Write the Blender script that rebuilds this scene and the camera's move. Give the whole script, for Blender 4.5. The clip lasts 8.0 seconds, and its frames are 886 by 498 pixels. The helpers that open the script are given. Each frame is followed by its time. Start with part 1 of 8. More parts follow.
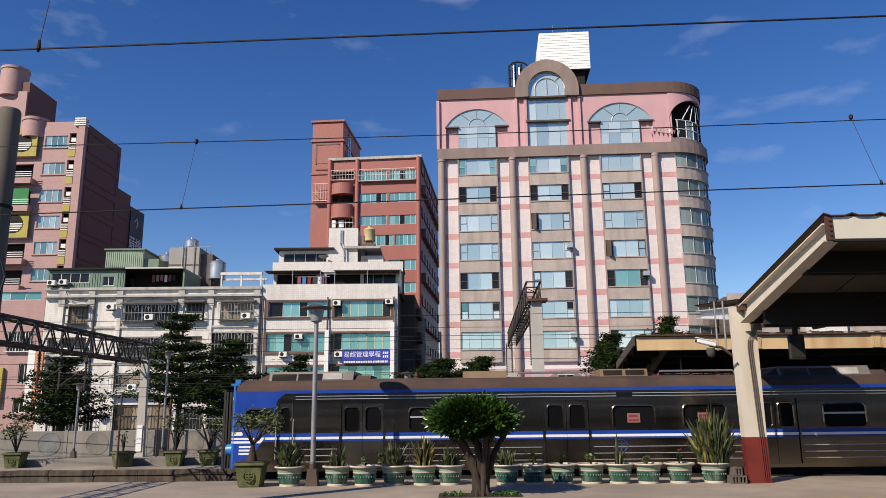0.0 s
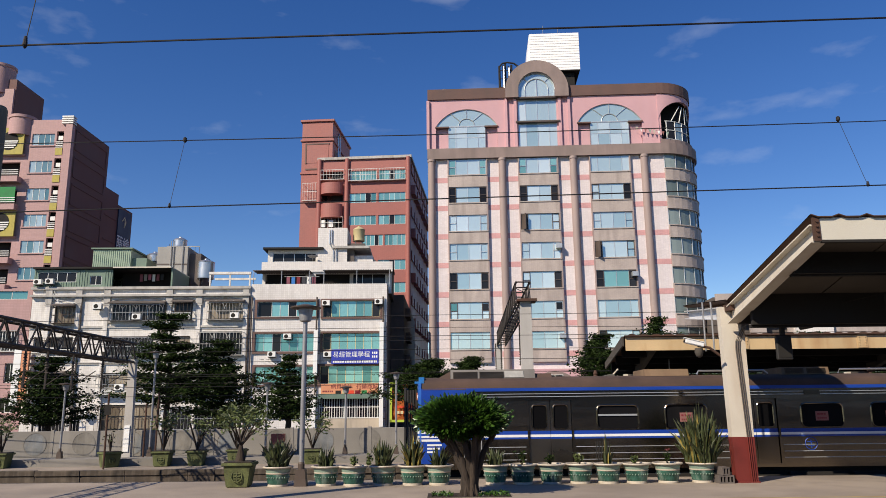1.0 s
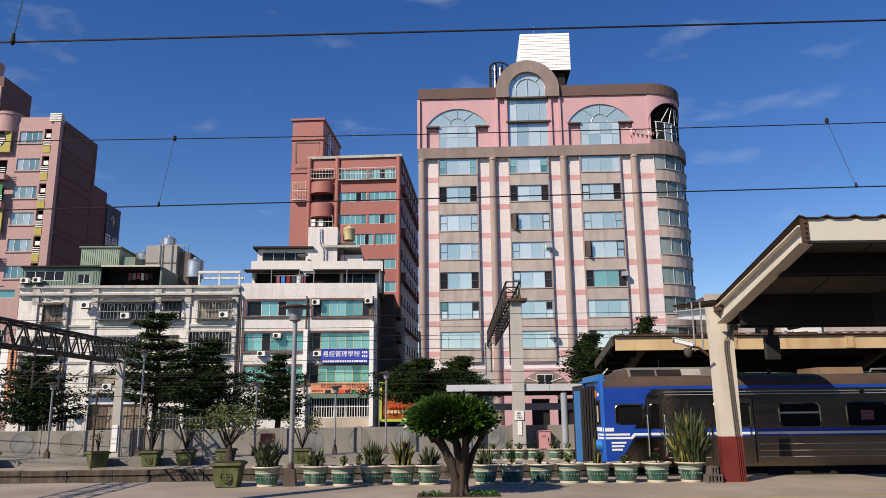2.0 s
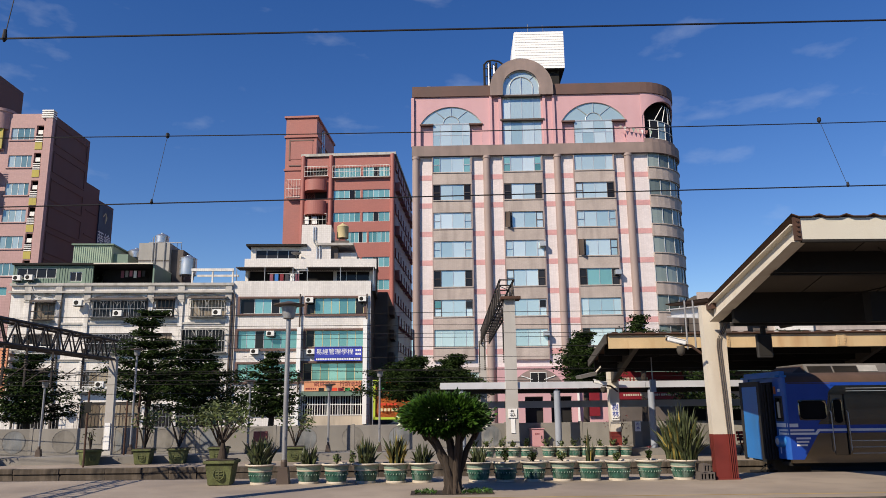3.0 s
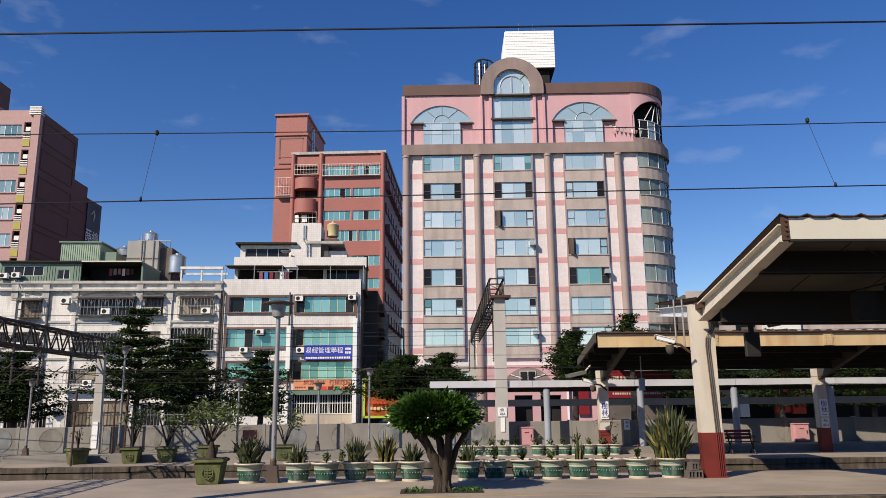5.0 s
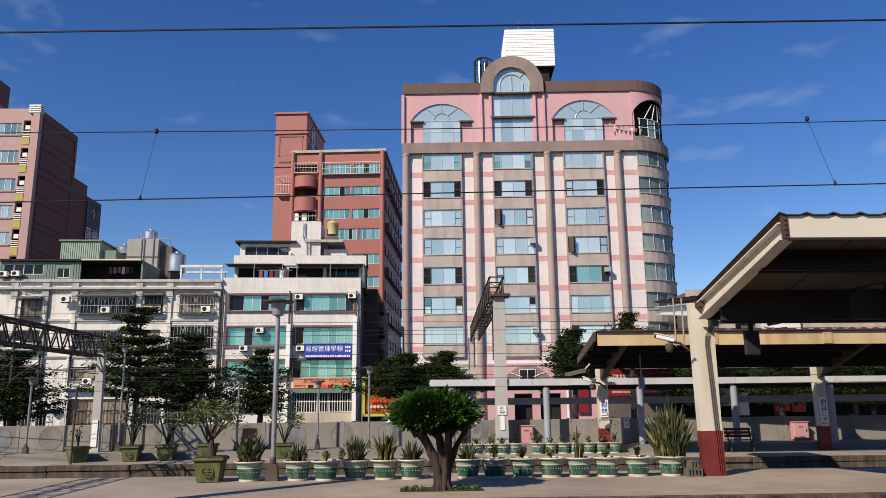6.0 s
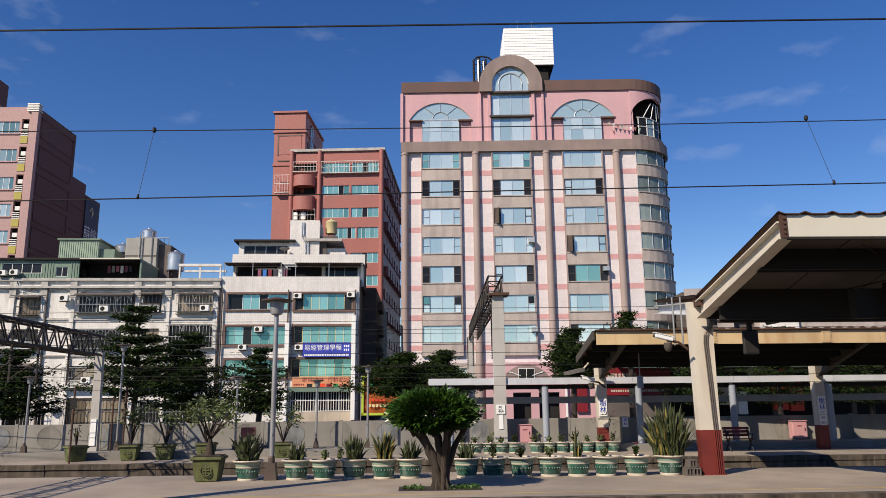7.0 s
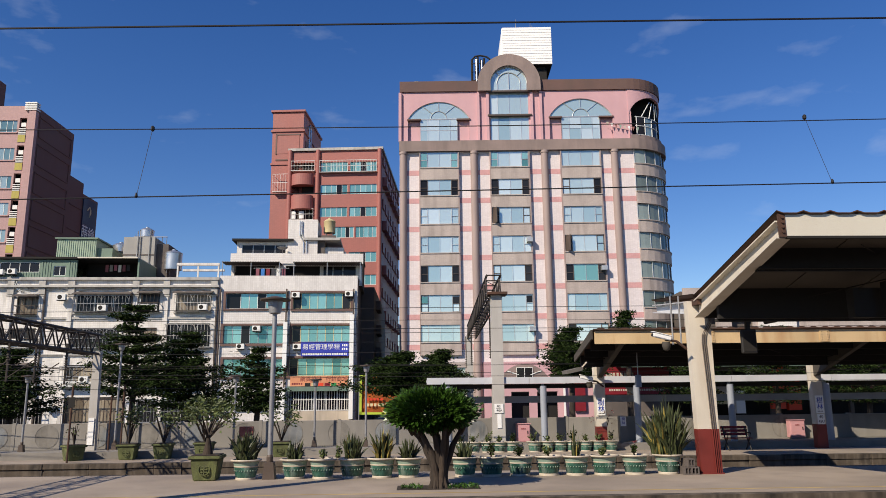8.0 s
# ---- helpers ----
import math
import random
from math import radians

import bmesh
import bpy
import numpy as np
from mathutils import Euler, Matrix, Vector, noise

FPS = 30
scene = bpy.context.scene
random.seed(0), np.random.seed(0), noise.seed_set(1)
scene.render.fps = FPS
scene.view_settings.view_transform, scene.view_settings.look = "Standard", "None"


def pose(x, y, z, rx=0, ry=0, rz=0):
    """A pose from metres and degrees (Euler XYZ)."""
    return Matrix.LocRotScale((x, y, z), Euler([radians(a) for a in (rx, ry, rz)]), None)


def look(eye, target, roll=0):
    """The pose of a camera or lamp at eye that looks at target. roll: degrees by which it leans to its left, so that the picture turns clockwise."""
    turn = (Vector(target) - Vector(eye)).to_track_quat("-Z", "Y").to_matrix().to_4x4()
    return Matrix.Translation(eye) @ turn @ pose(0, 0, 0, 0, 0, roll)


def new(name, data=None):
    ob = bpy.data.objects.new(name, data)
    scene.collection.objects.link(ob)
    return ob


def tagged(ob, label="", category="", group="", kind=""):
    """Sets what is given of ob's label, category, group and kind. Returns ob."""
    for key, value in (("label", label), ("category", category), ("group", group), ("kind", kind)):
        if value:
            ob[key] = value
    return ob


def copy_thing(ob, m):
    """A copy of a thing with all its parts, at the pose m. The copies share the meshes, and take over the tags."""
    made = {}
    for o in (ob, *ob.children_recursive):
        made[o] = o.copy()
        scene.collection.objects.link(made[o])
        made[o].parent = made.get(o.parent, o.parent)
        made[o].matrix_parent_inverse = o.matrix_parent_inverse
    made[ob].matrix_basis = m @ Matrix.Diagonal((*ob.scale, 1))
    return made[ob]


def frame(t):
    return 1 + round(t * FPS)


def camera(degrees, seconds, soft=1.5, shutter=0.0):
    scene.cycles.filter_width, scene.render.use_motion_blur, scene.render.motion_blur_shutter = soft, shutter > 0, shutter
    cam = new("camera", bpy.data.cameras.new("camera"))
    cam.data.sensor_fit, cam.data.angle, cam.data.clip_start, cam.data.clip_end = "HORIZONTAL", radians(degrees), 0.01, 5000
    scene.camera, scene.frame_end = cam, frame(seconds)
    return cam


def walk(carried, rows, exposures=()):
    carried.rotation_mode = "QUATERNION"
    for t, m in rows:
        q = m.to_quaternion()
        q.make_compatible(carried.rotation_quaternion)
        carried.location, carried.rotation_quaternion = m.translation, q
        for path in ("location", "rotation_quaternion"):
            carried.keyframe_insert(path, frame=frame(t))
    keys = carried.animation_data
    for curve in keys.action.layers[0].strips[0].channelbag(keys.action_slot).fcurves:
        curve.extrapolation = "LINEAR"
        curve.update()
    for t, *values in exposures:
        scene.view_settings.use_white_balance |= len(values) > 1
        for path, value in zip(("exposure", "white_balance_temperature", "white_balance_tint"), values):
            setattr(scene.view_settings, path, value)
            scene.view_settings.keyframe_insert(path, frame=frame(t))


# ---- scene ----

cam = camera(61.7, 8.0, soft=0.5)
PATH = [
    (0, (0.005, -0.048, 1.922), (-0.035, 1.907, 2.341), -0.6),
    (0.5, (-0.001, -0.043, 1.92), (-0.024, 1.913, 2.339), -0.6),
    (1, (0.005, -0.042, 1.918), (-0.007, 1.913, 2.337), -0.6),
    (1.5, (-0.001, -0.033, 1.922), (0.002, 1.923, 2.341), -0.6),
    (3, (0.001, -0.039, 1.924), (0.032, 1.918, 2.336), -0.6),
    (3.5, (0.002, -0.036, 1.924), (0.045, 1.922, 2.334), -0.6),
    (4, (0.003, -0.031, 1.927), (0.056, 1.926, 2.336), -0.6),
    (4.5, (-0.003, -0.037, 1.923), (0.054, 1.919, 2.332), -0.6),
    (6, (0.0, -0.043, 1.923), (0.058, 1.915, 2.327), -0.6),
    (6.5, (-0.003, -0.036, 1.921), (0.057, 1.922, 2.323), -0.6),
    (7, (0.005, -0.03, 1.929), (0.066, 1.928, 2.33), -0.6),
    (7.5, (0.005, -0.032, 1.921), (0.068, 1.926, 2.322), -0.6),
    (8, (-0.002, -0.027, 1.925), (0.064, 1.931, 2.324), -0.6),
]
walk(cam, [(t, look(eye, target, roll)) for t, eye, target, roll in PATH])

# ---- light and sky ----
SUN_DIR = Vector((0.88, 0.88, -0.95)).normalized()
sun_data = bpy.data.lights.new("sun", "SUN")
sun_data.energy, sun_data.angle, sun_data.color = 5.0, radians(0.5), (1.0, 0.87, 0.70)
sun = new("sun", sun_data)
sun.matrix_world = look((0, 0, 60), Vector((0, 0, 60)) + SUN_DIR)
world = bpy.data.worlds.new("sky")
scene.world = world
world.use_nodes = True
wn, wl = world.node_tree.nodes, world.node_tree.links
sky = wn.new("ShaderNodeTexSky")
sky.sky_type, sky.sun_disc = "NISHITA", False
sky.sun_elevation = math.asin(-SUN_DIR.z)
sky.sun_rotation = math.atan2(-SUN_DIR.x, -SUN_DIR.y)
sky.altitude, sky.air_density, sky.dust_density, sky.ozone_density = 200, 1.0, 0.0, 2.0
wn["Background"].inputs["Strength"].default_value = 0.095
# thin high cloud wisps
wtc, wmap, wnoise, wramp, wmix = (wn.new("ShaderNodeTexCoord"), wn.new("ShaderNodeMapping"), wn.new("ShaderNodeTexNoise"),
                                  wn.new("ShaderNodeValToRGB"), wn.new("ShaderNodeMixRGB"))
wmap.inputs["Scale"].default_value = (3.0, 3.0, 7.5)
wmap.inputs["Location"].default_value = (3.1, 0.4, 0.9)
wnoise.inputs["Scale"].default_value, wnoise.inputs["Detail"].default_value = 2.6, 8
wramp.color_ramp.elements[0].position, wramp.color_ramp.elements[1].position = 0.58, 0.95
wramp.color_ramp.elements[1].color = (0.45, 0.45, 0.45, 1)
wmix.inputs["Color2"].default_value = (6.5, 7.0, 7.8, 1)
wl.new(wtc.outputs["Generated"], wmap.inputs["Vector"])
wl.new(wmap.outputs["Vector"], wnoise.inputs["Vector"])
wl.new(wnoise.outputs["Fac"], wramp.inputs["Fac"])
wl.new(wramp.outputs["Color"], wmix.inputs["Fac"])
wsat = wn.new("ShaderNodeHueSaturation")
wsat.inputs["Saturation"].default_value, wsat.inputs["Hue"].default_value = 1.34, 0.516
wl.new(sky.outputs["Color"], wsat.inputs["Color"])
wl.new(wsat.outputs["Color"], wmix.inputs["Color1"])
wl.new(wmix.outputs["Color"], wn["Background"].inputs["Color"])
scene.view_settings.exposure = 0.25


# ---- materials ----
def mat(name, color, rough=0.7, metal=0.0, var=0.12, scale=3.0, bump=0.15, fine=40.0, stain=0.0, stain_color=(0.05, 0.045, 0.04),
        island=0.0, obj=0.0, spec=0.5, stretch=(1, 1, 1), tile=None):
    """Two scales of colour variation, fine relief, optional dirt, tile joints and piece-by-piece variation."""
    m = bpy.data.materials.new(name)
    m.use_nodes = True
    n, l = m.node_tree.nodes, m.node_tree.links
    b = n["Principled BSDF"]
    b.inputs["Metallic"].default_value, b.inputs["Specular IOR Level"].default_value = metal, spec
    tc, mp = n.new("ShaderNodeTexCoord"), n.new("ShaderNodeMapping")
    mp.inputs["Scale"].default_value = stretch
    l.new(tc.outputs["Object"], mp.inputs["Vector"])

    def noise_tex(s, d=5):
        t = n.new("ShaderNodeTexNoise")
        t.inputs["Scale"].default_value, t.inputs["Detail"].default_value = s, d
        l.new(mp.outputs["Vector"], t.inputs["Vector"])
        return t

    def mix(kind, fac, a, c):
        x = n.new("ShaderNodeMixRGB")
        x.blend_type = kind
        for sock, v in (("Fac", fac), ("Color1", a), ("Color2", c)):
            if isinstance(v, bpy.types.NodeSocket):
                l.new(v, x.inputs[sock])
            elif sock == "Fac":
                x.inputs[sock].default_value = v
            else:
                x.inputs[sock].default_value = (*v[:3], 1)
        return x.outputs["Color"]

    def remap(sock, lo, hi, a=0.3, z=0.7):
        r = n.new("ShaderNodeMapRange")
        r.inputs["From Min"].default_value, r.inputs["From Max"].default_value = a, z
        r.inputs["To Min"].default_value, r.inputs["To Max"].default_value = lo, hi
        l.new(sock, r.inputs["Value"])
        return r.outputs["Result"]

    big, small = noise_tex(scale / 4), noise_tex(fine, 3)
    dark = tuple(c * (1 - var * 1.6) for c in color)
    light = tuple(min(1, c * (1 + var)) for c in color)
    col = mix("MIX", remap(big.outputs["Fac"], 0, 1), dark, light)
    col = mix("MIX", remap(small.outputs["Fac"], 0, 0.35), col, tuple(c * (1 - var * 2) for c in color))
    for amount, node, out in ((island, "ShaderNodeNewGeometry", "Random Per Island"), (obj, "ShaderNodeObjectInfo", "Random")):
        if amount:
            col = mix("MULTIPLY", 1.0, col, remap(n.new(node).outputs[out], 1 - amount, 1 + amount, 0, 1))
    height = small.outputs["Fac"]
    if tile:
        br = n.new("ShaderNodeTexBrick")
        sep, comb = n.new("ShaderNodeSeparateXYZ"), n.new("ShaderNodeCombineXYZ")
        add = n.new("ShaderNodeMath")
        add.operation = "ADD"
        l.new(tc.outputs["Object"], sep.inputs[0])
        l.new(sep.outputs["X"], add.inputs[0])
        l.new(sep.outputs["Y"], add.inputs[1])
        l.new(add.outputs[0], comb.inputs["X"])
        l.new(sep.outputs["Z"], comb.inputs["Y"])
        l.new(comb.outputs[0], br.inputs["Vector"])
        br.offset = tile[2] if len(tile) > 2 else 0.0
        br.inputs["Scale"].default_value = 1.0
        br.inputs["Brick Width"].default_value, br.inputs["Row Height"].default_value = tile[0], tile[1]
        br.inputs["Mortar Size"].default_value = min(tile[:2]) * 0.06
        br.inputs["Color1"].default_value, br.inputs["Color2"].default_value = (1, 1, 1, 1), (0.88, 0.88, 0.88, 1)
        br.inputs["Mortar"].default_value = (0.74, 0.72, 0.70, 1)
        col = mix("MULTIPLY", 0.8, col, br.outputs["Color"])
    if stain:
        st = n.new("ShaderNodeTexNoise")
        sm = n.new("ShaderNodeMapping")
        sm.inputs["Scale"].default_value = (1.3, 1.3, 0.22)
        l.new(tc.outputs["Object"], sm.inputs["Vector"])
        l.new(sm.outputs["Vector"], st.inputs["Vector"])
        st.inputs["Scale"].default_value, st.inputs["Detail"].default_value = scale * 0.6, 8
        col = mix("MIX", remap(st.outputs["Fac"], 0, stain, 0.47, 0.75), col, stain_color)
    l.new(col, b.inputs["Base Color"])
    l.new(remap(big.outputs["Fac"], max(0.02, rough - 0.08), min(1, rough + 0.08)), b.inputs["Roughness"])
    if bump:
        bp = n.new("ShaderNodeBump")
        bp.inputs["Strength"].default_value, bp.inputs["Distance"].default_value = bump, 0.02
        l.new(height, bp.inputs["Height"])
        l.new(bp.outputs["Normal"], b.inputs["Normal"])
    return m


def glass(name, color, metal=0.55, rough=0.06, vary=0.35, second=None, spec=0.5):
    """Coated building glass that mirrors the sky; each pane differs a little."""
    m = bpy.data.materials.new(name)
    m.use_nodes = True
    n, l = m.node_tree.nodes, m.node_tree.links
    b = n["Principled BSDF"]
    b.inputs["Metallic"].default_value, b.inputs["Roughness"].default_value = metal, rough
    info, ramp, mx, tc, nz = (n.new("ShaderNodeObjectInfo"), n.new("ShaderNodeMapRange"), n.new("ShaderNodeMixRGB"),
                              n.new("ShaderNodeTexCoord"), n.new("ShaderNodeTexNoise"))
    ramp.inputs["To Min"].default_value, ramp.inputs["To Max"].default_value = 0.0, 1.0
    l.new(info.outputs["Random"], ramp.inputs["Value"])
    mx.inputs["Color1"].default_value = (*(c * (1 - vary) for c in color), 1)
    mx.inputs["Color2"].default_value = (*(second or tuple(min(1, c * (1 + vary)) for c in color)), 1)
    l.new(ramp.outputs["Result"], mx.inputs["Fac"])
    l.new(mx.outputs["Color"], b.inputs["Base Color"])
    nz.inputs["Scale"].default_value = 0.7
    l.new(tc.outputs["Object"], nz.inputs["Vector"])
    bp = n.new("ShaderNodeBump")
    b.inputs["Specular IOR Level"].default_value = spec
    bp.inputs["Strength"].default_value, bp.inputs["Distance"].default_value = 0.12, 0.05
    l.new(nz.outputs["Fac"], bp.inputs["Height"])
    l.new(bp.outputs["Normal"], b.inputs["Normal"])
    return m


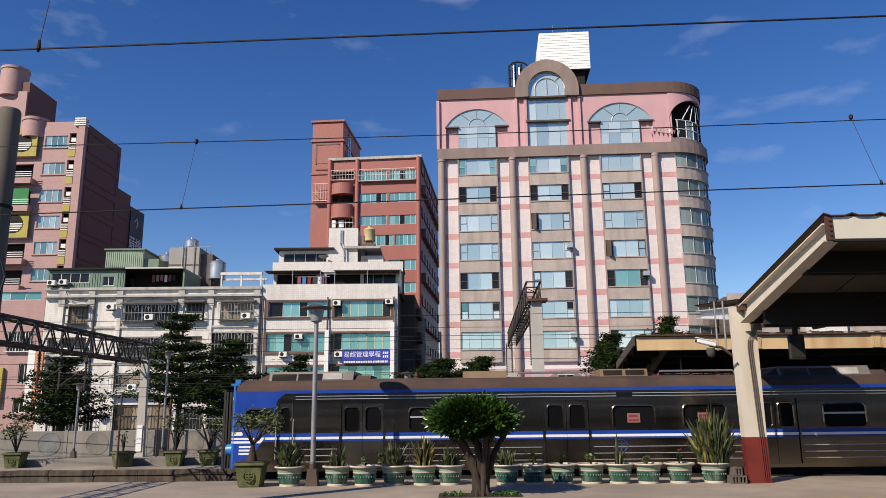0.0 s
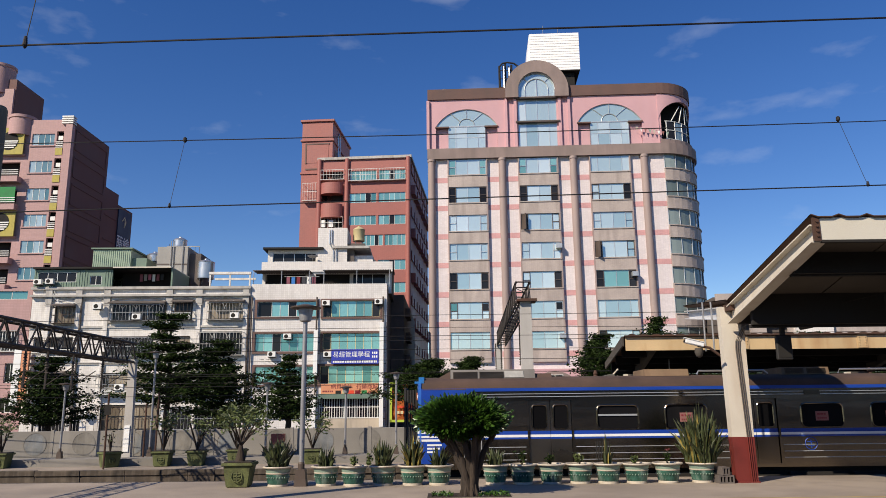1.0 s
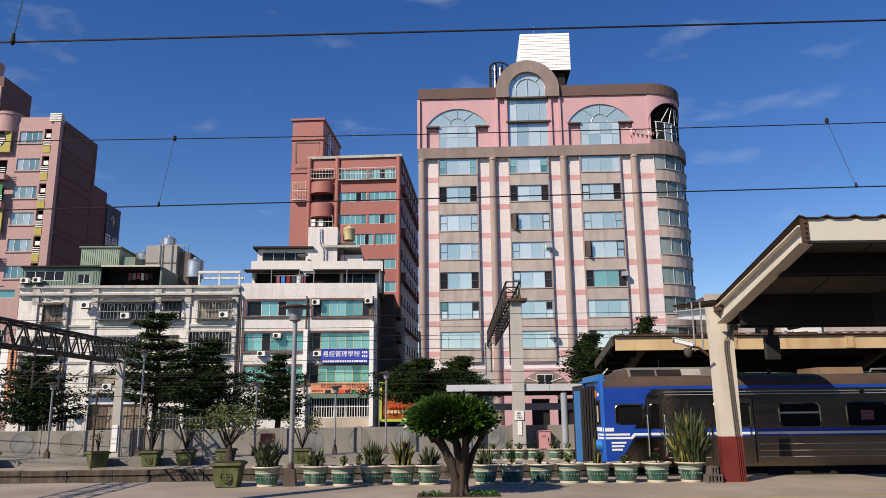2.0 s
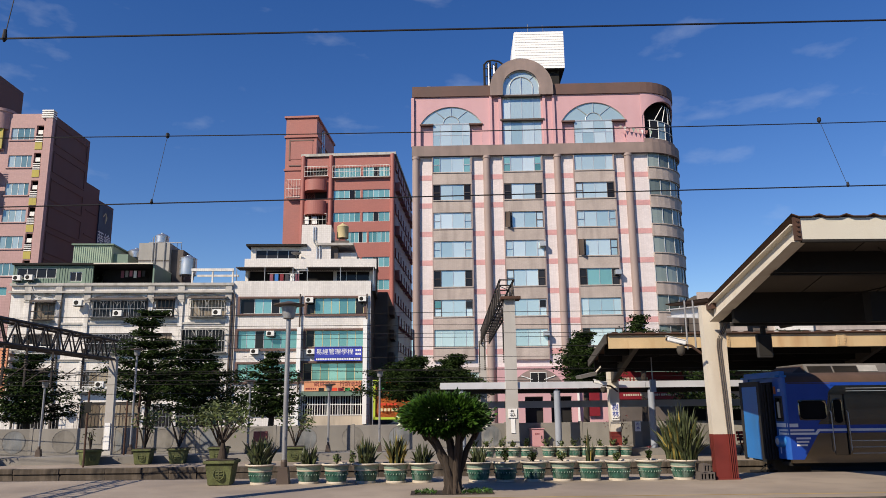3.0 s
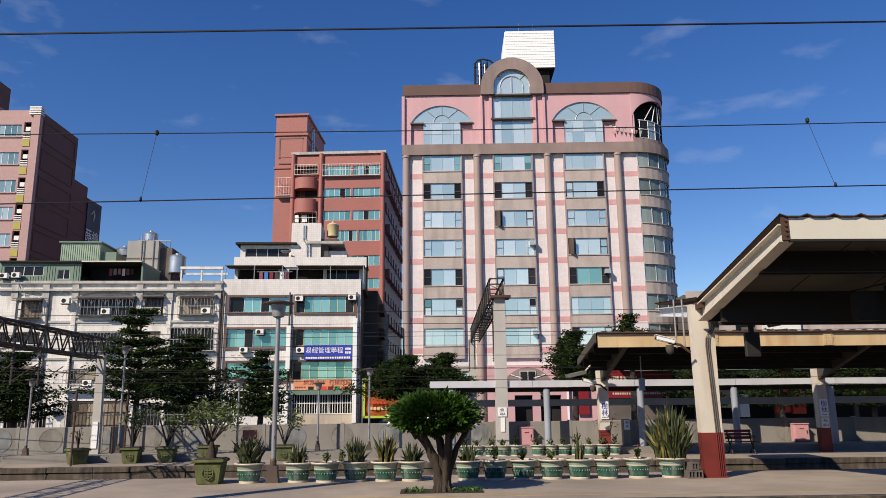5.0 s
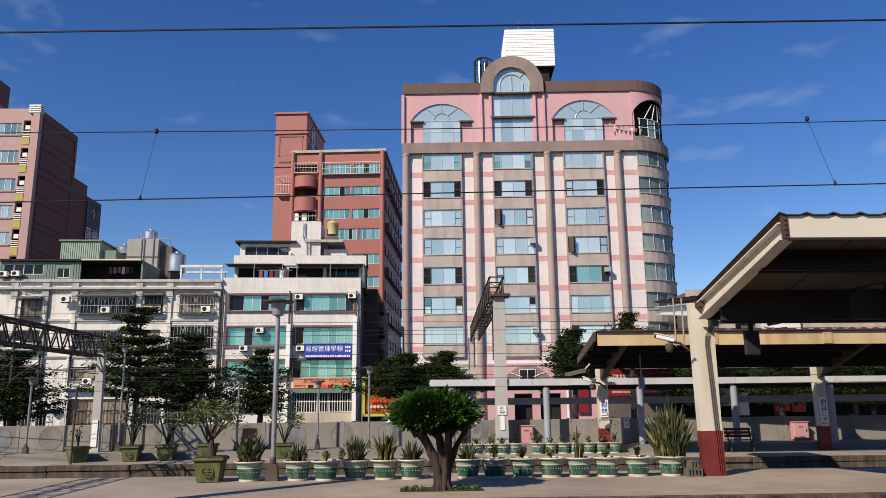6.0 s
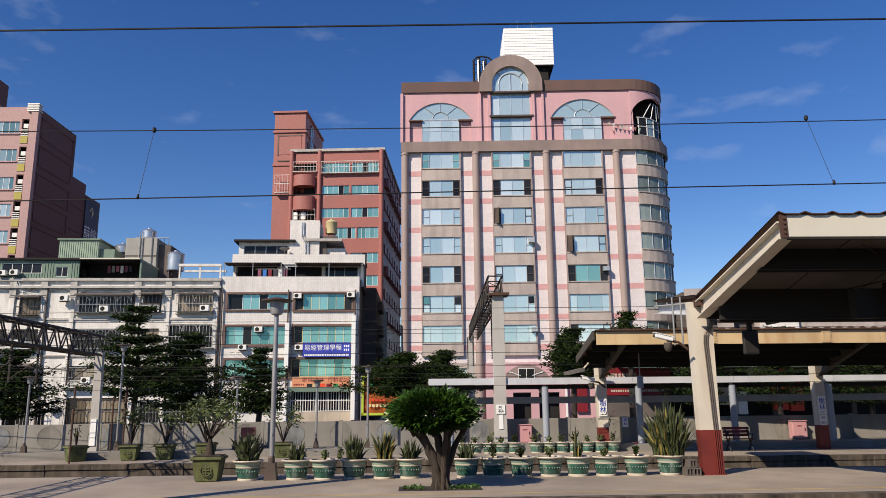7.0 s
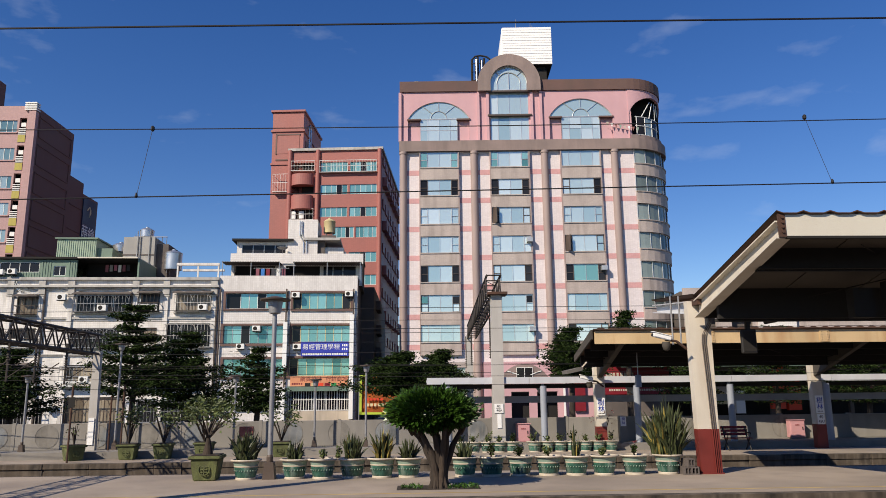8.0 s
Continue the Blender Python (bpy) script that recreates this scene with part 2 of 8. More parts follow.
M = dict(
    asphalt=mat("asphalt", (0.06, 0.06, 0.06), 0.9, scale=2),
    ballast=mat("ballast", (0.13, 0.10, 0.08), 0.95, var=0.3, scale=8, bump=0.9, fine=30),
    paving=mat("platform concrete", (0.315, 0.262, 0.208), 0.85, var=0.16, scale=1.6, stain=0.4, stain_color=(0.16, 0.13, 0.11), bump=0.3, fine=60),
    edge=mat("mossy edge stone", (0.085, 0.066, 0.048), 0.95, var=0.6, scale=7, bump=1.0, fine=7, stain=0.7, stain_color=(0.16, 0.13, 0.10), obj=0.12),
    yellow=mat("worn yellow line", (0.42, 0.30, 0.10), 0.85, var=0.25, scale=6, stain=0.5, stain_color=(0.25, 0.22, 0.18)),
    concrete=mat("grey wall concrete", (0.24, 0.225, 0.20), 0.9, var=0.16, scale=2, stain=0.4, stain_color=(0.12, 0.11, 0.10), bump=0.3, obj=0.06),
    pale_conc=mat("pale mast concrete", (0.44, 0.42, 0.39), 0.85, var=0.1, scale=3, stain=0.3, stain_color=(0.28, 0.26, 0.23)),
    pole_conc=mat("dark weathered pole", (0.14, 0.12, 0.095), 0.9, var=0.2, scale=3, stain=0.4),
    cream=mat("cream facade tile", (0.71, 0.645, 0.65), 0.55, var=0.05, scale=1.5, tile=(0.24, 0.12), stain=0.18, stain_color=(0.45, 0.36, 0.34)),
    band=mat("pink tile band", (0.62, 0.34, 0.34), 0.55, var=0.08, tile=(0.24, 0.12)),
    pinkw=mat("pink render", (0.56, 0.335, 0.36), 0.7, var=0.06, scale=1.2, stain=0.2, stain_color=(0.45, 0.22, 0.22)),
    brownw=mat("brown grey render", (0.135, 0.078, 0.066), 0.8, var=0.14, scale=1.5, stain=0.4, stain_color=(0.09, 0.065, 0.055)),
    greyband=mat("grey brown stone band", (0.27, 0.205, 0.185), 0.8, var=0.14, scale=1.5, stain=0.5, stain_color=(0.13, 0.105, 0.095)),
    spandrel=mat("weathered spandrel tile", (0.47, 0.40, 0.365), 0.7, var=0.1, scale=2, tile=(0.2, 0.1), stain=0.55, stain_color=(0.22, 0.18, 0.16)),
    column=mat("grey brown column", (0.33, 0.255, 0.235), 0.7, var=0.08, scale=1.5, stain=0.35, stain_color=(0.2, 0.155, 0.14)),
    cglass=glass("dusty corner glass", (0.10, 0.135, 0.13), 0.12, 0.1, 0.25, (0.30, 0.36, 0.34)),
    hglass=glass("hotel glass", (0.50, 0.70, 0.74), 0.38, 0.07, 0.25, (0.72, 0.82, 0.80)),
    teal=glass("green tinted glass", (0.16, 0.42, 0.40), 0.4, 0.08, 0.35, (0.30, 0.58, 0.54)),
    curtain=glass("curtained brown glass", (0.16, 0.12, 0.085), 0.0, 0.15, 0.5, (0.34, 0.29, 0.22), spec=0.3),
    rustbar=mat("rusty brown bar paint", (0.075, 0.05, 0.035), 0.8, var=0.3, stain=0.4),
    darkglass=glass("dark window glass", (0.02, 0.02, 0.022), 0.0, 0.08, 0.4, spec=0.25),
    bwin=glass("blue curtained glass", (0.2, 0.4, 0.42), 0.35, 0.08, 0.4, (0.5, 0.6, 0.58)),
    alu=mat("aluminium frame", (0.55, 0.56, 0.56), 0.4, 0.6, var=0.05),
    whiteframe=mat("white painted frame", (0.75, 0.75, 0.72), 0.5, var=0.06),
    brownframe=mat("dark bronze frame", (0.10, 0.075, 0.06), 0.5, 0.2, var=0.1),
    whitebox=mat("white metal cladding", (0.86, 0.85, 0.83), 0.45, var=0.03, stain=0.06),
    # black of the sheets that stand in for unlit rooms behind openings
    black=mat("unlit interior black", (0.012, 0.011, 0.011), 0.9, var=0.1, bump=0),
    # soot and, under roofs, painted shade share this near-black
    dirtyshade=mat("sooty and shaded dark metal", (0.016, 0.014, 0.012), 0.9, var=0.3),
    red_tower=mat("terracotta wall tile", (0.36, 0.125, 0.105), 0.6, var=0.07, scale=1.2, tile=(0.3, 0.12), stain=0.16, stain_color=(0.26, 0.1, 0.085)),
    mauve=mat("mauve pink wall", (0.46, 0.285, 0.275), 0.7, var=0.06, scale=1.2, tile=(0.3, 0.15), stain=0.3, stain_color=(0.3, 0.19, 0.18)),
    # darker copy of mauve: the shade on the turned-away sides is in the colour
    mauve_shade=mat("shaded plum gable render", (0.15, 0.075, 0.066), 0.8, var=0.06, scale=1.0, stain=0.2, stain_color=(0.17, 0.09, 0.08)),
    olive=mat("olive yellow panel", (0.42, 0.35, 0.07), 0.7, var=0.08, stain=0.2),
    white_tile=mat("white facade tile", (0.74, 0.71, 0.68), 0.5, var=0.06, scale=1.6, tile=(0.2, 0.2), stain=0.4, stain_color=(0.36, 0.33, 0.31)),
    old_tile=mat("aged white facade tile", (0.76, 0.73, 0.69), 0.6, var=0.06, scale=1.8, tile=(0.2, 0.2), stain=0.6, stain_color=(0.30, 0.275, 0.245)),
    tankgrey=mat("streaked grey concrete", (0.34, 0.33, 0.31), 0.85, var=0.15, scale=1.5, stain=0.5, stain_color=(0.17, 0.165, 0.16)),
    old_trim=mat("grey moulding", (0.47, 0.45, 0.42), 0.8, var=0.14, stain=0.5, stain_color=(0.16, 0.15, 0.14)),
    brown_trim=mat("brown window surround tile", (0.15, 0.085, 0.07), 0.6, var=0.15, tile=(0.12, 0.06)),
    # stained grey, darkened further to hold the shade of flanks and gaps
    sidewall=mat("shaded grey party wall", (0.12, 0.10, 0.09), 0.9, var=0.2, stain=0.6, stain_color=(0.09, 0.08, 0.075)),
    greenmetal=mat("green corrugated metal", (0.15, 0.22, 0.17), 0.6, 0.1, var=0.1, stain=0.3, stain_color=(0.1, 0.12, 0.09)),
    palegreen=mat("pale green corrugated metal", (0.31, 0.40, 0.30), 0.6, 0.1, var=0.08, stain=0.2),
    steel=mat("brushed stainless steel", (0.30, 0.25, 0.185), 0.2, 1.0, var=0.08, scale=2, bump=0.05, stretch=(0.15, 1, 6), stain=0.25, stain_color=(0.16, 0.14, 0.125)),
    steel_dull=mat("dull steel door", (0.265, 0.222, 0.165), 0.24, 1.0, var=0.1, scale=2, bump=0.05, stain=0.2, stain_color=(0.15, 0.13, 0.12)),
    train_blue=mat("train blue paint", (0.012, 0.055, 0.34), 0.35, var=0.1, bump=0.03),
    train_end=mat("mid blue train end paint", (0.016, 0.10, 0.42), 0.38, var=0.12, bump=0.03, stain=0.15),
    hatchpale=mat("scuffed pale hatch", (0.42, 0.41, 0.38), 0.6, var=0.2, scale=12, stain=0.4, stain_color=(0.2, 0.19, 0.17)),
    train_sky=mat("light blue train end paint", (0.025, 0.18, 0.50), 0.4, var=0.12, bump=0.03, stain=0.15),
    train_white=mat("train white stripe", (0.78, 0.78, 0.77), 0.4, var=0.04, bump=0.03),
    roof_brown=mat("sooty brown train roof", (0.075, 0.045, 0.033), 0.85, var=0.3, scale=4),
    roof_grey=mat("grey air conditioner casing", (0.20, 0.185, 0.165), 0.6, 0.3, var=0.15, stain=0.3),
    ac_tan=mat("rusty tan louvre casing", (0.24, 0.16, 0.095), 0.7, 0.2, var=0.2, stain=0.4, stain_color=(0.1, 0.05, 0.03)),
    rubber=mat("black rubber", (0.018, 0.017, 0.016), 0.7, var=0.2),
    train_glass=glass("train window glass", (0.008, 0.008, 0.009), 0.0, 0.12, 0.3, spec=0.15),
    paper=mat("pink notice paper", (0.26, 0.11, 0.1), 0.8, var=0.05),
    creampaint=mat("cream column paint", (0.60, 0.55, 0.46), 0.6, var=0.08, scale=3, stain=0.28, stain_color=(0.30, 0.17, 0.08)),
    redpaint=mat("dark red column paint", (0.19, 0.025, 0.018), 0.6, var=0.2, scale=5, stain=0.3, stain_color=(0.08, 0.02, 0.015)),
    fascia=mat("off white fascia sheet", (0.62, 0.58, 0.48), 0.6, var=0.05, scale=1.5, stain=0.12, stain_color=(0.4, 0.3, 0.2)),
    fascia_y=mat("yellowed fascia sheet", (0.60, 0.44, 0.24), 0.6, var=0.12, scale=2.5, stain=0.7, stain_color=(0.36, 0.17, 0.06)),
    rust=mat("rusty brown roof sheet", (0.085, 0.04, 0.024), 0.85, var=0.3, scale=5, stain=0.4),
    # darkened so that the canopy's own shade is part of the colour
    soffit=mat("shaded grey soffit sheet", (0.07, 0.06, 0.048), 0.8, var=0.15, scale=1.5, stain=0.4, stain_color=(0.045, 0.038, 0.03)),
    galv=mat("galvanised metal", (0.33, 0.33, 0.335), 0.5, 0.5, var=0.12, stain=0.25),
    silver=mat("silver canopy sheet", (0.60, 0.61, 0.63), 0.5, 0.2, var=0.05, stain=0.12),
    bluegrey=mat("blue grey column paint", (0.30, 0.33, 0.38), 0.5, var=0.08, stain=0.2),
    conduitgrey=mat("weathered brown conduit", (0.13, 0.105, 0.085), 0.6, var=0.2, stain=0.3),
    lattice=mat("weathered dark lattice steel", (0.06, 0.05, 0.043), 0.7, 0.3, var=0.3),
    potglaze=mat("green pot glaze", (0.045, 0.15, 0.11), 0.3, var=0.45, scale=12, fine=25, bump=0.2, stain=0.5, stain_color=(0.33, 0.4, 0.35)),
    potpale=mat("pale green pot glaze", (0.27, 0.36, 0.29), 0.4, var=0.15, scale=10, stain=0.2, stain_color=(0.15, 0.25, 0.2)),
    potcream=mat("cream pot rim", (0.52, 0.46, 0.37), 0.5, var=0.12, scale=10, stain=0.25, stain_color=(0.3, 0.25, 0.18)),
    planter=mat("mossy green planter", (0.13, 0.15, 0.05), 0.8, var=0.35, scale=12, bump=0.4, stain=0.5, stain_color=(0.06, 0.055, 0.03)),
    soil=mat("dark soil", (0.035, 0.025, 0.018), 1.0, var=0.3, scale=20, bump=0.8),
    leaf=mat("glossy topiary leaf", (0.042, 0.1, 0.012), 0.34, var=0.3, island=0.75, bump=0, spec=0.6),
    treeleaf=mat("dark tree leaf", (0.022, 0.038, 0.009), 0.5, var=0.25, island=0.6, bump=0, spec=0.06),
    paleleaf=mat("olive shrub leaf", (0.10, 0.13, 0.035), 0.5, var=0.25, island=0.4, bump=0),
    blade=mat("snake plant blade", (0.052, 0.066, 0.022), 0.5, var=0.3, scale=20, island=0.35, bump=0.05),
    blade_y=mat("yellowing snake plant blade", (0.26, 0.20, 0.04), 0.5, var=0.4, scale=14, island=0.5, bump=0.05),
    redleaf=mat("dark red leaf", (0.14, 0.03, 0.03), 0.5, var=0.3, island=0.4, bump=0),
    bark=mat("rough brown bark", (0.05, 0.036, 0.026), 0.95, var=0.35, scale=14, bump=1.0, fine=25, stretch=(1, 1, 0.25)),
    sign_blue=mat("blue sign sheet", (0.03, 0.045, 0.38), 0.5, var=0.05),
    sign_orange=mat("orange sign sheet", (0.66, 0.28, 0.14), 0.6, var=0.1, scale=4),
    banner=mat("orange banner cloth", (0.72, 0.20, 0.04), 0.8, var=0.3, scale=3),
    banner_green=mat("lime banner border", (0.45, 0.55, 0.05), 0.8, var=0.1),
    red=mat("red sign sheet", (0.20, 0.010, 0.018), 0.5, var=0.1),
    fadedred=mat("faded red metal", (0.32, 0.09, 0.07), 0.7, var=0.2, scale=8, stain=0.4, stain_color=(0.2, 0.12, 0.1)),
    redbright=mat("bright red sign", (0.70, 0.06, 0.02), 0.5, var=0.05),
    white=mat("white paint", (0.80, 0.80, 0.78), 0.5, var=0.04),
    ink=mat("dark lettering", (0.03, 0.03, 0.04), 0.6, var=0.1, bump=0),
    inkblue=mat("blue lettering", (0.02, 0.05, 0.35), 0.6, var=0.1, bump=0),
    maroon=mat("maroon lettering", (0.2, 0.02, 0.03), 0.6, var=0.1, bump=0),
    navy=mat("navy sign sheet", (0.015, 0.02, 0.06), 0.6, var=0.1),
    gold=mat("gold lettering", (0.65, 0.55, 0.3), 0.6, var=0.1, bump=0),
    greenmesh=mat("green netting", (0.03, 0.24, 0.07), 0.8, var=0.2),
    wire=mat("dark copper wire", (0.02, 0.018, 0.018), 0.6, 0.4, var=0.1, bump=0),
    pinkbox=mat("faded pink cabinet", (0.58, 0.30, 0.31), 0.6, var=0.08, stain=0.15),
    tanwall=mat("tan painted wall", (0.52, 0.44, 0.34), 0.8, var=0.08, stain=0.25),
    tank=mat("stainless tank", (0.6, 0.6, 0.6), 0.3, 0.8, var=0.06),
    tankbeige=mat("beige plastic tank", (0.55, 0.46, 0.25), 0.5, var=0.06),
    blueplastic=mat("blue plastic", (0.05, 0.2, 0.55), 0.4, var=0.1),
    cloth=mat("faded laundry cloth", (0.35, 0.12, 0.16), 0.9, var=0.2, obj=0.5),
    wallart=mat("faded blue wall painting", (0.205, 0.217, 0.222), 0.9, var=0.3, scale=9, stain=0.85, stain_color=(0.24, 0.225, 0.20)),
    wallart_line=mat("faded grey outline", (0.195, 0.183, 0.165), 0.9, var=0.3, scale=9),
    wallart_grey=mat("faded grey wall painting", (0.222, 0.207, 0.18), 0.9, var=0.25, scale=9, stain=0.85, stain_color=(0.24, 0.225, 0.20)),
)


# ---- mesh helpers ----
def box(bm, x0, x1, y0, y1, z0, z1, m=None):
    vs = [bm.verts.new(v if m is None else m @ Vector(v)) for v in
          ((x0, y0, z0), (x1, y0, z0), (x1, y1, z0), (x0, y1, z0), (x0, y0, z1), (x1, y0, z1), (x1, y1, z1), (x0, y1, z1))]
    for f in ((3, 2, 1, 0), (4, 5, 6, 7), (0, 1, 5, 4), (1, 2, 6, 5), (2, 3, 7, 6), (3, 0, 4, 7)):
        bm.faces.new([vs[i] for i in f])
    return bm


def prism(bm, pts, axis, a, b):
    """A polygon drawn in the plane across axis, pushed from a to b. x: points (y, z); y: (x, z); z: (x, y)."""
    def at(p, v):
        return {"x": (v, p[0], p[1]), "y": (p[0], v, p[1]), "z": (p[0], p[1], v)}[axis]
    lo, hi = [bm.verts.new(at(p, a)) for p in pts], [bm.verts.new(at(p, b)) for p in pts]
    bm.faces.new(lo)
    bm.faces.new(hi[::-1])
    for i in range(len(pts)):
        j = (i + 1) % len(pts)
        bm.faces.new((lo[j], lo[i], hi[i], hi[j]))
    bmesh.ops.recalc_face_normals(bm, faces=bm.faces[:])
    return bm


def tube(bm, p0, p1, r0, r1=None, n=10, caps=True):
    p0, p1 = Vector(p0), Vector(p1)
    r1 = r0 if r1 is None else r1
    q = (p1 - p0).to_track_quat("Z", "Y")
    rings = []
    for p, r in ((p0, r0), (p1, r1)):
        rings.append([bm.verts.new(p + q @ Vector((r * math.cos(2 * math.pi * i / n), r * math.sin(2 * math.pi * i / n), 0))) for i in range(n)])
    for i in range(n):
        bm.faces.new((rings[0][i], rings[0][(i + 1) % n], rings[1][(i + 1) % n], rings[1][i]))
    if caps:
        bm.faces.new(rings[0][::-1])
        bm.faces.new(rings[1])
    return bm


def lathe(bm, profile, n=20, c=(0, 0)):
    """Turned shape from (radius, z) pairs, closed at both ends."""
    rings = [[bm.verts.new((c[0] + r * math.cos(2 * math.pi * i / n), c[1] + r * math.sin(2 * math.pi * i / n), z)) for i in range(n)] for r, z in profile]
    for a, b in zip(rings, rings[1:]):
        for i in range(n):
            bm.faces.new((a[i], a[(i + 1) % n], b[(i + 1) % n], b[i]))
    bm.faces.new(rings[0][::-1])
    bm.faces.new(rings[-1])
    return bm


def path_tube(bm, pts, r, n=6):
    """One bent tube through the points."""
    pts = [Vector(p) for p in pts]
    rings = []
    for i, p in enumerate(pts):
        d = (pts[min(i + 1, len(pts) - 1)] - pts[max(i - 1, 0)]).normalized()
        side = d.cross(Vector((0.13, 0.31, 0.94)) if abs(d.z) < 0.9 else Vector((0.94, 0.31, 0.13))).normalized()
        up = side.cross(d)
        rings.append([bm.verts.new(p + side * (r * math.cos(2 * math.pi * k / n)) + up * (r * math.sin(2 * math.pi * k / n))) for k in range(n)])
    for a, b in zip(rings, rings[1:]):
        for k in range(n):
            bm.faces.new((a[k], a[(k + 1) % n], b[(k + 1) % n], b[k]))
    bm.faces.new(rings[0][::-1])
    bm.faces.new(rings[-1])
    return bm


def mesh(bm, name, material, smooth=False):
    me = bpy.data.meshes.new(name)
    bm.to_mesh(me)
    bm.free()
    me.materials.append(M[material])
    if smooth:
        me.shade_smooth()
        me.set_sharp_from_angle(angle=radians(40))
    return me


def part(name, bm, material, parent, label="", smooth=False):
    ob = new(name, mesh(bm, name, material, smooth))
    ob.parent = parent
    return tagged(ob, label) if label else ob


def thing(name, label, category, m=None, group="", kind=""):
    ob = tagged(new(name), label, category, group, kind)
    ob.empty_display_size = 0.2
    if m is not None:
        ob.matrix_basis = m
    return ob


def solid(name, bm, material, label="", category="", group="", kind="", m=None, smooth=False):
    ob = tagged(new(name, mesh(bm, name, material, smooth)), label, category, group, kind)
    if m is not None:
        ob.matrix_basis = m
    return ob


def nb():
    return bmesh.new()


def holed(bm, u0, u1, z0, z1, holes, y=0.0, depth=0.25):
    """A wall slab facing -y with rectangular openings that go through it."""
    us = sorted({u0, u1, *(v for h in holes for v in h[:2])})
    zs = sorted({z0, z1, *(v for h in holes for v in h[2:])})
    us, zs = [v for v in us if u0 <= v <= u1], [v for v in zs if z0 <= v <= z1]

    def full(i, j):
        if not (0 <= i < len(us) - 1 and 0 <= j < len(zs) - 1):
            return False
        cu, cz = (us[i] + us[i + 1]) / 2, (zs[j] + zs[j + 1]) / 2
        return not any(h[0] < cu < h[1] and h[2] < cz < h[3] for h in holes)

    def quad(*p):
        bm.faces.new([bm.verts.new(v) for v in p])
    for i in range(len(us) - 1):
        for j in range(len(zs) - 1):
            if not full(i, j):
                continue
            a, b, c, d = us[i], us[i + 1], zs[j], zs[j + 1]
            quad((a, y, c), (b, y, c), (b, y, d), (a, y, d))
            quad((a, y + depth, d), (b, y + depth, d), (b, y + depth, c), (a, y + depth, c))
            if not full(i - 1, j):
                quad((a, y + depth, c), (a, y, c), (a, y, d), (a, y + depth, d))
            if not full(i + 1, j):
                quad((b, y, c), (b, y + depth, c), (b, y + depth, d), (b, y, d))
            if not full(i, j - 1):
                quad((a, y + depth, c), (b, y + depth, c), (b, y, c), (a, y, c))
            if not full(i, j + 1):
                quad((a, y, d), (b, y, d), (b, y + depth, d), (a, y + depth, d))
    return bm


def window(parent, u0, u1, z0, z1, cols=(), rows=(), y=0.1, frame="alu", pane="hglass", bar=0.05, open_panes=()):
    """A framed window in an opening: cols and rows are the fractions where bars stand."""
    bm = nb()
    us = [u0, *(u0 + (u1 - u0) * c for c in cols), u1]
    zs = [z0, *(z0 + (z1 - z0) * r for r in rows), z1]
    for i, u in enumerate(us):
        w = bar / (1 if i in (0, len(us) - 1) else 2)
        box(bm, max(u0, u - w), min(u1, u + w), y, y + 0.07, z0, z1)
    for i, z in enumerate(zs):
        w = bar / (1 if i in (0, len(zs) - 1) else 2)
        box(bm, u0 + bar, u1 - bar, y + 0.003, y + 0.067, max(z0, z - w), min(z1, z + w))
    win = part("window", bm, frame, parent)
    k = 0
    for a, b in zip(us, us[1:]):
        for c, d in zip(zs, zs[1:]):
            g = nb()
            box(g, a + 0.01, b - 0.01, y + 0.03, y + 0.045, c + 0.01, d - 0.01)
            part("pane", g, "darkglass" if k in open_panes else pane, win)
            k += 1
    return win


def text_mesh(words, size, material, parent, m, name="lettering", align="CENTER"):
    cu = bpy.data.curves.new(name, "FONT")
    cu.body, cu.size, cu.align_x, cu.align_y, cu.extrude = words, size, align, "CENTER", 0.004
    cu.resolution_u = 2
    ob = bpy.data.objects.new(name, cu)
    me = bpy.data.meshes.new_from_object(ob)
    bpy.data.objects.remove(ob)
    me.materials.clear()
    me.materials.append(M[material])
    out = new(name, me)
    out.parent = parent
    out.matrix_basis = m
    return out


def bars(parent, u0, u1, z0, z1, n, y, material, name="bar_mark", seed=1):
    """Unreadable writing as plain bars of its size."""
    rnd = random.Random(seed)
    bm = nb()
    w = (u1 - u0) / n
    for i in range(n):
        box(bm, u0 + i * w, u0 + i * w + w * rnd.uniform(0.6, 0.85), y - 0.006, y, z0, z1)
    return part(name, bm, material, parent)


def leaves(points, size, tilt=0.8, seed=3, long=1.8):
    """Folded little leaves at the given places, as vertices and faces."""
    r = np.random.RandomState(seed)
    n = len(points)
    d = r.normal(size=(n, 3))
    d[:, 2] *= tilt
    d /= np.linalg.norm(d, axis=1)[:, None]
    s = np.cross(d, r.normal(size=(n, 3)))
    s /= np.linalg.norm(s, axis=1)[:, None] + 1e-9
    up = np.cross(d, s)
    k = (size * r.uniform(0.6, 1.3, n))[:, None]
    p = np.asarray(points, float) - d * k * 0.45
    v = np.stack([p, p + d * k * 0.5 + s * k * 0.5 / long + up * k * 0.12, p + d * k, p + d * k * 0.5 - s * k * 0.5 / long + up * k * 0.12], 1)
    idx = np.arange(n)[:, None] * 4
    return v.reshape(-1, 3), np.concatenate([idx + (0, 1, 2), idx + (0, 2, 3)])


def leaf_part(name, points, size, material, parent, seed=3, tilt=0.8, long=1.8):
    v, f = leaves(points, size, tilt, seed, long)
    me = bpy.data.meshes.new(name)
    me.from_pydata(v.tolist(), [], f.tolist())
    me.materials.append(M[material])
    ob = new(name, me)
    ob.parent = parent
    return ob


# ---- ground, platforms, tracks ----
RAIL = -0.92


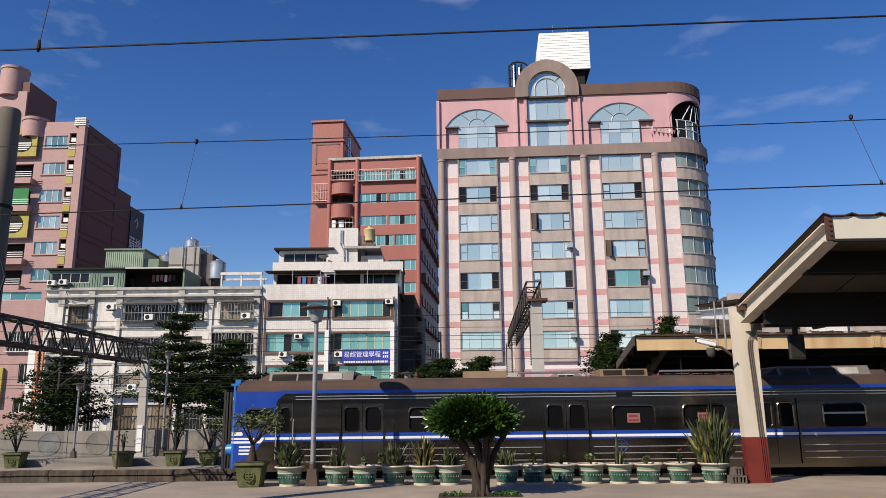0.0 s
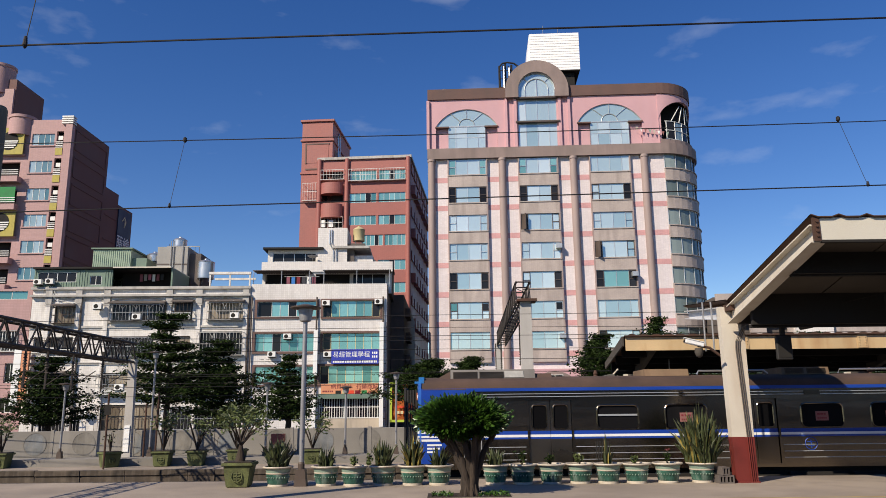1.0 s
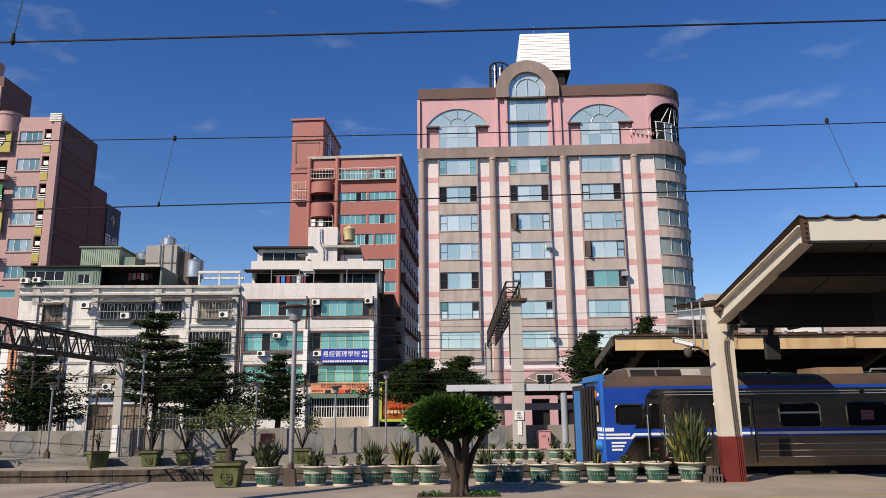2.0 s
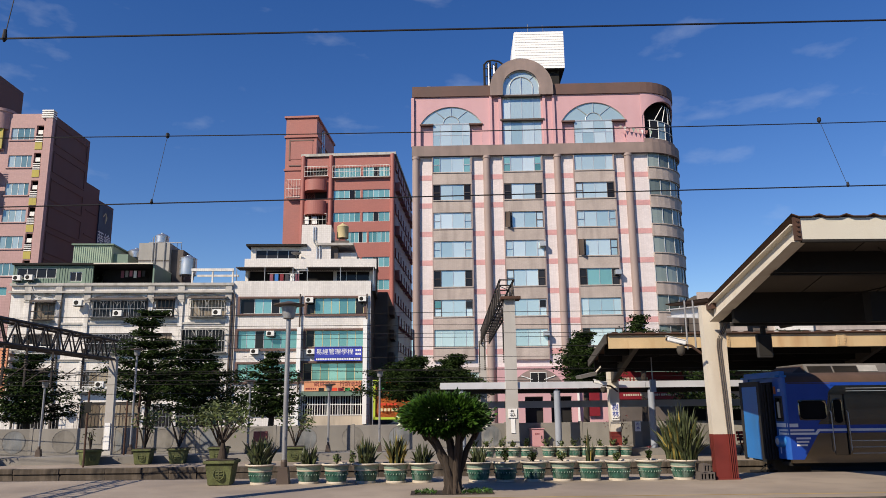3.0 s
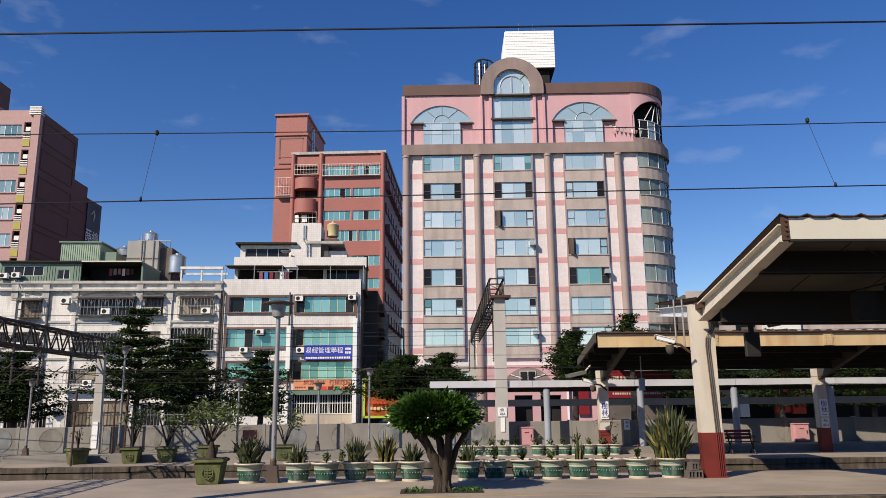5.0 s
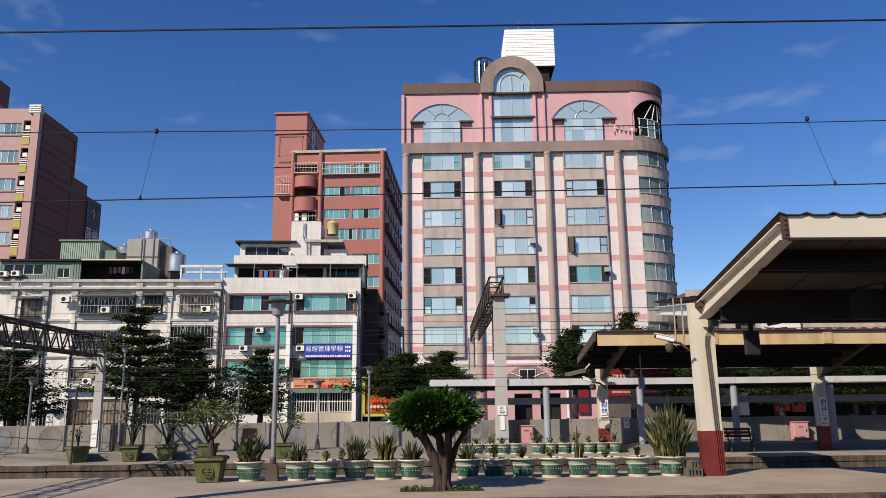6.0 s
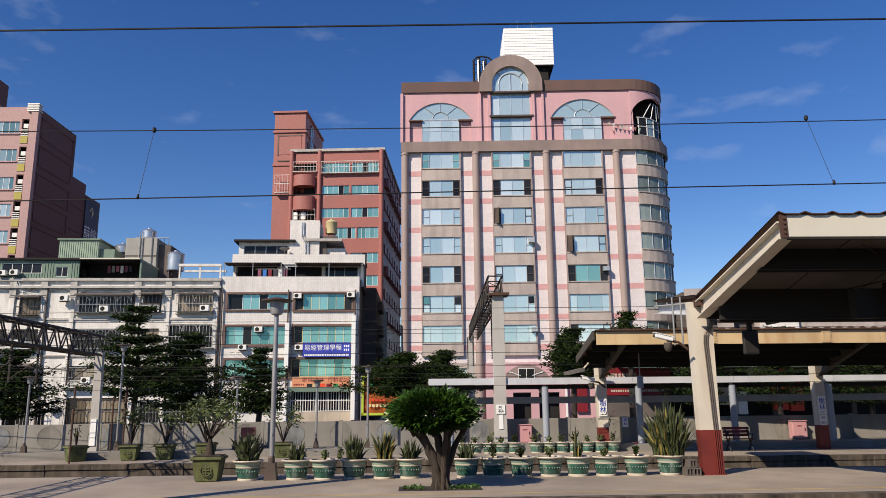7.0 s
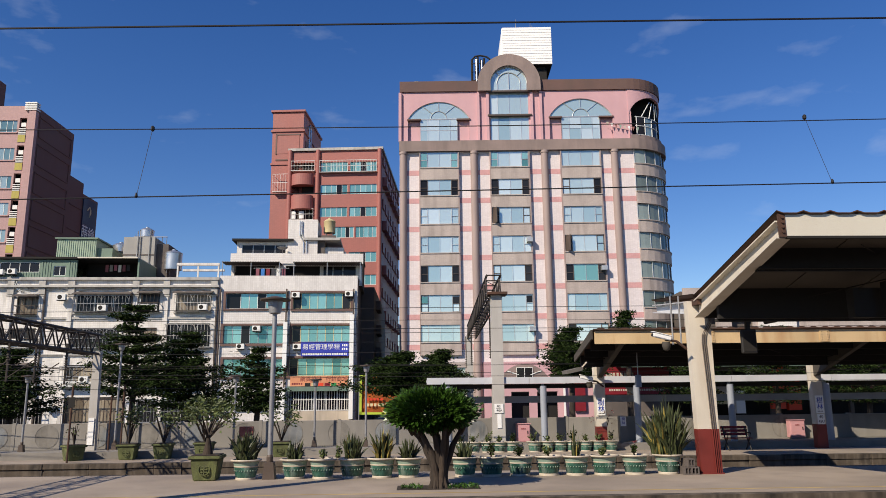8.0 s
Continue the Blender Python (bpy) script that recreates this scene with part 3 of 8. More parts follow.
def ground_and_platforms():
    solid("ground", box(nb(), -2500, 2500, -2500, 2500, -1.6, -1.12), "asphalt", kind="structure")
    solid("track_bed", box(nb(), -80, 80, -2.0, 34.0, -1.11, -1.0), "ballast", kind="structure")
    solid("street", box(nb(), -120, 120, 34.0, 69.0, -1.11, 0.0), "asphalt", kind="structure")
    # pot platform: slab with its long sides faced in rough stone
    solid("pavement_1", box(nb(), -60, 60, 15.75, 21.2, -1.0, 0.0), "paving", kind="structure")
    solid("kerb_1", box(nb(), -60, 60, 15.45, 15.747, -1.0, 0.004), "edge", kind="structure")
    solid("kerb_2", box(nb(), -60, 60, 21.203, 21.35, -1.0, 0.002), "edge", kind="structure")
    solid("trim_yellow_line", box(nb(), -60, 60, 16.35, 16.43, 0.0, 0.004), "yellow", kind="structure")
    # platform behind the viewer, and an unseen plain wall added to darken reflections and fill light
    solid("pavement_3", box(nb(), -60, 60, -7.0, 1.6, -1.0, 0.0), "paving", kind="structure")
    solid("wall_station", box(nb(), -60, 60, -7.4, -7.0, -1.0, 6.0), "concrete", kind="structure")
    # far platform
    solid("pavement_2", box(nb(), -60, 60, 25.75, 36.0, -1.0, 0.0), "paving", kind="structure")
    far_edge = tagged(new("kerb_3"), kind="structure")
    rnd = random.Random(4)
    x, shared = -24.0, {}
    while x < 24:
        w = rnd.choice((0.9, 1.2, 1.5))
        key = (w, rnd.randrange(3))
        if key not in shared:
            bm = nb()
            box(bm, 0.003, w - 0.003, 0, 0.25, -0.17, 0.004)
            box(bm, 0.002, w - 0.002, 0.03 + 0.012 * key[1], 0.25, -1.0, -0.173)
            bmesh.ops.bevel(bm, geom=bm.edges[:], offset=0.012, segments=1, affect="EDGES")
            shared[key] = mesh(bm, "stone", "edge")
        ob = new("stone", shared[key])
        ob.parent = far_edge
        ob.location = (x, 25.5 + rnd.uniform(-0.015, 0.015), rnd.uniform(-0.012, 0.006))
        x += w
    for k, y in enumerate((21.35 + 0.75 + 1.0, 21.35 + 0.75 + 2.07)):
        bm = nb()
        box(bm, -60, 60, y, y + 0.07, RAIL - 0.14, RAIL)
        solid("rail", bm, "rust", "rusty brown steel running rail on the track bed", "rail")


def far_wall():
    """The slightly turned step and wall at the back of the far platform."""
    m = pose(0, 28.2, 0, 0, 0, 3.66)
    solid("step_trim", box(nb(), -40, 40, 0, 2.2, 0.0, 0.25), "concrete", kind="structure", m=m)
    wall = tagged(new("wall_back"), kind="structure")
    wall.matrix_basis = m
    bm = nb()
    box(bm, 0.012, 2.988, 1.6, 1.78, 0.25, 1.2)
    bmesh.ops.bevel(bm, geom=bm.edges[:], offset=0.01, segments=1, affect="EDGES")
    slab = mesh(bm, "panel", "concrete")
    for i in range(-13, 13):
        ob = new("panel", slab)
        ob.parent, ob.location = wall, (i * 3.0, 0, 0)
    for i in range(-13, 13):
        bm = nb()
        box(bm, -0.06, 0.06, 1.585, 1.8, 0.25, 1.24)
        post = part("post", bm, "concrete", wall)
        post.location = (i * 3.0, 0, 0)
    # round faded paintings in a row, blue and tan by turns
    for i in range(19):
        u = -15.6 + 1.8 * i
        if not i % 2 and 6 < u < 15:
            continue
        p = part("painting", nb_disc(u, 1.5955, 0.72, 0.4), "wallart_grey" if i % 2 else "wallart", wall)
        ring = nb()
        q = arc_pts(u, 0.42, 0.72, 0, 360, 28)
        for a, b in zip(q, q[1:]):
            tube(ring, (a[0], 1.595, a[1]), (b[0], 1.595, b[1]), 0.005, n=4)
        part("painted_ring", ring, "wallart_line", p)


def nb_disc(x, y, z, r):
    bm = nb()
    bmesh.ops.create_circle(bm, cap_ends=True, radius=r, segments=28, matrix=pose(x, y, z, 90))
    return bm


# ---- hotel ----
TOPS = [27.55 - 3.04 * i for i in range(7)]


def arc_pts(c, r, z, a0, a1, n):
    return [(c + r * math.cos(radians(a0 + (a1 - a0) * i / n)), z + r * math.sin(radians(a0 + (a1 - a0) * i / n))) for i in range(n + 1)]


def arch_window(parent, c, half, spring, rise, g0, g1, base):
    """Fan light over a tall glazed bay, set in a segmental arch."""
    R = (half * half + rise * rise) / (2 * rise)
    a = math.degrees(math.asin(half / R))
    pts = arc_pts(c, R, spring + rise - R, 90 - a, 90 + a, 20)
    bm = nb()
    for p, q in zip(pts, pts[1:]):
        tube(bm, (p[0], 0.12, p[1]), (q[0], 0.12, q[1]), 0.07, n=6)
    box(bm, c - half, c + half, 0.08, 0.18, spring - 0.06, spring + 0.02)
    for ang in (40, 90, 140):
        d = (math.cos(radians(ang)), math.sin(radians(ang)))
        far = 0.85
        while far < 4 and (d[0] * far) ** 2 + (spring + d[1] * far - (spring + rise - R)) ** 2 < R * R:
            far += 0.05
        tube(bm, (c + d[0] * 0.85, 0.11, spring + d[1] * 0.85), (c + d[0] * far, 0.11, spring + d[1] * far), 0.04, n=5)
    for p, q in zip(arc_pts(c, 0.85, spring, 0, 180, 14), arc_pts(c, 0.85, spring, 0, 180, 14)[1:]):
        tube(bm, (p[0], 0.11, p[1]), (q[0], 0.11, q[1]), 0.045, n=5)
    fan = part("window", bm, "alu", parent, "semicircular fan light with radiating bars")
    g = nb()
    prism(g, pts, "y", 0.14, 0.17)
    part("pane", g, "hglass", fan)
    window(parent, g0, g1, base, spring - 0.06, (0.2, 0.5, 0.8), (0.52,), y=0.1)
    # recessed pink side panels below the spring line
    for p0, p1 in ((c - half, g0), (g1, c + half)):
        b = nb()
        box(b, p0, p1, 0.35, 0.5, base, spring - 0.06)
        part("side_panel", b, "pinkw", parent)
        b = nb()
        box(b, p0 - 0.08, p1 + 0.08, -0.12, 0.3, spring - 0.2, spring - 0.05)
        part("ledge", b, "brownw", parent)


def hotel():
    h = thing("hotel_building", "tall pink and cream tiled hotel with columns and arched windows", "building", pose(-1.96, 75, 0, 0, 0, -2.4))
    bays = ((2.2, 6.15), (9.61, 13.58), (17.03, 21.06))
    holes = [(a, b, t - 1.76, t) for a, b in bays for t in TOPS]
    part("wall", holed(nb(), 0, 24.7, 5.6, 27.65, holes, 0, 0.4), "cream", h)
    base = nb()
    holed(base, 0, 24.7, 0, 5.6, [(1.6, 6.6, 2.0, 5.1), (9.2, 14.2, 2.6, 4.9), (16.6, 21.5, 0.6, 4.8)], 0.02, 0.4)
    part("base_wall", base, "spandrel", h, "grey pink weathered base wall")
    window(h, 1.6, 6.6, 2.0, 5.1, (0.6, 0.8), (0.5,), y=0.2, pane="bwin")
    window(h, 16.6, 21.5, 0.6, 4.8, (0.3, 0.6), (0.6,), y=0.2, pane="darkglass")
    # low round-headed pink porch front
    porch = nb()
    box(porch, 8.4, 16.2, -0.6, 0.3, 0, 5.55)
    part("porch", porch, "pinkw", h)
    disc = nb()
    prism(disc, arc_pts(12.4, 2.7, 2.65, 0, 180, 24), "y", -0.7, -0.6)
    part("porch_arch", disc, "greyband", h)
    spokes = nb()
    for ang in (25, 50, 130, 155):
        tube(spokes, (12.4 + 0.9 * math.cos(radians(ang)), -0.74, 3.6 + 0.9 * math.sin(radians(ang))), (12.4 + 2.6 * math.cos(radians(ang)), -0.74, 2.65 + 2.6 * math.sin(radians(ang))), 0.05, n=5)
    part("spokes", spokes, "white", h)
    window(h, 11.6, 13.2, 3.9, 5.0, (0.5,), (), y=-0.8, frame="whiteframe", pane="darkglass")
    body = nb()
    box(body, 0.1, 28.6, 4.4, 22, 0, 34.4)
    part("core", body, "sidewall", h)
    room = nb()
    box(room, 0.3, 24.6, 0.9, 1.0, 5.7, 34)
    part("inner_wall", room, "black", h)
    # tiled spandrels and sills under each window, standing proud
    for a, b in bays:
        for i, t in enumerate(TOPS):
            bm = nb()
            box(bm, a, b, -0.32, 0.0, t - 3.02, t - 1.80)
            box(bm, a - 0.05, b + 0.05, -0.4, 0.0, t - 1.80, t - 1.70)
            part("spandrel", bm, "spandrel", h)
            bm = nb()
            box(bm, a - 0.12, a, -0.32, 0.0, t - 3.02, t + 0.02)
            part("jamb", bm, "column", h)
            bm = nb()
            box(bm, b, b + 0.12, -0.32, 0.0, t - 3.02, t + 0.02)
            part("jamb", bm, "column", h)
    both, left, right = (0, 3), (0,), (3,)
    dark = {(0, 1): both, (0, 4): both, (0, 5): (), (1, 1): both, (1, 2): left, (1, 4): right, (2, 1): right, (2, 3): left, (2, 4): both, (2, 6): left}
    for k, (a, b) in enumerate(bays):
        for i, t in enumerate(TOPS):
            w = window(h, a, b, t - 1.76, t, (0.19, 0.5, 0.81), (), y=-0.2, pane="teal" if (k, i) == (2, 4) else "hglass", open_panes=dark.get((k, i), ()))
            if (k, i) in ((0, 6), (1, 6), (2, 5), (2, 0)):
                continue
            # casement stiles and cross bars at both sides
            for s0, s1 in ((a + 0.02, a + 0.19 * (b - a)), (b - 0.19 * (b - a), b - 0.02)):
                bm = nb()
                for z in (t - 1.72, t - 0.9, t - 0.09):
                    box(bm, s0, s1, -0.235, -0.2, z, z + 0.06)
                for u in (s0, s1 - 0.06):
                    box(bm, u, u + 0.06, -0.235, -0.2, t - 1.72, t - 0.03)
                part("casement", bm, "brownframe" if (k, i) in dark else "alu", w)
            if i == 0 and k < 2 or (k, i) in ((0, 5), (1, 5)):
                for s0 in (a + 0.08, b - 0.19 * (b - a) + 0.06):
                    for z in ((t - 1.64, t - 0.82) if i == 0 else (t - 0.82,)):
                        part("pane", box(nb(), s0, s0 + 0.6, -0.21, -0.2, z, z + 0.68), "teal" if i == 0 or s0 < a + 1 else "darkglass", w)
    # an air conditioner and sashes pushed open
    for k, i in ((1, 6), (1, 3), (2, 4)):
        bm = nb()
        b = bays[k][1]
        box(bm, b - 0.5, b + 0.1, -0.75, -0.1, TOPS[i] - 0.7, TOPS[i] - 0.25)
        part("air_conditioner", bm, "alu", h)
    for u, z in ((bays[1][0] + 0.1, TOPS[2]), (bays[2][0] + 0.1, TOPS[3])):
        bm = nb()
        m = pose(u, -0.2, 0, 0, 0, -55)
        box(bm, 0, 0.7, -0.03, 0.03, z - 1.7, z - 0.05, m)
        part("open_sash", bm, "brownframe", h)
    for u in (0.4, 7.85, 15.28, 22.64):
        part("column", lathe(nb(), [(0.38, 0.0), (0.38, 27.3), (0.44, 27.35), (0.44, 27.6)], 24, (u, -0.12)), "column", h, smooth=True)
    for t in TOPS:
        for a, b in ((0.75, 2.07), (6.28, 7.5), (8.2, 9.48), (13.71, 14.93), (15.63, 16.9), (21.19, 22.3), (23.0, 24.7)):
            bm = nb()
            box(bm, a, b, -0.015, 0.0, t - 3.02 + 0.55, t - 3.02 + 1.1)
            part("pink_band", bm, "band", h)
    # grey band, pink top storey with arches, brown parapet
    bm = nb()
    prism(bm, [(-0.02, -0.45), (24.42, -0.45), *[(24.42 + 4.75 * math.sin(radians(a)), 4.3 - 4.75 * math.cos(radians(a))) for a in range(0, 91, 10)], (29.17, 21), (-0.02, 21)], "z", 27.62, 28.76)
    part("stone_band", bm, "greyband", h)
    top = nb()
    holed(top, 0, 24.7, 28.76, 34.45, [(0.88, 7.46, 28.76, 33.3), (9.7, 13.78, 28.82, 34.3), (15.98, 22.72, 28.76, 33.48)], 0, 0.3)
    # pink wall above the arches stays; fan lights sit in front of its face
    part("top_wall", top, "pinkw", h)
    for c, half, spring, rise in ((4.17, 3.29, 31.4, 1.9), (19.35, 3.37, 31.5, 1.98)):
        R = (half * half + rise * rise) / (2 * rise)
        ang = math.degrees(math.asin(half / R))
        pts = arc_pts(c, R, spring + rise - R, 90 - ang, 90 + ang, 24)
        bm = nb()
        for p, q in zip(pts, pts[1:]):
            if min(p[1], q[1]) < spring + rise - 0.004:
                prism(bm, [p, q, (q[0], spring + rise), (p[0], spring + rise)], "y", 0.0, 0.3)
        part("arch_infill", bm, "pinkw", h)
    arch_window(h, 4.17, 3.29, 31.4, 1.9, 2.2, 6.16, 28.78)
    arch_window(h, 19.35, 3.37, 31.5, 1.98, 17.26, 21.33, 28.8)
    for p, w in ((8.42, 0.25), (15.1, 0.25), (0.05, 0.3), (9.4, 0.3), (14.1, 0.3)):
        bm = nb()
        box(bm, p - w / 2, p + w / 2, -0.25, 0.0, 28.76, 34.3)
        part("pilaster", bm, "pinkw", h)
    window(h, 9.7, 13.78, 28.82, 34.3, (0.2, 0.5, 0.8), (0.5,), y=0.05)
    bm = nb()
    box(bm, 9.4, 14.1, -0.35, 0.1, 31.5, 31.68)
    box(bm, 9.3, 14.2, -0.4, 0.1, 34.2, 34.36)
    part("transom_ledge", bm, "brownframe", h)
    bm = nb()
    box(bm, 0, 8.38, -0.18, 0.6, 34.42, 35.6)
    prism(bm, [(15.1, -0.18), (24.4, -0.18), *[(24.4 + 4.5 * math.sin(radians(a)), 4.3 - 4.5 * math.cos(radians(a))) for a in range(0, 91, 9)],
               (28.9, 21), (28.3, 21), (28.3, 4.3), *[(24.4 + 3.9 * math.sin(radians(a)), 4.3 - 3.9 * math.cos(radians(a))) for a in range(90, -1, -9)], (15.1, 0.6)], "z", 34.42, 35.62)
    part("parapet", bm, "brownw", h)
    # round-headed pediment with its own arched window
    bm = nb()
    outer = [(8.38, 34.3), *reversed(arc_pts(11.75, 3.36, 35.1, 0, 180, 28)), (15.11, 34.3)]
    inner = [(13.68, 34.4), *arc_pts(11.72, 1.96, 35.2, 0, 180, 28), (9.76, 34.4)]
    prism(bm, [outer[0], *outer[1:-1], outer[-1], (13.68, 34.3), *inner, (9.76, 34.3)], "y", -0.55, 0.9)
    part("pediment", bm, "greyband", h)
    bm = nb()
    for r in (1.96, 1.25):
        q = arc_pts(11.72, r, 35.2, 0, 180, 18)
        for p, s in zip(q, q[1:]):
            tube(bm, (p[0], -0.2, p[1]), (s[0], -0.2, s[1]), 0.055, n=5)
    for u in (9.8, 10.5, 11.72, 12.95, 13.62):
        box(bm, u - 0.04, u + 0.04, -0.25, -0.15, 34.42, 35.2 + (0.05 if u in (9.8, 13.62) else 1.2 * (u == 11.72)))
    for a in (45, 135):
        tube(bm, (11.72 + 1.25 * math.cos(radians(a)), -0.2, 35.2 + 1.25 * math.sin(radians(a))), (11.72 + 1.96 * math.cos(radians(a)), -0.2, 35.2 + 1.96 * math.sin(radians(a))), 0.04, n=5)
    box(bm, 9.78, 13.66, -0.25, -0.15, 34.4, 34.5)
    fan = part("window", bm, "alu", h)
    bm = nb()
    prism(bm, [(9.8, 34.45), (13.64, 34.45), *arc_pts(11.72, 1.92, 35.2, 0, 180, 24)], "y", -0.16, -0.13)
    part("pane", bm, "hglass", fan)
    hotel_corner(h)
    hotel_roof(h)
    return h


def hotel_corner(h):
    """The rounded corner: curved spandrels and faceted glass on every floor, an open arch on top."""
    def ring(r, a0, a1, z0, z1, mat_name, name, parent, th=0.25, n=10):
        bm = nb()
        o = [(24.4 + r * math.sin(radians(a0 + (a1 - a0) * i / n)), 4.3 - r * math.cos(radians(a0 + (a1 - a0) * i / n))) for i in range(n + 1)]
        q = [(24.4 + (r - th) * math.sin(radians(a0 + (a1 - a0) * i / n)), 4.3 - (r - th) * math.cos(radians(a0 + (a1 - a0) * i / n))) for i in range(n + 1)]
        prism(bm, o + q[::-1], "z", z0, z1)
        return part(name, bm, mat_name, parent)
    for t in TOPS:
        t = t + 0.25
        ring(4.6, 4, 100, t - 3.02, t - 1.8, "spandrel", "spandrel", h)
        ring(4.68, 4, 100, t - 1.8, t - 1.7, "spandrel", "sill", h, 0.35)
        fr = nb()
        for a in (4, 20, 38, 54, 70, 86, 100):
            p = (24.4 + 4.45 * math.sin(radians(a)), 4.3 - 4.45 * math.cos(radians(a)))
            tube(fr, (p[0], p[1], t - 1.7), (p[0], p[1], t), 0.05, n=4)
        for z in (t - 1.68, t - 0.03):
            path_tube(fr, [(24.4 + 4.45 * math.sin(radians(a)), 4.3 - 4.45 * math.cos(radians(a)), z) for a in range(4, 101, 8)], 0.04, 4)
        win = part("window", fr, "alu", h)
        for a, b in ((4, 20), (20, 38), (38, 54), (54, 70), (70, 86), (86, 100)):
            ring(4.4, a + 0.6, b - 0.6, t - 1.7, t - 0.02, "cglass" if (a + int(t)) % 3 else "darkglass", "pane", win, 0.03, 2)
    ring(4.4, 0, 100, 0.0, 9.31 - 3.0 + 0.25, "spandrel", "corner_base", h)
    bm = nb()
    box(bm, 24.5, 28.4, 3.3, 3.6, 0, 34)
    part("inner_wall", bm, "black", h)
    # top storey of the corner: pink shell with a wide arched opening, black sheets for the unlit room behind
    n, z0, z1 = 140, 28.76, 34.45
    bm = nb()
    for i in range(n):
        a, b = 100 * i / n, 100 * (i + 1) / n
        mid = (a + b) / 2
        s = (mid - 47) / 46.5
        low = z0 + 0.02
        openh = 31.3 + 2.5 * math.sqrt(max(0, 1 - s * s)) if abs(s) < 1 else None
        for lo, hi in (((openh, z1),) if openh else ((low, z1),)):
            o = [(24.4 + r * math.sin(radians(x)), 4.3 - r * math.cos(radians(x))) for r, x in ((4.38, a), (4.38, b), (4.1, b), (4.1, a))]
            prism(bm, o, "z", lo, hi)
    part("corner_wall", bm, "pinkw", h)
    disc = [(24.4, 4.3), *[(24.4 + 4.05 * math.sin(radians(a)), 4.3 - 4.05 * math.cos(radians(a))) for a in range(0, 101, 10)]]
    part("corner_ceiling", prism(nb(), disc, "z", 34.05, 34.2), "black", h)
    part("corner_room", box(nb(), 24.45, 28.2, 2.3, 2.5, 28.8, 34.0), "black", h)
    ring(4.45, 2, 100, 28.76, 29.3, "greyband", "corner_sill", h)
    bm = nb()
    for a in range(12, 96, 14):
        p = (24.4 + 4.2 * math.sin(radians(a)), 4.3 - 4.2 * math.cos(radians(a)))
        tube(bm, (p[0], p[1], 29.3), (p[0], p[1], 31.4), 0.05, n=5)
    for z in (29.4, 30.4, 31.4):
        q = [(24.4 + 4.2 * math.sin(radians(a)), 4.3 - 4.2 * math.cos(radians(a)), z) for a in range(10, 96, 7)]
        path_tube(bm, q, 0.05, 5)
    for a in (20, 35, 50, 65, 80):
        p = (24.4 + 4.2 * math.sin(radians(a)), 4.3 - 4.2 * math.cos(radians(a)))
        tube(bm, (p[0], p[1], 31.4), (24.4 + 4.2 * math.sin(radians(50 + (a - 50) * 0.4)), 4.3 - 4.2 * math.cos(radians(50 + (a - 50) * 0.4)), 33.3), 0.05, n=5)
    grid = part("window", bm, "whiteframe", h, "white barred glazing of the open rounded corner")
    for i, a in enumerate(range(12, 90, 14)):
        ring(4.18, a + 1, a + 13, 29.4, 31.3, ("darkglass", "bwin", "darkglass")[i % 3], "pane", grid, 0.03, 2)


def hotel_roof(h):
    bm = nb()
    box(bm, 0.4, 27, 0.7, 20, 34.5, 34.8)
    part("roof", bm, "sidewall", h)
    bm = nb()
    box(bm, 12.2, 16.4, 3.6, 7, 34.8, 39.0)
    part("stair_house", bm, "dirtyshade", h)
    # white clad sign box with horizontal boards, overhanging its dark base
    sign = part("sign_box", box(nb(), 11.5, 16.95, 3.2, 8.45, 38.98, 43.44), "whitebox", h, "blank white boarded rooftop sign box")
    for i in range(14):
        z = 38.96 + i * 0.322
        part("board", prism(nb(), [(3.0, z), (3.03, z + 0.31), (3.19, z + 0.31), (3.19, z)], "x", 11.45, 17.0), "whitebox", sign)
    # near-black plate added to paint the shade on the box's underside
    part("sign_soffit", box(nb(), 11.46, 16.98, 3.05, 8.45, 38.86, 38.955), "dirtyshade", h)
    bm = nb()
    prism(bm, [(11.05, 39.9), (11.445, 39.0), (11.445, 43.4), (11.4, 43.4)], "y", 3.1, 8.4)
    part("sign_flank", bm, "whitebox", h)
    for u, hgt in ((13.2, 2.1), (14.9, 1.9), (15.1, 1.3)):
        part("aerial", tube(nb(), (u, 5, 43.4), (u, 5, 43.4 + hgt), 0.03, n=5), "galv", h)
    for k, u in enumerate((7.95, 8.35, 8.6, 8.95, 9.3)):
        part("pipe", tube(nb(), (u, 3, 34.8), (u, 3, 39.6 + 0.12 * (k % 3)), 0.13 if k % 2 == 0 else 0.07, n=8), "dirtyshade", h)
    bm = nb()
    path_tube(bm, [(8.0, 3, 39.6), (8.3, 3, 39.95), (8.9, 3, 40.05), (9.6, 3, 39.9), (10.2, 3, 39.4)], 0.1)
    for z in (36, 37, 38, 39):
        box(bm, 7.85, 9.4, 2.85, 2.92, z, z + 0.06)
    part("pipe_rack", bm, "dirtyshade", h)
    part("pipe", tube(nb(), (8.45, 2.8, 34.8), (8.45, 2.8, 39.5), 0.11, n=8), "tank", h)
    part("pipe", tube(nb(), (9.05, 2.8, 34.8), (9.05, 2.8, 39.3), 0.09, n=8), "tank", h)
    part("vent", lathe(nb(), [(0.5, 34.8), (0.55, 36.4), (0.7, 36.5), (0.4, 36.9)], 14, (1.7, 3.0)), "tank", h, smooth=True)


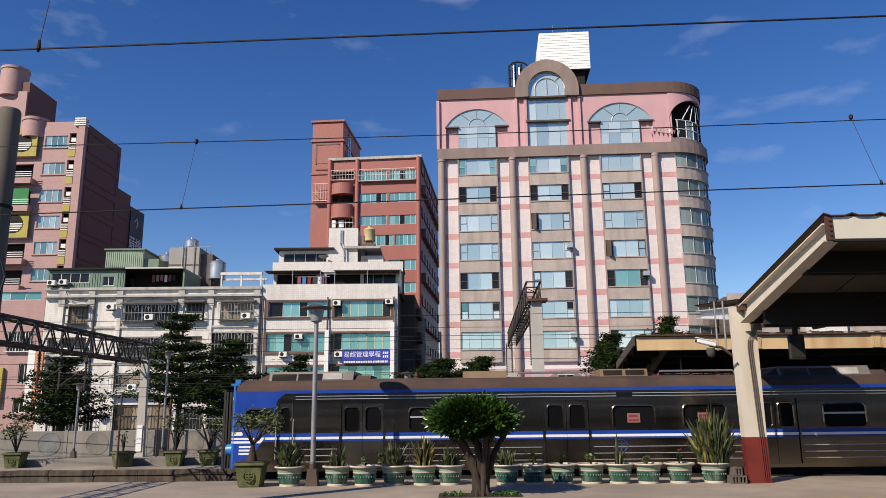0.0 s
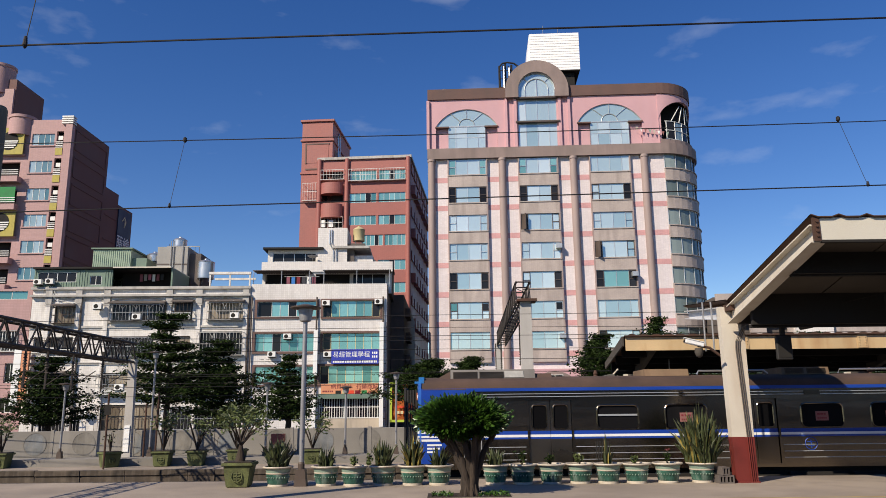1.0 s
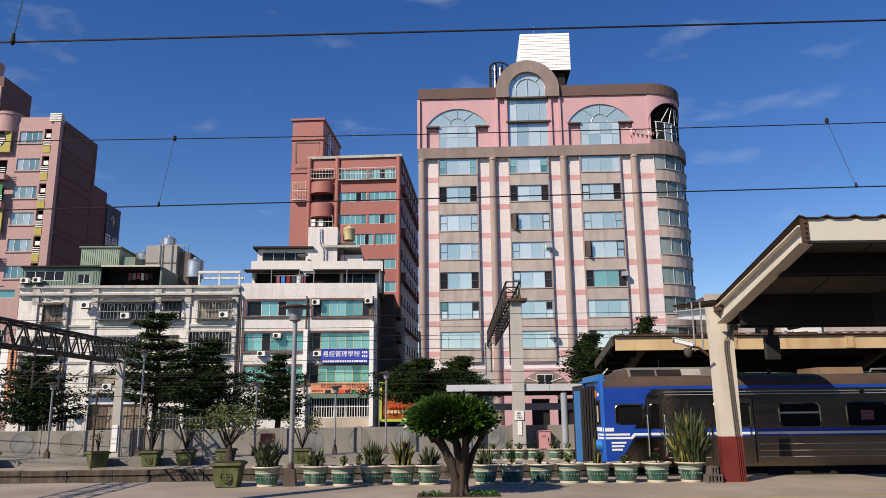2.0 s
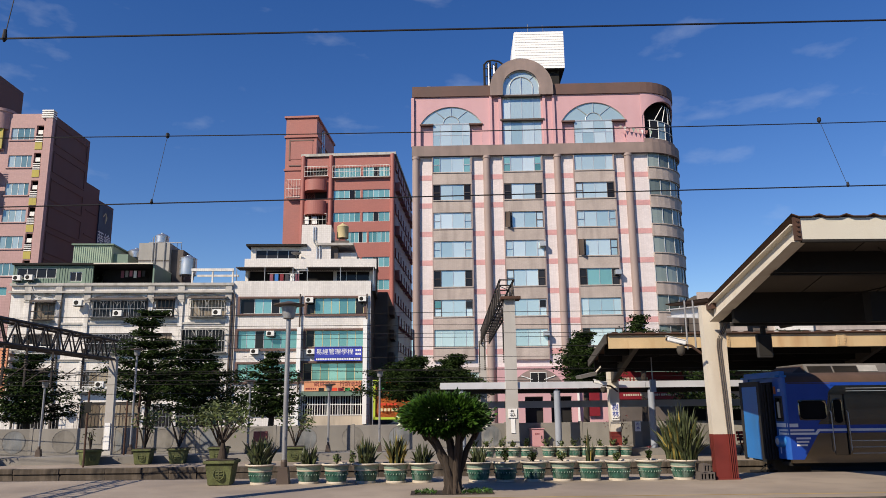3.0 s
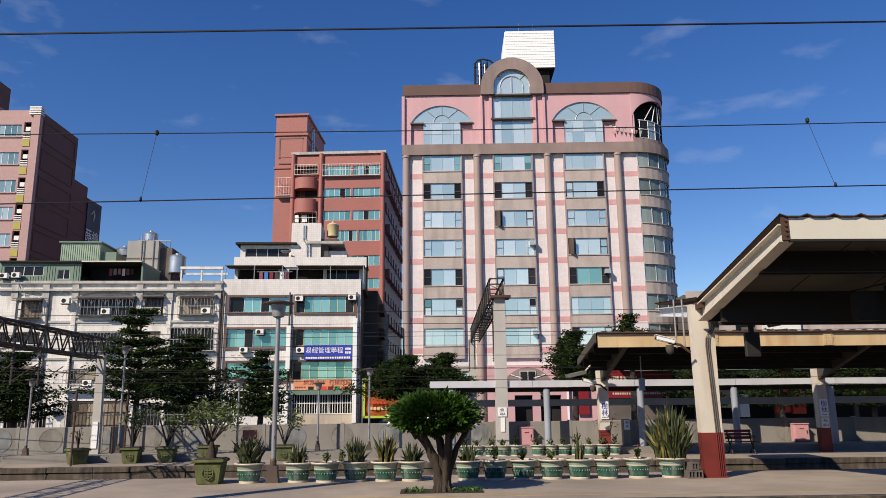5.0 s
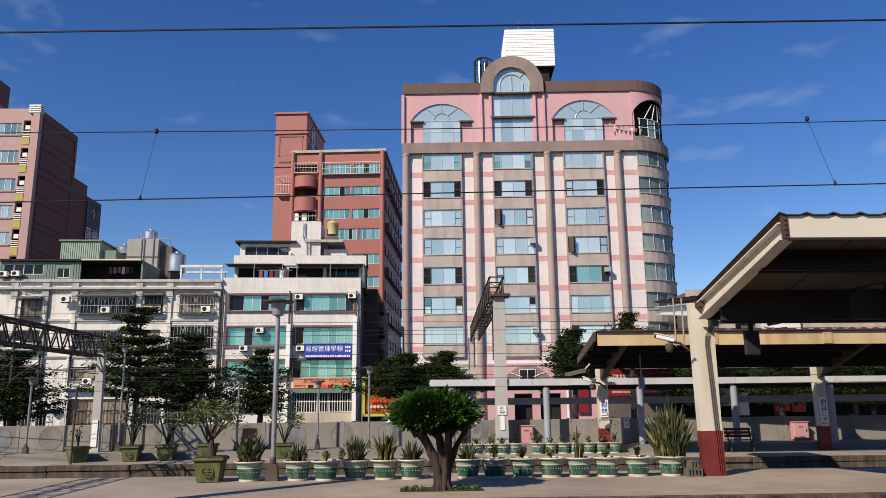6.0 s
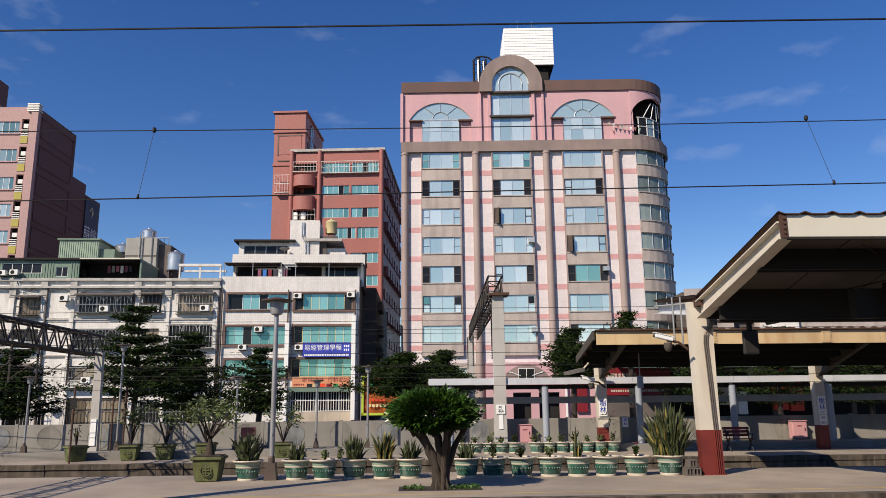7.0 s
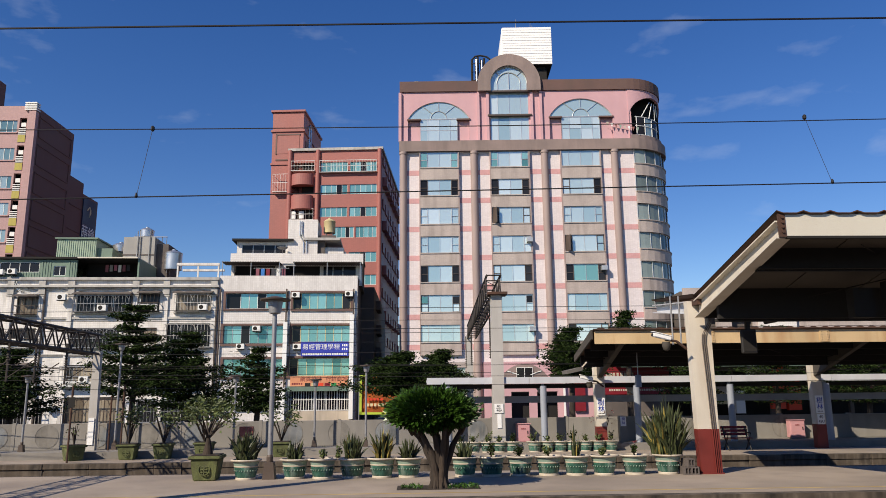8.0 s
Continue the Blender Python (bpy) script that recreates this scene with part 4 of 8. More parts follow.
def street_flags():
    """Small triangular pennants strung below the hotel's arch."""
    f = thing("pennant_string", "string of faded small pennants hung below the arched window", "flags", pose(-1.96, 75, 0, 0, 0, -2.4))
    path_tube_bm = nb()
    pts = [(21.6 + 0.45 * i, -0.35, 30.9 - 1.2 * (i / 7) ** 0.7 + 0.05 * i) for i in range(9)]
    path_tube(path_tube_bm, pts, 0.015, 4)
    part("string", path_tube_bm, "wire", f)
    for i, p in enumerate(pts[1:]):
        bm = nb()
        prism(bm, [(p[0] - 0.14, p[2]), (p[0] + 0.14, p[2]), (p[0] + 0.02, p[2] - 0.45)], "y", -0.37, -0.345)
        part("pennant", bm, ("potcream", "white", "paper", "potpale")[i % 4], f)


# ---- terracotta tower behind ----
def tower():
    t = thing("apartment_tower", "terracotta tiled apartment tower with rounded balconies behind the houses", "building", pose(-19.48, 108, 0, 0, 0, -4))
    rows = [(37.3, 35.8), (33.75, 32.25), (30.25, 28.8), (27.25, 25.6), (23.4, 21.9), (20.0, 18.5)]
    holes = [(4.8 if i != 3 else 6.8, 13.3, b, a) for i, (a, b) in enumerate(rows)]
    part("wall", holed(nb(), 4.3, 14.0, 0, 39.25, holes, 0, 0.35), "red_tower", t)
    for i, (a, b) in enumerate(rows):
        u0 = holes[i][0]
        if i == 0:
            cage(t, u0 - 0.1, 13.3, 35.6, 37.4, -0.55, 0.0, 20, "whiteframe")
        window(t, u0, u0 + (13.3 - u0) * 0.48, b, a, (0.2, 0.4, 0.6, 0.8), (), y=0.12, frame="whiteframe", pane="teal", open_panes=(3,) if i % 2 else ())
        window(t, u0 + (13.3 - u0) * 0.52, 13.3, b, a, (0.2, 0.4, 0.6, 0.8), (), y=0.12, frame="whiteframe", pane="teal", open_panes=() if i % 2 else (2,))
        bm = nb()
        box(bm, u0 + (13.3 - u0) * 0.48, u0 + (13.3 - u0) * 0.52, 0.02, 0.3, b, a)
        part("pier", bm, "red_tower", t)
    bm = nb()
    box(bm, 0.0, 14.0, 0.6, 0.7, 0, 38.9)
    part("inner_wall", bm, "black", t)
    for u in (4.4, 13.75, 0.15):
        part("pilaster", tube(nb(), (u, -0.1, 0), (u, -0.1, 39.2), 0.36, n=14), "red_tower", t, smooth=True)
    # stair bay with rounded balconies
    bm = nb()
    holed(bm, 0.0, 4.3, 0, 39.0, [(0.5, 3.8, 36.0, 37.3), (0.5, 3.8, 32.4, 33.6), (0.5, 3.8, 28.4, 30.0), (0.5, 3.8, 24.6, 26.4)], 0, 0.35)
    part("wall", bm, "red_tower", t)
    for z0, z1 in ((33.6, 35.3), (29.9, 32.0), (26.0, 28.2)):
        bm = nb()
        q = [(2.15 + 1.65 * math.cos(radians(a)), -0.2 - 1.0 * math.sin(radians(a))) for a in range(0, 181, 12)]
        prism(bm, q, "z", z0, z1)
        part("balcony", bm, "red_tower", t)
    cage(t, 0.45, 4.0, 35.9, 37.4, -0.6, 0.0, 8, "whiteframe")
    cage(t, 0.6, 3.9, 28.3, 30.0, -0.6, 0.0, 6, "whiteframe")
    cage(t, -2.4, 0.0, 32.8, 35.5, -0.3, 0.4, 6, "whiteframe")
    for a, b, z in ((0.7, 1.3, 28.5), (1.8, 2.5, 28.5)):
        bm = nb()
        box(bm, a, b, -0.5, -0.45, z, z + 1.1)
        part("sheet", bm, "white", t)
    # upper stair tower
    bm = nb()
    box(bm, -2.9, 1.9, 0.6, 13.5, 0, 45.9)
    part("stair_tower", bm, "red_tower", t)
    for z, p in ((45.7, 0.25), (42.5, 0.2), (37.2, 0.15)):
        bm = nb()
        box(bm, -2.9 - p, 1.9 + p, 0.6 - p, 13.6, z, z + 0.3)
        part("cornice", bm, "red_tower", t)
    bm = nb()
    box(bm, -2.3, 1.3, 0.55, 0.62, 39.0, 42.0)
    part("recess_panel", bm, "red_tower", t)
    # raised dark strips paint the shadow of grooves
    for x0, x1, z0, z1 in ((-2.35, -2.15, 38.9, 42.1), (-2.3, 1.4, 41.95, 42.15), (-2.3, 0.0, 37.9, 38.1)):
        bm = nb()
        box(bm, x0, x1, 0.5, 0.56, z0, z1)
        part("shadow_groove", bm, "brown_trim", t)
    # raised dark panels paint the shade of recesses in the flank
    for y0 in (2.0, 5.5, 9.0):
        bm = nb()
        box(bm, 1.85, 1.98, y0, y0 + 2.4, 38.5, 41.5)
        part("side_recess", bm, "mauve_shade", t)
    part("drain_pipe", path_tube(nb(), [(1.95, 4, 38), (1.95, 4, 44.5), (1.95, 4.6, 45.0), (1.95, 5.2, 44.5), (1.95, 5.2, 38)], 0.18, 8), "tank", t)
    # gable with stacked balconies in shade
    part("side_wall", box(nb(), 4.0, 13.95, 0.36, 27.0, 0, 39.1), "red_tower", t)
    part("parapet", box(nb(), -0.2, 14.25, -0.3, 27.1, 39.1, 39.5), "old_trim", t)
    for f in range(11):
        for y0 in (1.5, 5.0, 8.5, 12.0, 16.0, 20.0, 24.0):
            bm = nb()
            box(bm, 13.95, 14.15 + 0.5 * (f % 2), y0, y0 + 2.2, 3.2 + 3.4 * f, 4.6 + 3.4 * f)
            part("side_balcony", bm, "red_tower", t)
    return t


def cage(parent, u0, u1, z0, z1, y0, y1, n, material):
    """A projecting window grille of thin bars."""
    bm = nb()
    for i in range(n + 1):
        u = u0 + (u1 - u0) * i / n
        box(bm, u - 0.012, u + 0.012, y0, y0 + 0.03, z0, z1)
    for z in (z0, (z0 + z1) / 2, z1):
        box(bm, u0, u1, y0 - 0.01, y0 + 0.05, z - 0.025, z + 0.025)
        for u in (u0, u1):
            box(bm, u - 0.02, u + 0.02, y0, y1, z - 0.025, z + 0.025)
    box(bm, u0, u1, y0, y1, z0 - 0.05, z0)
    return part("window_grille", bm, material, parent)


# ---- mauve building at the edge ----
def mauve_block():
    b = thing("apartment_block", "mauve tiled apartment block with olive panels and a shaded plum gable", "building", pose(-45.9, 85, 0, 0, 0, -0.5))
    floors = [35.35, 31.9, 28.45, 25.2, 22.0, 18.8, 15.6, 12.4]
    holes = []
    for f in floors:
        holes += [(-4.5, -1.75, f - 1.75, f - 0.25), (-1.5, -0.65, f - 2.1, f + 0.05), (-9.6, -5.6, f - 2.2, f - 0.4)]
    part("wall", holed(nb(), -13.0, 0.2, 0, 36.9, holes, 0, 0.4), "mauve", b)
    part("corner_pier", box(nb(), -0.35, 0.45, -0.25, 0.4, 0, 36.2), "mauve", b)
    part("core", box(nb(), -13, 0.35, 1.2, 9.4, 0, 36.6), "mauve_shade", b, "gable wall in a plum tone that holds its shade")
    part("core", box(nb(), -13, 0.4, 9.42, 13.4, 0, 31.2), "mauve_shade", b)
    part("gable_skin", box(nb(), 0.352, 0.45, 0.41, 9.4, 0, 36.75), "mauve_shade", b)
    part("core", box(nb(), -13, 0.42, 13.42, 18.0, 0, 29.8), "mauve_shade", b)
    part("inner_wall", box(nb(), -13, 0.1, 0.9, 1.0, 0, 36.5), "black", b)
    for i, f in enumerate(floors):
        window(b, -4.5, -1.75, f - 1.75, f - 0.25, (0.27, 0.55, 0.8), (), y=0.1, frame="whiteframe", pane="bwin")
        bm = nb()
        box(bm, -1.5, -0.65, -0.06, 0.1, f - 3.0, f - 2.12)
        part("olive_panel", bm, "olive", b)
        bm = nb()
        for k in range(4):
            box(bm, -1.5, -0.65, -0.05, 0.02, f - 2.05 + 0.22 * k, f - 1.95 + 0.22 * k)
        part("slat_rail", bm, "whiteframe", b)
        bm = nb()
        box(bm, -1.35, -0.8, 0.15, 0.5, f - 1.0, f - 0.5)
        part("air_conditioner", bm, "whiteframe", b)
        if i in (0, 3, 6):
            # olive parapet with a black disc for the dark of its round hole
            bm = nb()
            prism(bm, [(-9.6, f - 3.0), (-5.2, f - 3.0), (-5.2, f + 0.4), (-9.6, f + 0.4)], "y", -0.5, -0.35)
            part("olive_panel", bm, "olive", b)
            bm = nb()
            prism(bm, arc_pts(-7.0, 1.15, f - 1.3, 0, 360, 28)[:-1], "y", -0.53, -0.49)
            part("round_opening", bm, "black", b)
            bm = nb()
            for k in range(4):
                w = math.sqrt(max(0, 1.15 ** 2 - (-0.9 + 0.27 * k) ** 2))
                box(bm, -7.0 - w, -7.0 + w, -0.58, -0.535, f - 2.22 + 0.27 * k, f - 2.07 + 0.27 * k)
            part("slat_rail", bm, "whiteframe", b)
            part("balcony", box(nb(), -9.7, -5.1, -0.35, 0.0, f - 3.1, f - 2.9), "mauve", b)
        else:
            bm = nb()
            box(bm, -9.8, -5.2, -1.0, 0.0, f - 3.1, f - 2.4)
            part("balcony", bm, "mauve", b)
            bm = nb()
            for z in (f - 2.2, f - 1.95, f - 1.7):
                box(bm, -9.8, -5.2, -0.95, -0.9, z, z + 0.08)
            part("slat_rail", bm, "whiteframe", b)
            if i == 2:
                part("netting", box(nb(), -9.6, -5.3, -0.9, -0.85, f - 2.2, f - 0.3), "greenmesh", b)
        part("grey_streak_sill", box(nb(), -4.7, -1.6, -0.12, 0.0, f - 1.9, f - 1.76), "mauve", b)
    # parapet, white corner slats, drum and penthouse
    bm = nb()
    for k in range(4):
        box(bm, -0.9, 0.5, -0.3, 0.6, 36.3 + 0.28 * k, 36.45 + 0.28 * k)
    part("corner_slats", bm, "whiteframe", b)
    part("drum", lathe(nb(), [(1.5, 34.9), (1.5, 37.0), (1.6, 37.05), (1.6, 37.4)], 22, (-6.2, 0.6)), "mauve", b, smooth=True)
    part("penthouse", box(nb(), -14, -8.72, 2.0, 8.4, 36.6, 42.0), "mauve", b)
    part("penthouse_side", box(nb(), -10.2, -8.65, 2.3, 8.6, 36.6, 43.4), "mauve_shade", b)
    part("drum", lathe(nb(), [(1.65, 41.5), (1.65, 45.0), (1.75, 45.1), (1.75, 45.4)], 24, (-11.2, 3.0)), "mauve", b, smooth=True)
    part("arched_light", prism(nb(), arc_pts(-11.2, 1.3, 38.6, 0, 180, 16), "y", 1.9, 1.99), "bwin", b)
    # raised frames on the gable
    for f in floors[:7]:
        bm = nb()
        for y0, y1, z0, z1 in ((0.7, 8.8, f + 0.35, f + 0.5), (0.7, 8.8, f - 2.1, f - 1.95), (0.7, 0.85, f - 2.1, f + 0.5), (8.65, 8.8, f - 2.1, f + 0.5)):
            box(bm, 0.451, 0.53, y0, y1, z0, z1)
        part("gable_frame", bm, "mauve_shade", b)
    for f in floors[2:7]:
        part("gable_frame", box(nb(), 0.42, 0.48, 9.8, 13.2, f - 1.0, f - 0.85), "mauve_shade", b)
    # tall dark sign on the rear wing
    part("wall_sign", box(nb(), 0.43, 0.56, 13.5, 17.4, 17, 29.4), "navy", b)
    turn = Matrix.Translation((0.57, 15.4, 24.6)) @ Euler((radians(90), 0, radians(90))).to_matrix().to_4x4()
    text_mesh("↑", 2.2, "gold", b, Matrix.Translation((0.57, 15.4, 27.6)) @ Euler((radians(90), 0, radians(90))).to_matrix().to_4x4())
    text_mesh("蒔繪", 2.0, "white", b, turn)
    return b


# ---- row houses ----
ROW = pose(-18.74, 70, 0, 0, 0, 2)


def ac_unit(parent, u, z, y=-0.45, s=1.0, name="air_conditioner"):
    bm = nb()
    box(bm, u, u + 0.75 * s, y, y + 0.4, z, z + 0.5 * s)
    bmesh.ops.bevel(bm, geom=bm.edges[:], offset=0.02, segments=1, affect="EDGES")
    a = part(name, bm, "whiteframe", parent)
    bm = nb()
    bmesh.ops.create_circle(bm, cap_ends=True, radius=0.19 * s, segments=16, matrix=pose(u + 0.28 * s, y - 0.004, z + 0.25 * s, 90))
    part("fan", bm, "dirtyshade", a)
    bm = nb()
    box(bm, u + 0.05, u + 0.7 * s, y, y + 0.5, z - 0.06, z - 0.02)
    part("bracket", bm, "dirtyshade", a)


def white_house():
    w = thing("row_house", "white tiled four storey house with teal glass bands and signboards", "building", ROW)
    L = (0.6, 6.2)
    Rr = (6.85, 12.25)
    holes = [(L[0], L[1], 10.55, 12.0), (Rr[0], Rr[1], 10.5, 12.05), (L[0] - 0.1, L[1] - 0.1, 7.25, 8.95), (Rr[0], Rr[1], 7.4, 8.95),
             (L[0], L[1], 4.2, 5.85), (Rr[0] - 0.2, Rr[1], 4.25, 5.9), (0.8, 6.1, 1.1, 2.8), (6.7, 12.3, 1.1, 3.0)]
    part("wall", holed(nb(), -0.05, 12.9, 0, 13.7, holes, 0, 0.3), "white_tile", w)
    part("inner_wall", box(nb(), 0, 12.8, 0.7, 0.8, 0, 13.4), "black", w)
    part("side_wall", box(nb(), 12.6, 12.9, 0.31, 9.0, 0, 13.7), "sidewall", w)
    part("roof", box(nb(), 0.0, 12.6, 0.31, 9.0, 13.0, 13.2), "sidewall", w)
    for k, h in enumerate(holes[:6]):
        cols = (0.24, 0.38, 0.52, 0.66) if k == 0 else tuple(i / 7 for i in range(1, 7))
        window(w, *h, cols, (), y=0.12, frame="whiteframe" if k == 0 else "gold" if k % 2 else "alu", pane="teal",
               open_panes={0: (0, 3), 1: (0, 6), 2: (2,), 3: (0,), 5: (0,)}.get(k, ()))
        bm = nb()
        a, b, c, d = h
        for x0, x1, z0, z1 in ((a - 0.22, b + 0.22, d, d + 0.18), (a - 0.22, b + 0.22, c - 0.2, c), (a - 0.22, a, c, d), (b, b + 0.22, c, d)):
            box(bm, x0, x1, -0.14, 0.1, z0, z1)
        part("window_surround", bm, "brown_trim", w)
    for k, h in enumerate(holes[6:]):
        window(w, *h, tuple(i / 5 for i in range(1, 5)), (), y=0.15, frame="whiteframe", pane="darkglass")
        bm = nb()
        a, b, c, d = h
        for i in range(25):
            u = a + (b - a) * i / 24
            box(bm, u - 0.025, u + 0.025, -0.12, -0.08, c, d - 0.1)
        for z in (c, (c + d) / 2, d - 0.15):
            box(bm, a, b, -0.13, -0.07, z, z + 0.06)
        part("window_grille", bm, "whiteframe", w)
    part("awning", box(nb(), 6.6, 12.4, -0.7, 0, 2.85, 3.3), "greenmetal", w)
    part("shop_base", box(nb(), 6.6, 12.3, -0.15, 0.0, 0, 1.05), "tanwall", w)
    for u in (6.25, 12.55, 0.1):
        part("rain_pipe", tube(nb(), (u, -0.2, 0), (u, -0.2, 12.4), 0.08, n=8), "brownframe", w)
    for u, z0, z1 in ((12.25, 0.3, 9.9), (6.05, 0.3, 3.2), (6.1, 5.0, 9.2)):
        bm = nb()
        box(bm, u, u + 0.38, -0.75, -0.25, z0, z1)
        part("blank_sign", bm, "white", w, "blank white upright sign box")
        bm = nb()
        for z in range(int(z0) + 1, int(z1) + 1):
            box(bm, u + 0.38, u + 0.62, -0.55, -0.5, z, z + 0.05)
        tube(bm, (u + 0.62, -0.52, z0), (u + 0.62, -0.52, z1), 0.03, n=4)
        part("sign_ladder", bm, "lattice", w)
    # blue and orange signs
    s = part("blue_sign", box(nb(), 7.75, 12.15, -0.42, -0.3, 6.05, 7.4), "sign_blue", w)
    up = Euler((radians(90), 0, 0)).to_matrix().to_4x4()
    text_mesh("易經管理學程", 0.58, "white", s, Matrix.Translation((9.62, -0.425, 6.88)) @ up)
    bars(s, 11.55, 12.1, 6.95, 7.15, 3, -0.42, "white", seed=3)
    bars(s, 11.55, 12.1, 6.6, 6.8, 3, -0.42, "white", seed=4)
    bars(s, 7.9, 12.05, 6.14, 6.34, 26, -0.42, "white", seed=5)
    s = part("orange_sign", box(nb(), 6.85, 12.1, -0.4, -0.25, 2.85, 4.2), "sign_orange", w)
    text_mesh("網頁設計", 0.5, "maroon", s, Matrix.Translation((8.75, -0.405, 3.92)) @ up)
    text_mesh("行銷商城", 0.5, "maroon", s, Matrix.Translation((11.1, -0.405, 3.92)) @ up)
    for i, c in enumerate(("dirtyshade", "tankbeige", "redbright", "red", "greenmesh")):
        part("picture", box(nb(), 8.2 + 0.6 * i, 8.7 + 0.6 * i, -0.41, -0.4, 3.1, 3.6), c, s)
    bars(s, 7.0, 8.0, 3.45, 3.6, 6, -0.4, "maroon", seed=6)
    bars(s, 7.0, 8.0, 3.1, 3.3, 6, -0.4, "maroon", seed=7)
    bars(s, 11.2, 12.0, 3.3, 3.45, 5, -0.4, "maroon", seed=8)
    for u, z in ((6.75, 11.55), (11.75, 11.65), (1.8, 6.75), (7.0, 6.7), (3.2, 8.4)):
        ac_unit(w, u, z)
    for u in (1.0, 1.6):
        part("laundry_arm", tube(nb(), (u, -0.1, 6.5), (u + 0.6, -0.9, 6.5), 0.02, n=4), "lattice", w)
    # roof terrace: awning, laundry, plants, set-back rooms
    part("terrace_room", holed(nb(), 0.3, 13.2, 13.2, 16.4, [(0.6, 4.6, 13.4, 15.2), (5.6, 9.0, 13.4, 15.2), (9.3, 12.6, 13.4, 15.2)], 3.0, 0.3), "old_tile", w)
    part("inner_wall", box(nb(), 0.4, 13.1, 3.6, 3.7, 13.2, 16), "black", w)
    window(w, 9.3, 12.6, 13.4, 15.2, (0.3, 0.6), (), y=3.1, pane="darkglass")
    part("terrace_parapet", box(nb(), 0.2, 13.3, 2.85, 3.0, 15.4, 16.42), "white_tile", w)
    part("terrace_roof", box(nb(), 0.2, 13.3, 3.0, 9.0, 16.1, 16.3), "sidewall", w)
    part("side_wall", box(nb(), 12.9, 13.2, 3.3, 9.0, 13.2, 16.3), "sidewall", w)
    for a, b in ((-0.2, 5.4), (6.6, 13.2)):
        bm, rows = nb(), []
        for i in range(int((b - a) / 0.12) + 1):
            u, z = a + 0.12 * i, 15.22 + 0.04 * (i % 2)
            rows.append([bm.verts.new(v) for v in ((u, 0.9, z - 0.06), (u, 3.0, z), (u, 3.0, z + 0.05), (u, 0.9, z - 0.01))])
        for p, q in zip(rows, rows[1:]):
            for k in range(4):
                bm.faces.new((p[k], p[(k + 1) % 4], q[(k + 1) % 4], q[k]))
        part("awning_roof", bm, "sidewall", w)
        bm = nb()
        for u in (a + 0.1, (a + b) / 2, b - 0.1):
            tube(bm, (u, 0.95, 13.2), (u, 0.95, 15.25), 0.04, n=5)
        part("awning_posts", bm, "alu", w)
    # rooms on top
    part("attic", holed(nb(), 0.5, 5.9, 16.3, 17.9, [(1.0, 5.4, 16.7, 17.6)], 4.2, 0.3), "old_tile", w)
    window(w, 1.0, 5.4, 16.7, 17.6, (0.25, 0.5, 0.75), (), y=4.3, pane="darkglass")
    part("attic_roof", box(nb(), 0.1, 6.2, 3.6, 9, 17.9, 18.1), "dirtyshade", w)
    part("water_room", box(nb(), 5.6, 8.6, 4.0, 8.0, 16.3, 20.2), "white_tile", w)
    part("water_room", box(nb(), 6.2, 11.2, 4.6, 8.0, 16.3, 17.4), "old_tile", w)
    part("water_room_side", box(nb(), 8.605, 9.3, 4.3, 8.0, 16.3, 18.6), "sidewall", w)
    part("slab", box(nb(), 7.2, 10.9, 3.7, 8.0, 18.0, 18.25), "old_trim", w)
    bm = nb()
    path_tube(bm, [(7.0, 3.9, 20.0), (7.0, 3.9, 18.6), (7.5, 3.9, 17.9), (7.5, 3.9, 16.4)], 0.07)
    path_tube(bm, [(6.8, 3.9, 20.0), (6.8, 3.9, 18.5), (7.2, 3.9, 17.8), (7.2, 3.9, 16.4)], 0.06)
    part("pipes", bm, "tank", w)
    part("tank_stand", box(nb(), 9.0, 10.4, 4.2, 6.0, 18.25, 18.6), "sidewall", w)
    return w


